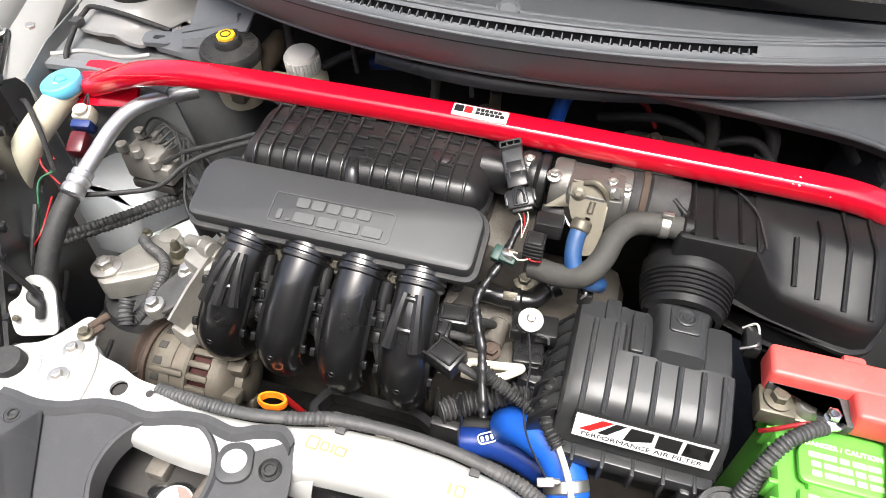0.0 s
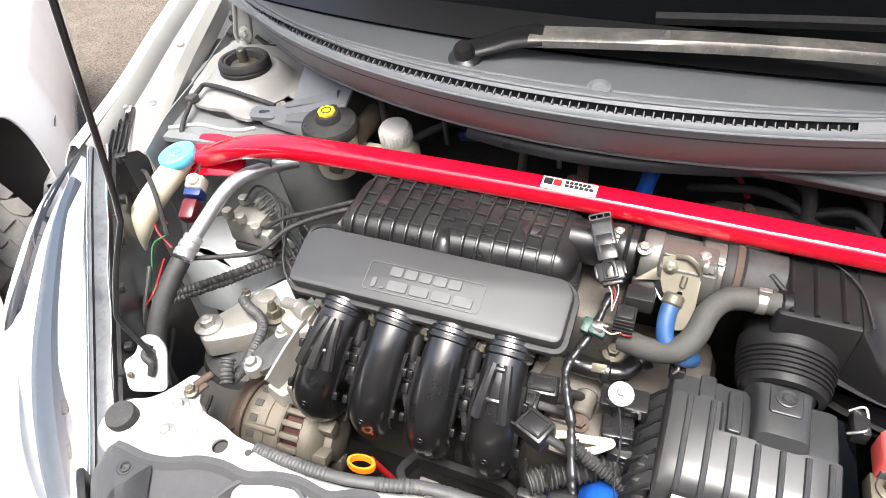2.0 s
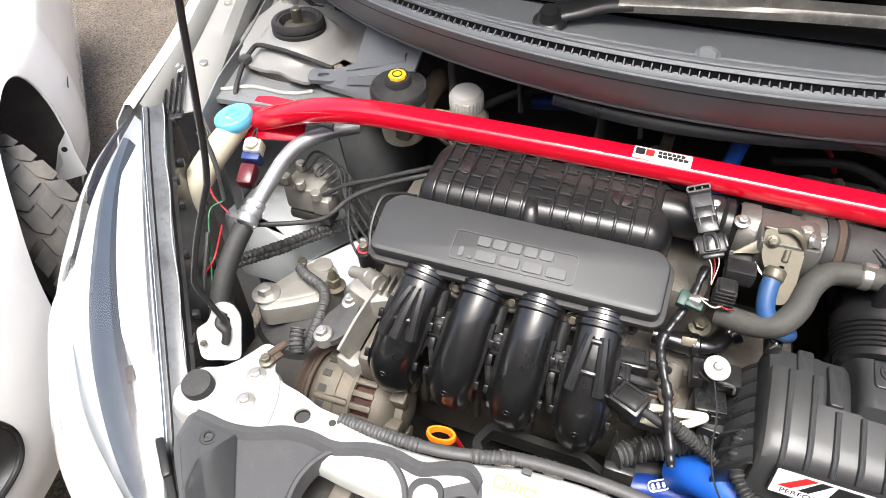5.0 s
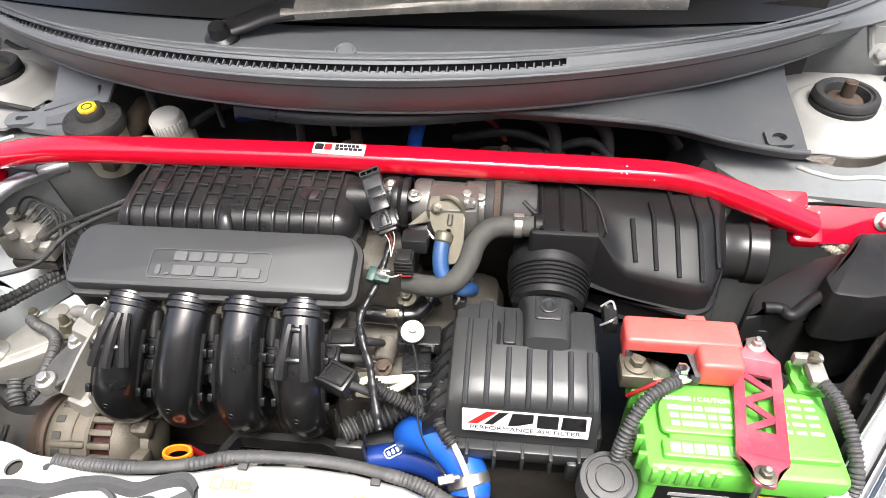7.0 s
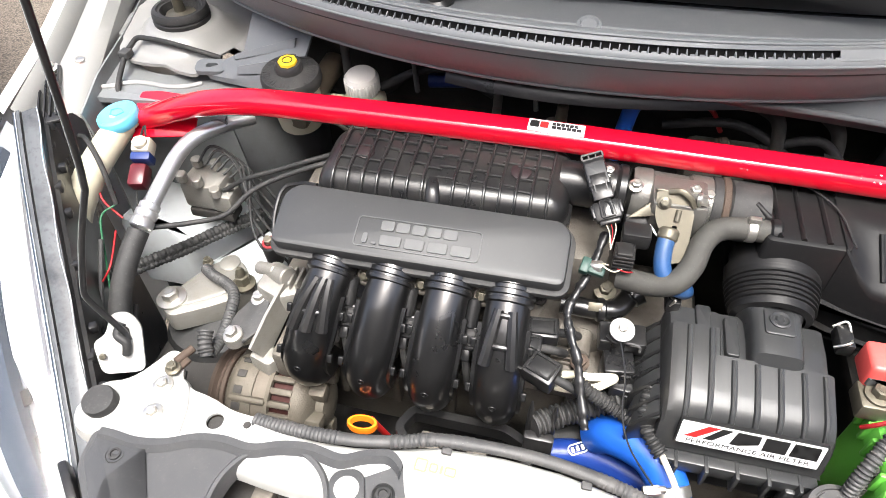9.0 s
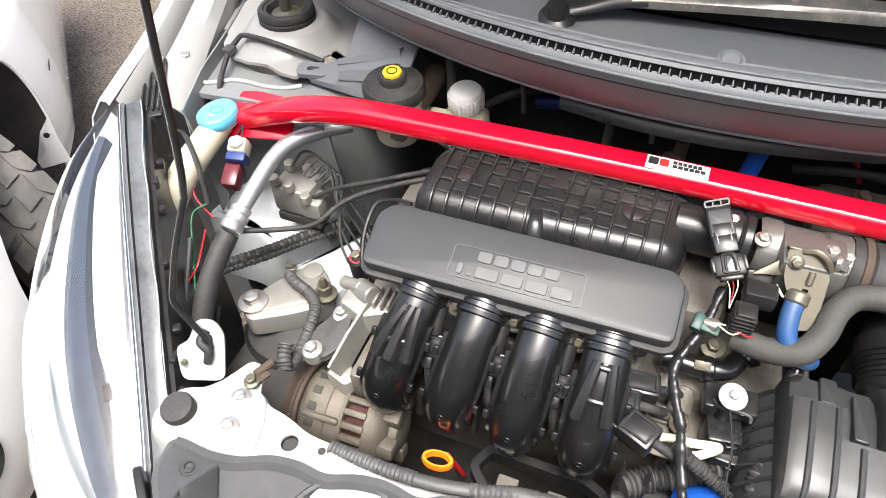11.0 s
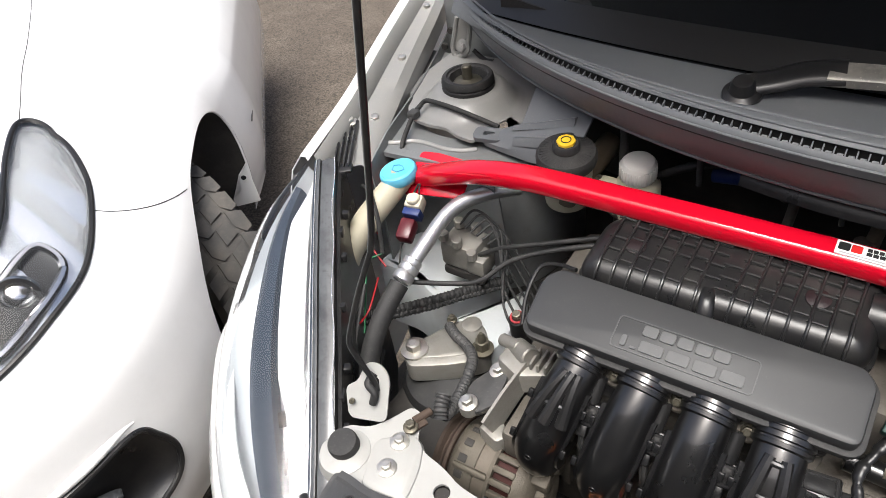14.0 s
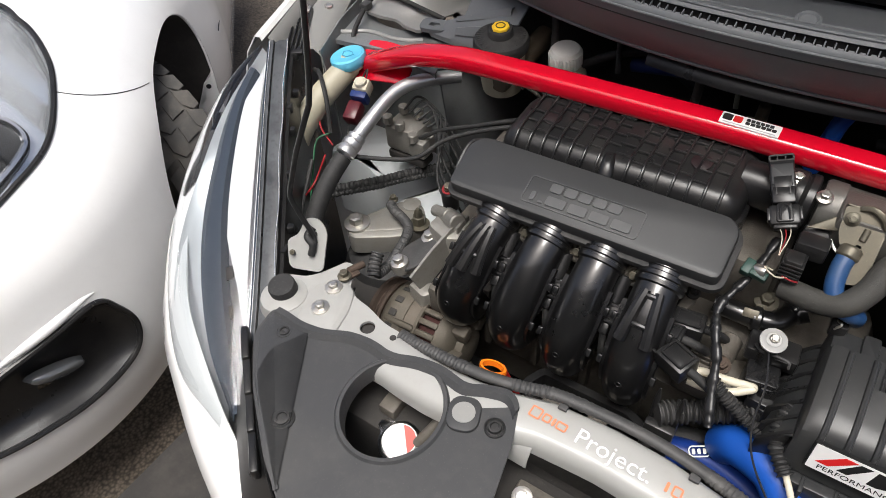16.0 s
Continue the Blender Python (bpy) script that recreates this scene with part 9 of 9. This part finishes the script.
# ---- between the engine and the firewall ----
def build_rear():
    tan = mat("dusty_tan_casting", (0.12, 0.098, 0.07), 0.6, metal=0.2, dirt=0.5, dirt_col=(0.06, 0.05, 0.035), dirt_scale=22, bump=0.5)
    bs = thing("brake_booster", (-0.47, 0.75, 0.90), "dusty dark brake booster drum with a tan master cylinder", "brake booster")
    bm = bmesh.new()
    lathe(bm, along((-0.47, 0.800, 0.915), (-0.47, 0.745, 0.905)), [(0, -0.01), (0.085, 0), (0.098, 0.012), (0.098, 0.020), (0.088, 0.032), (0.06, 0.048), (0, 0.052)], 40)
    part("drum", bm, M_DARK, bs)
    bm = bmesh.new()
    rod(bm, (-0.478, 0.75, 0.905), (-0.492, 0.625, 0.885), 0.017)
    part("master_cylinder", bm, tan, bs, "tan master cylinder")
    for dy in (0.0, 0.035):
        bm = bmesh.new()
        rod(bm, (-0.470, 0.645 + dy, 0.890), (-0.452, 0.640 + dy, 0.884), 0.0075, seg=6)
        part("pipe_nut", bm, M_BRACKET, bs, "brass pipe nut")
    bolt(bs, (-0.440, 0.755, 0.950), (0, -0.8, 0.5), 0.012, M_BRACKET, 1.5)
    for pts, r, mm, lab in (
            ([(-0.452, 0.640, 0.884), (-0.430, 0.632, 0.880), (-0.425, 0.640, 0.86), (-0.45, 0.66, 0.80)], 0.0028, M_BLOCK, "thin steel brake pipe"),
            ([(-0.452, 0.675, 0.884), (-0.425, 0.672, 0.886), (-0.415, 0.660, 0.87), (-0.44, 0.65, 0.79)], 0.0028, M_BLOCK, "thin steel brake pipe"),
            ([(-0.40, 0.735, 0.97), (-0.36, 0.730, 0.955), (-0.30, 0.725, 0.93), (-0.24, 0.715, 0.905)], 0.0085, M_RUBBER, "dusty black heater hose"),
            ([(-0.35, 0.70, 0.985), (-0.345, 0.695, 0.95), (-0.34, 0.69, 0.91)], 0.0035, M_LOOM, "thin grey rod by the cowl"),
            ([(-0.19, 0.70, 0.985), (-0.186, 0.69, 0.95), (-0.18, 0.68, 0.91)], 0.0032, M_ZINC, "thin bright rod by the cowl"),
            ([(0.02, 0.72, 0.955), (0.07, 0.705, 0.945), (0.11, 0.70, 0.925), (0.12, 0.69, 0.88)], 0.0085, M_HOSEGREY, "dusty black heater hose"),
            ([(0.09, 0.725, 0.955), (0.14, 0.71, 0.945), (0.18, 0.70, 0.92), (0.19, 0.69, 0.87)], 0.0085, M_HOSEGREY, "dusty black heater hose"),
            ([(-0.02, 0.69, 0.93), (0.0, 0.685, 0.945), (0.03, 0.69, 0.935), (0.05, 0.70, 0.90)], 0.003, M_WIRERED, "thin dark red lead"),
            ([(0.20, 0.70, 0.95), (0.25, 0.70, 0.93), (0.28, 0.70, 0.90)], 0.006, M_RUBBER, "black cable against the firewall")):
        bm = bmesh.new()
        tube(bm, pts, r, 12, 8)
        ob = part("firewall_pipe", bm, mm)
        tagged(ob, lab, "pipe", group="firewall pipes")
    bm = bmesh.new()
    rod(bm, (-0.148, 0.668, 0.875), (-0.146, 0.664, 0.935), 0.009, 0.007)
    ob = part("oxygen_sensor", bm, tan)
    tagged(ob, "stained steel sensor standing behind the engine", "sensor")
    hs = thing("heat_shield", (0.03, 0.69, 0.87), "stained ribbed steel heat shield over the exhaust", "heat shield")
    rows = [[(0.0 + 0.13 * u, 0.655 + 0.05 * v, 0.905 - 0.03 * v + 0.004 * math.sin(14 * u)) for u in [k / 16 for k in range(17)]] for v in (0, 0.3, 0.7, 1)]
    part("shield", sheet(bmesh.new(), rows, 0.002), tan, hs)
    bolt(hs, (0.05, 0.668, 0.904), (0, -0.3, 1), 0.011, M_RUST, 1.6)


build_rear()


# ---- the white car parked alongside ----
N_Z = (.20, .25, .35, .45, .55, .62, .68, .72, .76, .80, .84, .88, .92, .95)
N_SIDE = (.165, .185, .20, .20, .188, .175, .14, .105, .06, 0, -.08, -.20, -.40, -.60)
N_NOSE = (-.345, -.355, -.362, -.352, -.33, -.31, -.27, -.22, -.14, -.02, .12, .32, .62, .95)
N_O, N_BACK, N_LEFT = V(-1.2, 0.2, 0), V(-0.715, 0.70, 0), V(0.70, 0.715, 0)


def skin(u, z, out=0.0):
    """A point of the other car's skin: u runs along the flank to the middle of its nose."""
    w = [z + 0.012 * k for k in range(-3, 4)]
    lz, n = float(np.mean(np.interp(w, N_Z, N_SIDE))), float(np.mean(np.interp(w, N_Z, N_NOSE)))
    lz += out
    n -= out
    sc = max(0.55, n + 0.5)
    if u < 0.4:
        s, l = 2.2 + (sc - 2.2) * u / 0.4, lz
        if s > 0.86:
            l += 0.036 * (lambda k: k * k * (3 - 2 * k))(min(1, (s - 0.86) / 0.30)) * (1 if z < 0.60 else max(0, 1 - (z - 0.60) / 0.20))
    else:
        a = radians(90 * (u - 0.4) / 0.6)
        l = -0.67 + (lz + 0.67) * math.cos(a) ** 0.667
        s = sc - (sc - n) * math.sin(a) ** 0.667
    if 0.30 < z < 0.62 and 0.52 < u < 0.95:
        l -= 0.012 * math.sin(math.pi * (z - 0.30) / 0.32) * math.sin(math.pi * (u - 0.52) / 0.43)
    p = N_O + N_BACK * s + N_LEFT * l
    return V(p.x, p.y, z)


def inside(poly, x, y):
    hit = False
    for (ax, ay), (bx, by) in zip(poly, poly[1:] + poly[:1]):
        if (ay > y) != (by > y) and x < (bx - ax) * (y - ay) / (by - ay) + ax:
            hit = not hit
    return hit


def smooth_poly(pts, n=6):
    k = len(pts)
    n = 14
    c = spline([(*pts[-1], 0)] + [(*p, 0) for p in pts] + [(*pts[0], 0), (*pts[1], 0)], n)
    return [(q.x, q.y) for q in c[n:n * (k + 1)]]


def build_neighbour():
    nb = thing("parked_car", (-1.7, 0.3, 0), "glossy white hatchback parked close alongside", "car")
    lamp = smooth_poly([(0.487, 0.844), (0.445, 0.822), (0.482, 0.780), (0.527, 0.752), (0.585, 0.724), (0.652, 0.712), (0.72, 0.700), (0.78, 0.695), (0.775, 0.735), (0.70, 0.770), (0.62, 0.805), (0.55, 0.835)])
    fog = smooth_poly([(0.657, 0.496), (0.638, 0.450), (0.630, 0.390), (0.648, 0.342), (0.70, 0.330), (0.753, 0.336), (0.83, 0.36), (0.83, 0.45), (0.775, 0.490), (0.713, 0.500)])
    # wheel arch as a circle on the flank
    wc_s, wc_z, wa, wb = 0.530, 0.395, 0.380, 0.250
    nu, nz = 330, 110
    us = [0.24 * i / 40 for i in range(40)] + [0.24 + 0.34 * i / 170 for i in range(170)] + [0.58 + 0.42 * i / 120 for i in range(121)]
    zs = [0.20 + 0.75 * j / nz for j in range(nz + 1)]

    def s_of(p):
        d = p - N_O
        return d.x * N_BACK.x + d.y * N_BACK.y

    def l_of(p):
        d = p - N_O
        return d.x * N_LEFT.x + d.y * N_LEFT.y

    def level(s, z):
        """Below 1 inside the arch: round towards the nose, squarer and upright towards the door."""
        x, v = (s - wc_s) / wa, (z - wc_z) / wb
        if x < 0:
            return math.hypot(x, v)
        return (x ** 3.5 + max(0.0, v) ** 3.5) ** (1 / 3.5)

    def arch(p):
        return level(s_of(p), p.z) < 1 and l_of(p) > -0.05

    def rim(a, grow=0.0):
        """The arch's edge at an angle from its rear."""
        c, d = math.cos(a), math.sin(a)
        if c > 0 and d < 0:
            return wc_s + wa + grow, wc_z + (wb + grow) * d * 1.6
        e = 2 / 3.5 if c > 0 else 1.0
        return wc_s + (wa + grow) * math.copysign(abs(c) ** e, c), wc_z + (wb + grow) * math.copysign(abs(d) ** e, d)

    def flank_at(s, z, out=0.0):
        lo, hi = 0.0, 1.0
        for _ in range(22):
            mid = (lo + hi) / 2
            if s_of(skin(mid, z, out)) > s:
                lo = mid
            else:
                hi = mid
        return skin(lo, z, out)
    bm = bmesh.new()
    vs = [[bm.verts.new(skin(u, z)) for z in zs] for u in us]
    place = {vs[i][j]: (us[i], zs[j]) for i in range(nu + 1) for j in range(nz + 1)}
    for i in range(nu):
        for j in range(nz):
            uu, zz = (us[i] + us[i + 1]) / 2, (zs[j] + zs[j + 1]) / 2
            p = skin(uu, zz)
            if arch(p) or inside(lamp, uu, zz) or inside(fog, uu, zz):
                continue
            bm.faces.new((vs[i][j], vs[i + 1][j], vs[i + 1][j + 1], vs[i][j + 1]))
    # draw the edge of the arch onto its circle
    for v in [v for v in bm.verts if v.is_boundary and v.link_faces]:
        p = v.co
        if l_of(p) > -0.05 and abs(level(s_of(p), p.z) - 1) < 0.12 and p.z > 0.203:
            k = level(s_of(p), p.z)
            up = p.z > wc_z or s_of(p) < wc_s
            v.co = flank_at(wc_s + (s_of(p) - wc_s) / k, wc_z + (p.z - wc_z) / k if up else p.z)
        else:
            # lay the edges of the lamp openings onto their outlines
            u, z = place[v]
            for poly in (lamp, fog):
                q = min(poly, key=lambda w: (w[0] - u) ** 2 + (w[1] - z) ** 2)
                if (q[0] - u) ** 2 + (q[1] - z) ** 2 < 0.012 ** 2:
                    v.co = skin(*q)
    bmesh.ops.delete(bm, geom=[v for v in bm.verts if not v.link_faces], context="VERTS")
    body = part("body", bm, M_PAINT, nb, "glossy white painted body", sharp=60)
    bm = bmesh.new()
    tube(bm, [flank_at(*rim(a), -0.004) for a in [math.pi * (-0.10 + 1.2 * i / 60) for i in range(61)] if rim(a)[1] > 0.22], 0.0035, 8, 1, smooth=False)
    part("arch_lip", bm, M_PAINT, body, "rolled white arch lip")
    # bonnet top, the far half of the car and its cabin
    rows = [[skin(u, 0.95) + V(0, 0, 0.0) for u in [i / 30 for i in range(23)]], [N_O + N_BACK * lerp(2.2, 0.95, u) + N_LEFT * -0.67 + V(0, 0, 0.965) for u in [i / 30 for i in range(23)]]]
    part("bonnet_top", sheet(bmesh.new(), rows, 0.003), M_PAINT, nb)
    # wheel-arch lining and wheel
    bm = bmesh.new()
    rows = []
    for dl in (0.006, 0.05, 0.13, 0.26):
        rows.append([flank_at(rim(a, 0.002)[0], max(0.205, rim(a, 0.002)[1])) - N_LEFT * dl for a in [math.pi * (-0.12 + 1.24 * i / 40) for i in range(41)]])
    sheet(bm, rows, 0.003)
    lin = part("arch_lining", bm, M_DARK, nb, "black wheel-arch lining")
    bm = bmesh.new()
    c = N_O + N_BACK * 0.545 + N_LEFT * 0.080 + V(0, 0, 0.302)
    ax = (N_LEFT * math.cos(radians(33)) + N_BACK * math.sin(radians(33))).normalized()
    mw = axes(c, (0, 0, 1), ax)
    W, RT = 0.0875, 0.292
    lathe(bm, mw, [(0.19, -W + 0.01), (0.24, -W), (0.275, -W + 0.012), (RT - 0.008, -W + 0.024), (RT, -0.04), (RT + 0.002, 0), (RT, 0.04), (RT - 0.008, W - 0.024), (0.275, W - 0.012), (0.24, W), (0.19, W - 0.01)], 80)
    wheel = part("wheel", bm, M_TYRE, nb, "tyre turned outwards")
    tread = bmesh.new()
    for k in range(30):
        a = 2 * math.pi * k / 30
        for lo, hi, lean in ((-0.080, -0.046, 0.016), (-0.040, -0.004, -0.014), (0.002, 0.038, 0.014), (0.044, 0.080, -0.016)):
            w = 0.0255
            q = [(lo, -w + lean), (hi, -w), (hi, w - 0.006), ((lo + hi) / 2, w), (lo, w - 0.008 + lean)]
            m = mw @ Matrix.Rotation(a + (0.10 if lo > -0.02 else 0), 4, "Z") @ Matrix.Translation((RT - 0.003, 0, 0)) @ Matrix.Rotation(radians(90), 4, "Y")
            pad(tread, [(-y, x) for x, y in [(v, u) for u, v in q]], 0, 0.009 - (0.006 if abs(lo + hi) > 0.1 else 0), m, 0.001, bottom=False)
    t = part("tread_block", tread, M_TYRE, wheel, "chevron tread blocks")
    tagged(t, kind="stuff")
    bm = bmesh.new()
    lathe(bm, mw, [(0.19, W - 0.012), (0.185, W - 0.02), (0.17, 0.03), (0.05, 0.05), (0, 0.05)], 40)
    part("rim", bm, M_LAMPIN, wheel, "pale alloy rim")
    # flange that turns inwards behind the wheel
    bm = bmesh.new()
    fl = axes(N_O + N_BACK * (wc_s + wa - 0.004), N_LEFT, -N_BACK)
    up = 1 if (fl.to_3x3() @ V(0, 1, 0)).z > 0 else -1
    pad(bm, rounded([(q, up * z) for q, z in ((0.196, 0.385), (0.184, 0.361), (0.162, 0.347), (0.154, 0.290), (0.120, 0.266), (0.122, 0.236), (0.200, 0.238))], 0.006), -0.002, 0.002, fl, 0.001)
    fla = part("arch_flange", bm, M_PAINT, body, "cream white flange behind the wheel")
    bm = bmesh.new()
    lathe(bm, fl @ Matrix.Translation((0.175, up * 0.335, 0.002)), [(0.008, 0), (0.008, 0.001), (0, 0.001)], 18)
    part("flange_hole", bm, M_INK, fla, "dark fixing hole")
    # shut lines
    for pts in ([(0.522 + (0.427 - 0.522) * k / 8, 0.752 + (0.644 - 0.752) * k / 8) for k in range(9)], [(0.32 + 0.167 * k / 8, 0.884 - 0.04 * k / 8) for k in range(9)]):
        bm = bmesh.new()
        tube(bm, [skin(u, z, 0.0003) for u, z in pts], 0.0011, 6, 3)
        part("shut_line", bm, M_INK, body, "dark panel gap")
    bm = bmesh.new()
    tube(bm, [N_O + N_BACK * s + N_LEFT * 0.232 + V(0, 0, 0.44) for s in (1.05, 1.4, 1.8, 2.2)], 0.0018, 6, 3)
    part("shut_line", bm, M_INK, body, "dark panel gap")
    # headlamp
    hl = thing("headlamp", skin(0.57, 0.76), "wide clear headlamp with a black gasket and bright reflectors", "headlamp", group="headlamps")
    uu = [0.40 + 0.42 * i / 90 for i in range(91)]
    zz = [0.655 + 0.225 * j / 70 for j in range(71)]
    for nm, off, mm, lab in (("lens", 0.003, M_LENS, "clear lens"), ("reflector", -0.030, M_MIRROR, "bright faceted reflector")):
        bm = bmesh.new()
        gv = [[bm.verts.new(skin(u, z, off + (0.016 * abs((u * 14) % 1 - 0.5) * (nm != "lens")))) for z in zz] for u in uu]
        for i in range(90):
            for j in range(70):
                k = 1.0 if nm == "lens" else 0.78
                if inside(lamp, 0.61 + ((uu[i] + uu[i + 1]) / 2 - 0.61) * k, 0.765 + ((zz[j] + zz[j + 1]) / 2 - 0.765) * k):
                    bm.faces.new((gv[i][j], gv[i + 1][j], gv[i + 1][j + 1], gv[i][j + 1]))
        bmesh.ops.delete(bm, geom=[v for v in bm.verts if not v.link_faces], context="VERTS")
        ob = part(nm, bm, mm, hl, lab)
        if nm == "lens":
            ob.visible_shadow = False
    loop = [skin(u, z, 0.001) for u, z in lamp]
    bm = bmesh.new()
    tube(bm, loop + loop[:1], 0.0055, 8, 1, caps=False)
    part("gasket", bm, M_BLACK, hl, "black gasket")
    ins = smooth_poly([(0.60, 0.735), (0.66, 0.720), (0.72, 0.712), (0.71, 0.745), (0.65, 0.765), (0.605, 0.765)])
    rows = [[skin(0.66 + (u - 0.66) * k, 0.74 + (z - 0.74) * k, o) for u, z in ins + ins[:1]] for k, o in ((1.0, -0.012), (0.8, -0.022), (0.4, -0.024), (0.05, -0.024))]
    part("inner_box", sheet(bmesh.new(), rows, 0), M_INK, hl, "black inner box round the projector")
    bm = bmesh.new()
    tube(bm, [skin(u, z, -0.010) for u, z in ins + ins[:1]], 0.008, 8, 1, caps=False)
    part("inner_trim", bm, M_CHROME, hl, "bright inner trim")
    pm = axes(skin(0.660, 0.738, -0.020), (0, 0, 1), N_LEFT * 0.35 - N_BACK + V(0, 0, 0.5))
    bm = bmesh.new()
    lathe(bm, pm, [(0.040, -0.01), (0.038, 0.004), (0.030, 0.002), (0.028, -0.004), (0.018, 0.006), (0, 0.010)], 32)
    part("projector", bm, M_CHROME, hl, "bright projector lens")
    # fog lamp recess
    fg = thing("fog_lamp", skin(0.72, 0.40), "oval fog lamp in a black recess of the white bumper", "fog lamp")
    c = V(0, 0, 0)
    n = len(fog)
    cu, cz = 0.735, 0.395
    rows = []
    for k, off in ((1.0, 0.001), (0.9, -0.014), (0.72, -0.030), (0.45, -0.036), (0.1, -0.036)):
        rows.append([skin(cu + (u - cu) * k, cz + (z - cz) * k, off) for u, z in fog + fog[:1]])
    part("recess", sheet(bmesh.new(), rows, 0), M_BLACK, fg, "black plastic recess")
    bm = bmesh.new()
    loop = [skin(u, z, 0.001) for u, z in fog]
    tube(bm, loop + loop[:1], 0.006, 8, 2, caps=False)
    part("edge_bead", bm, M_BLACK, fg)
    brow = [fog[k % n] for k in range(int(n * 0.80), int(n * 1.02))]
    bm = bmesh.new()
    tube(bm, [skin(u - 0.006, z + 0.016, -0.002) for u, z in brow[::4]], lambda q, u: 0.003 + 0.008 * math.sin(math.pi * u), 10, 3)
    part("brow", bm, M_PAINT, body, "soft white crease above the fog lamp")
    ov = [(0.722 + 0.026 * math.cos(a), 0.418 + 0.013 * math.sin(a) + 0.016 * math.cos(a)) for a in [2 * math.pi * i / 30 for i in range(30)]]
    rows = [[skin(0.722 + (u - 0.722) * k, 0.425 + (z - 0.425) * k, o) for u, z in ov + ov[:1]] for k, o in ((1.15, -0.028), (1.0, -0.014), (0.8, -0.012), (0.4, -0.008), (0.03, -0.006))]
    part("lamp_glass", sheet(bmesh.new(), rows, 0), M_FOGGLASS, fg, "smoky oval lamp glass")
    # lower lip of the bumper and underside
    rows = [[skin(u, 0.20, o) + V(0, 0, dz) for u in us[210::2]] for o, dz in ((0, 0.004), (-0.02, -0.02), (-0.10, -0.03))]
    part("bumper_lip", sheet(bmesh.new(), rows, 0.003), M_PAINT, nb)
    # far flank, so that the car closes
    bm = bmesh.new()
    rows = [[N_O + N_BACK * s + N_LEFT * -1.50 + V(0, 0, z) for s in (-0.0, 1.0, 2.2)] for z in (0.2, 0.6, 0.95)]
    sheet(bm, rows, 0.003)
    part("far_flank", bm, M_PAINT, nb)
    rows = [[N_O + N_BACK * 2.2 + N_LEFT * l + V(0, 0, z) for l in (0.2, -0.67, -1.5)] for z in (0.2, 0.6, 0.96)]
    part("scuttle", sheet(bmesh.new(), rows, 0.003), M_PAINT, nb)
    rows = [[N_O + N_BACK * s + N_LEFT * l + V(0, 0, 0.960) for s in (0.2, 1.2, 2.2)] for l in (-0.66, -1.5)]
    part("bonnet_far_half", sheet(bmesh.new(), rows, 0.003), M_PAINT, nb)


build_neighbour()
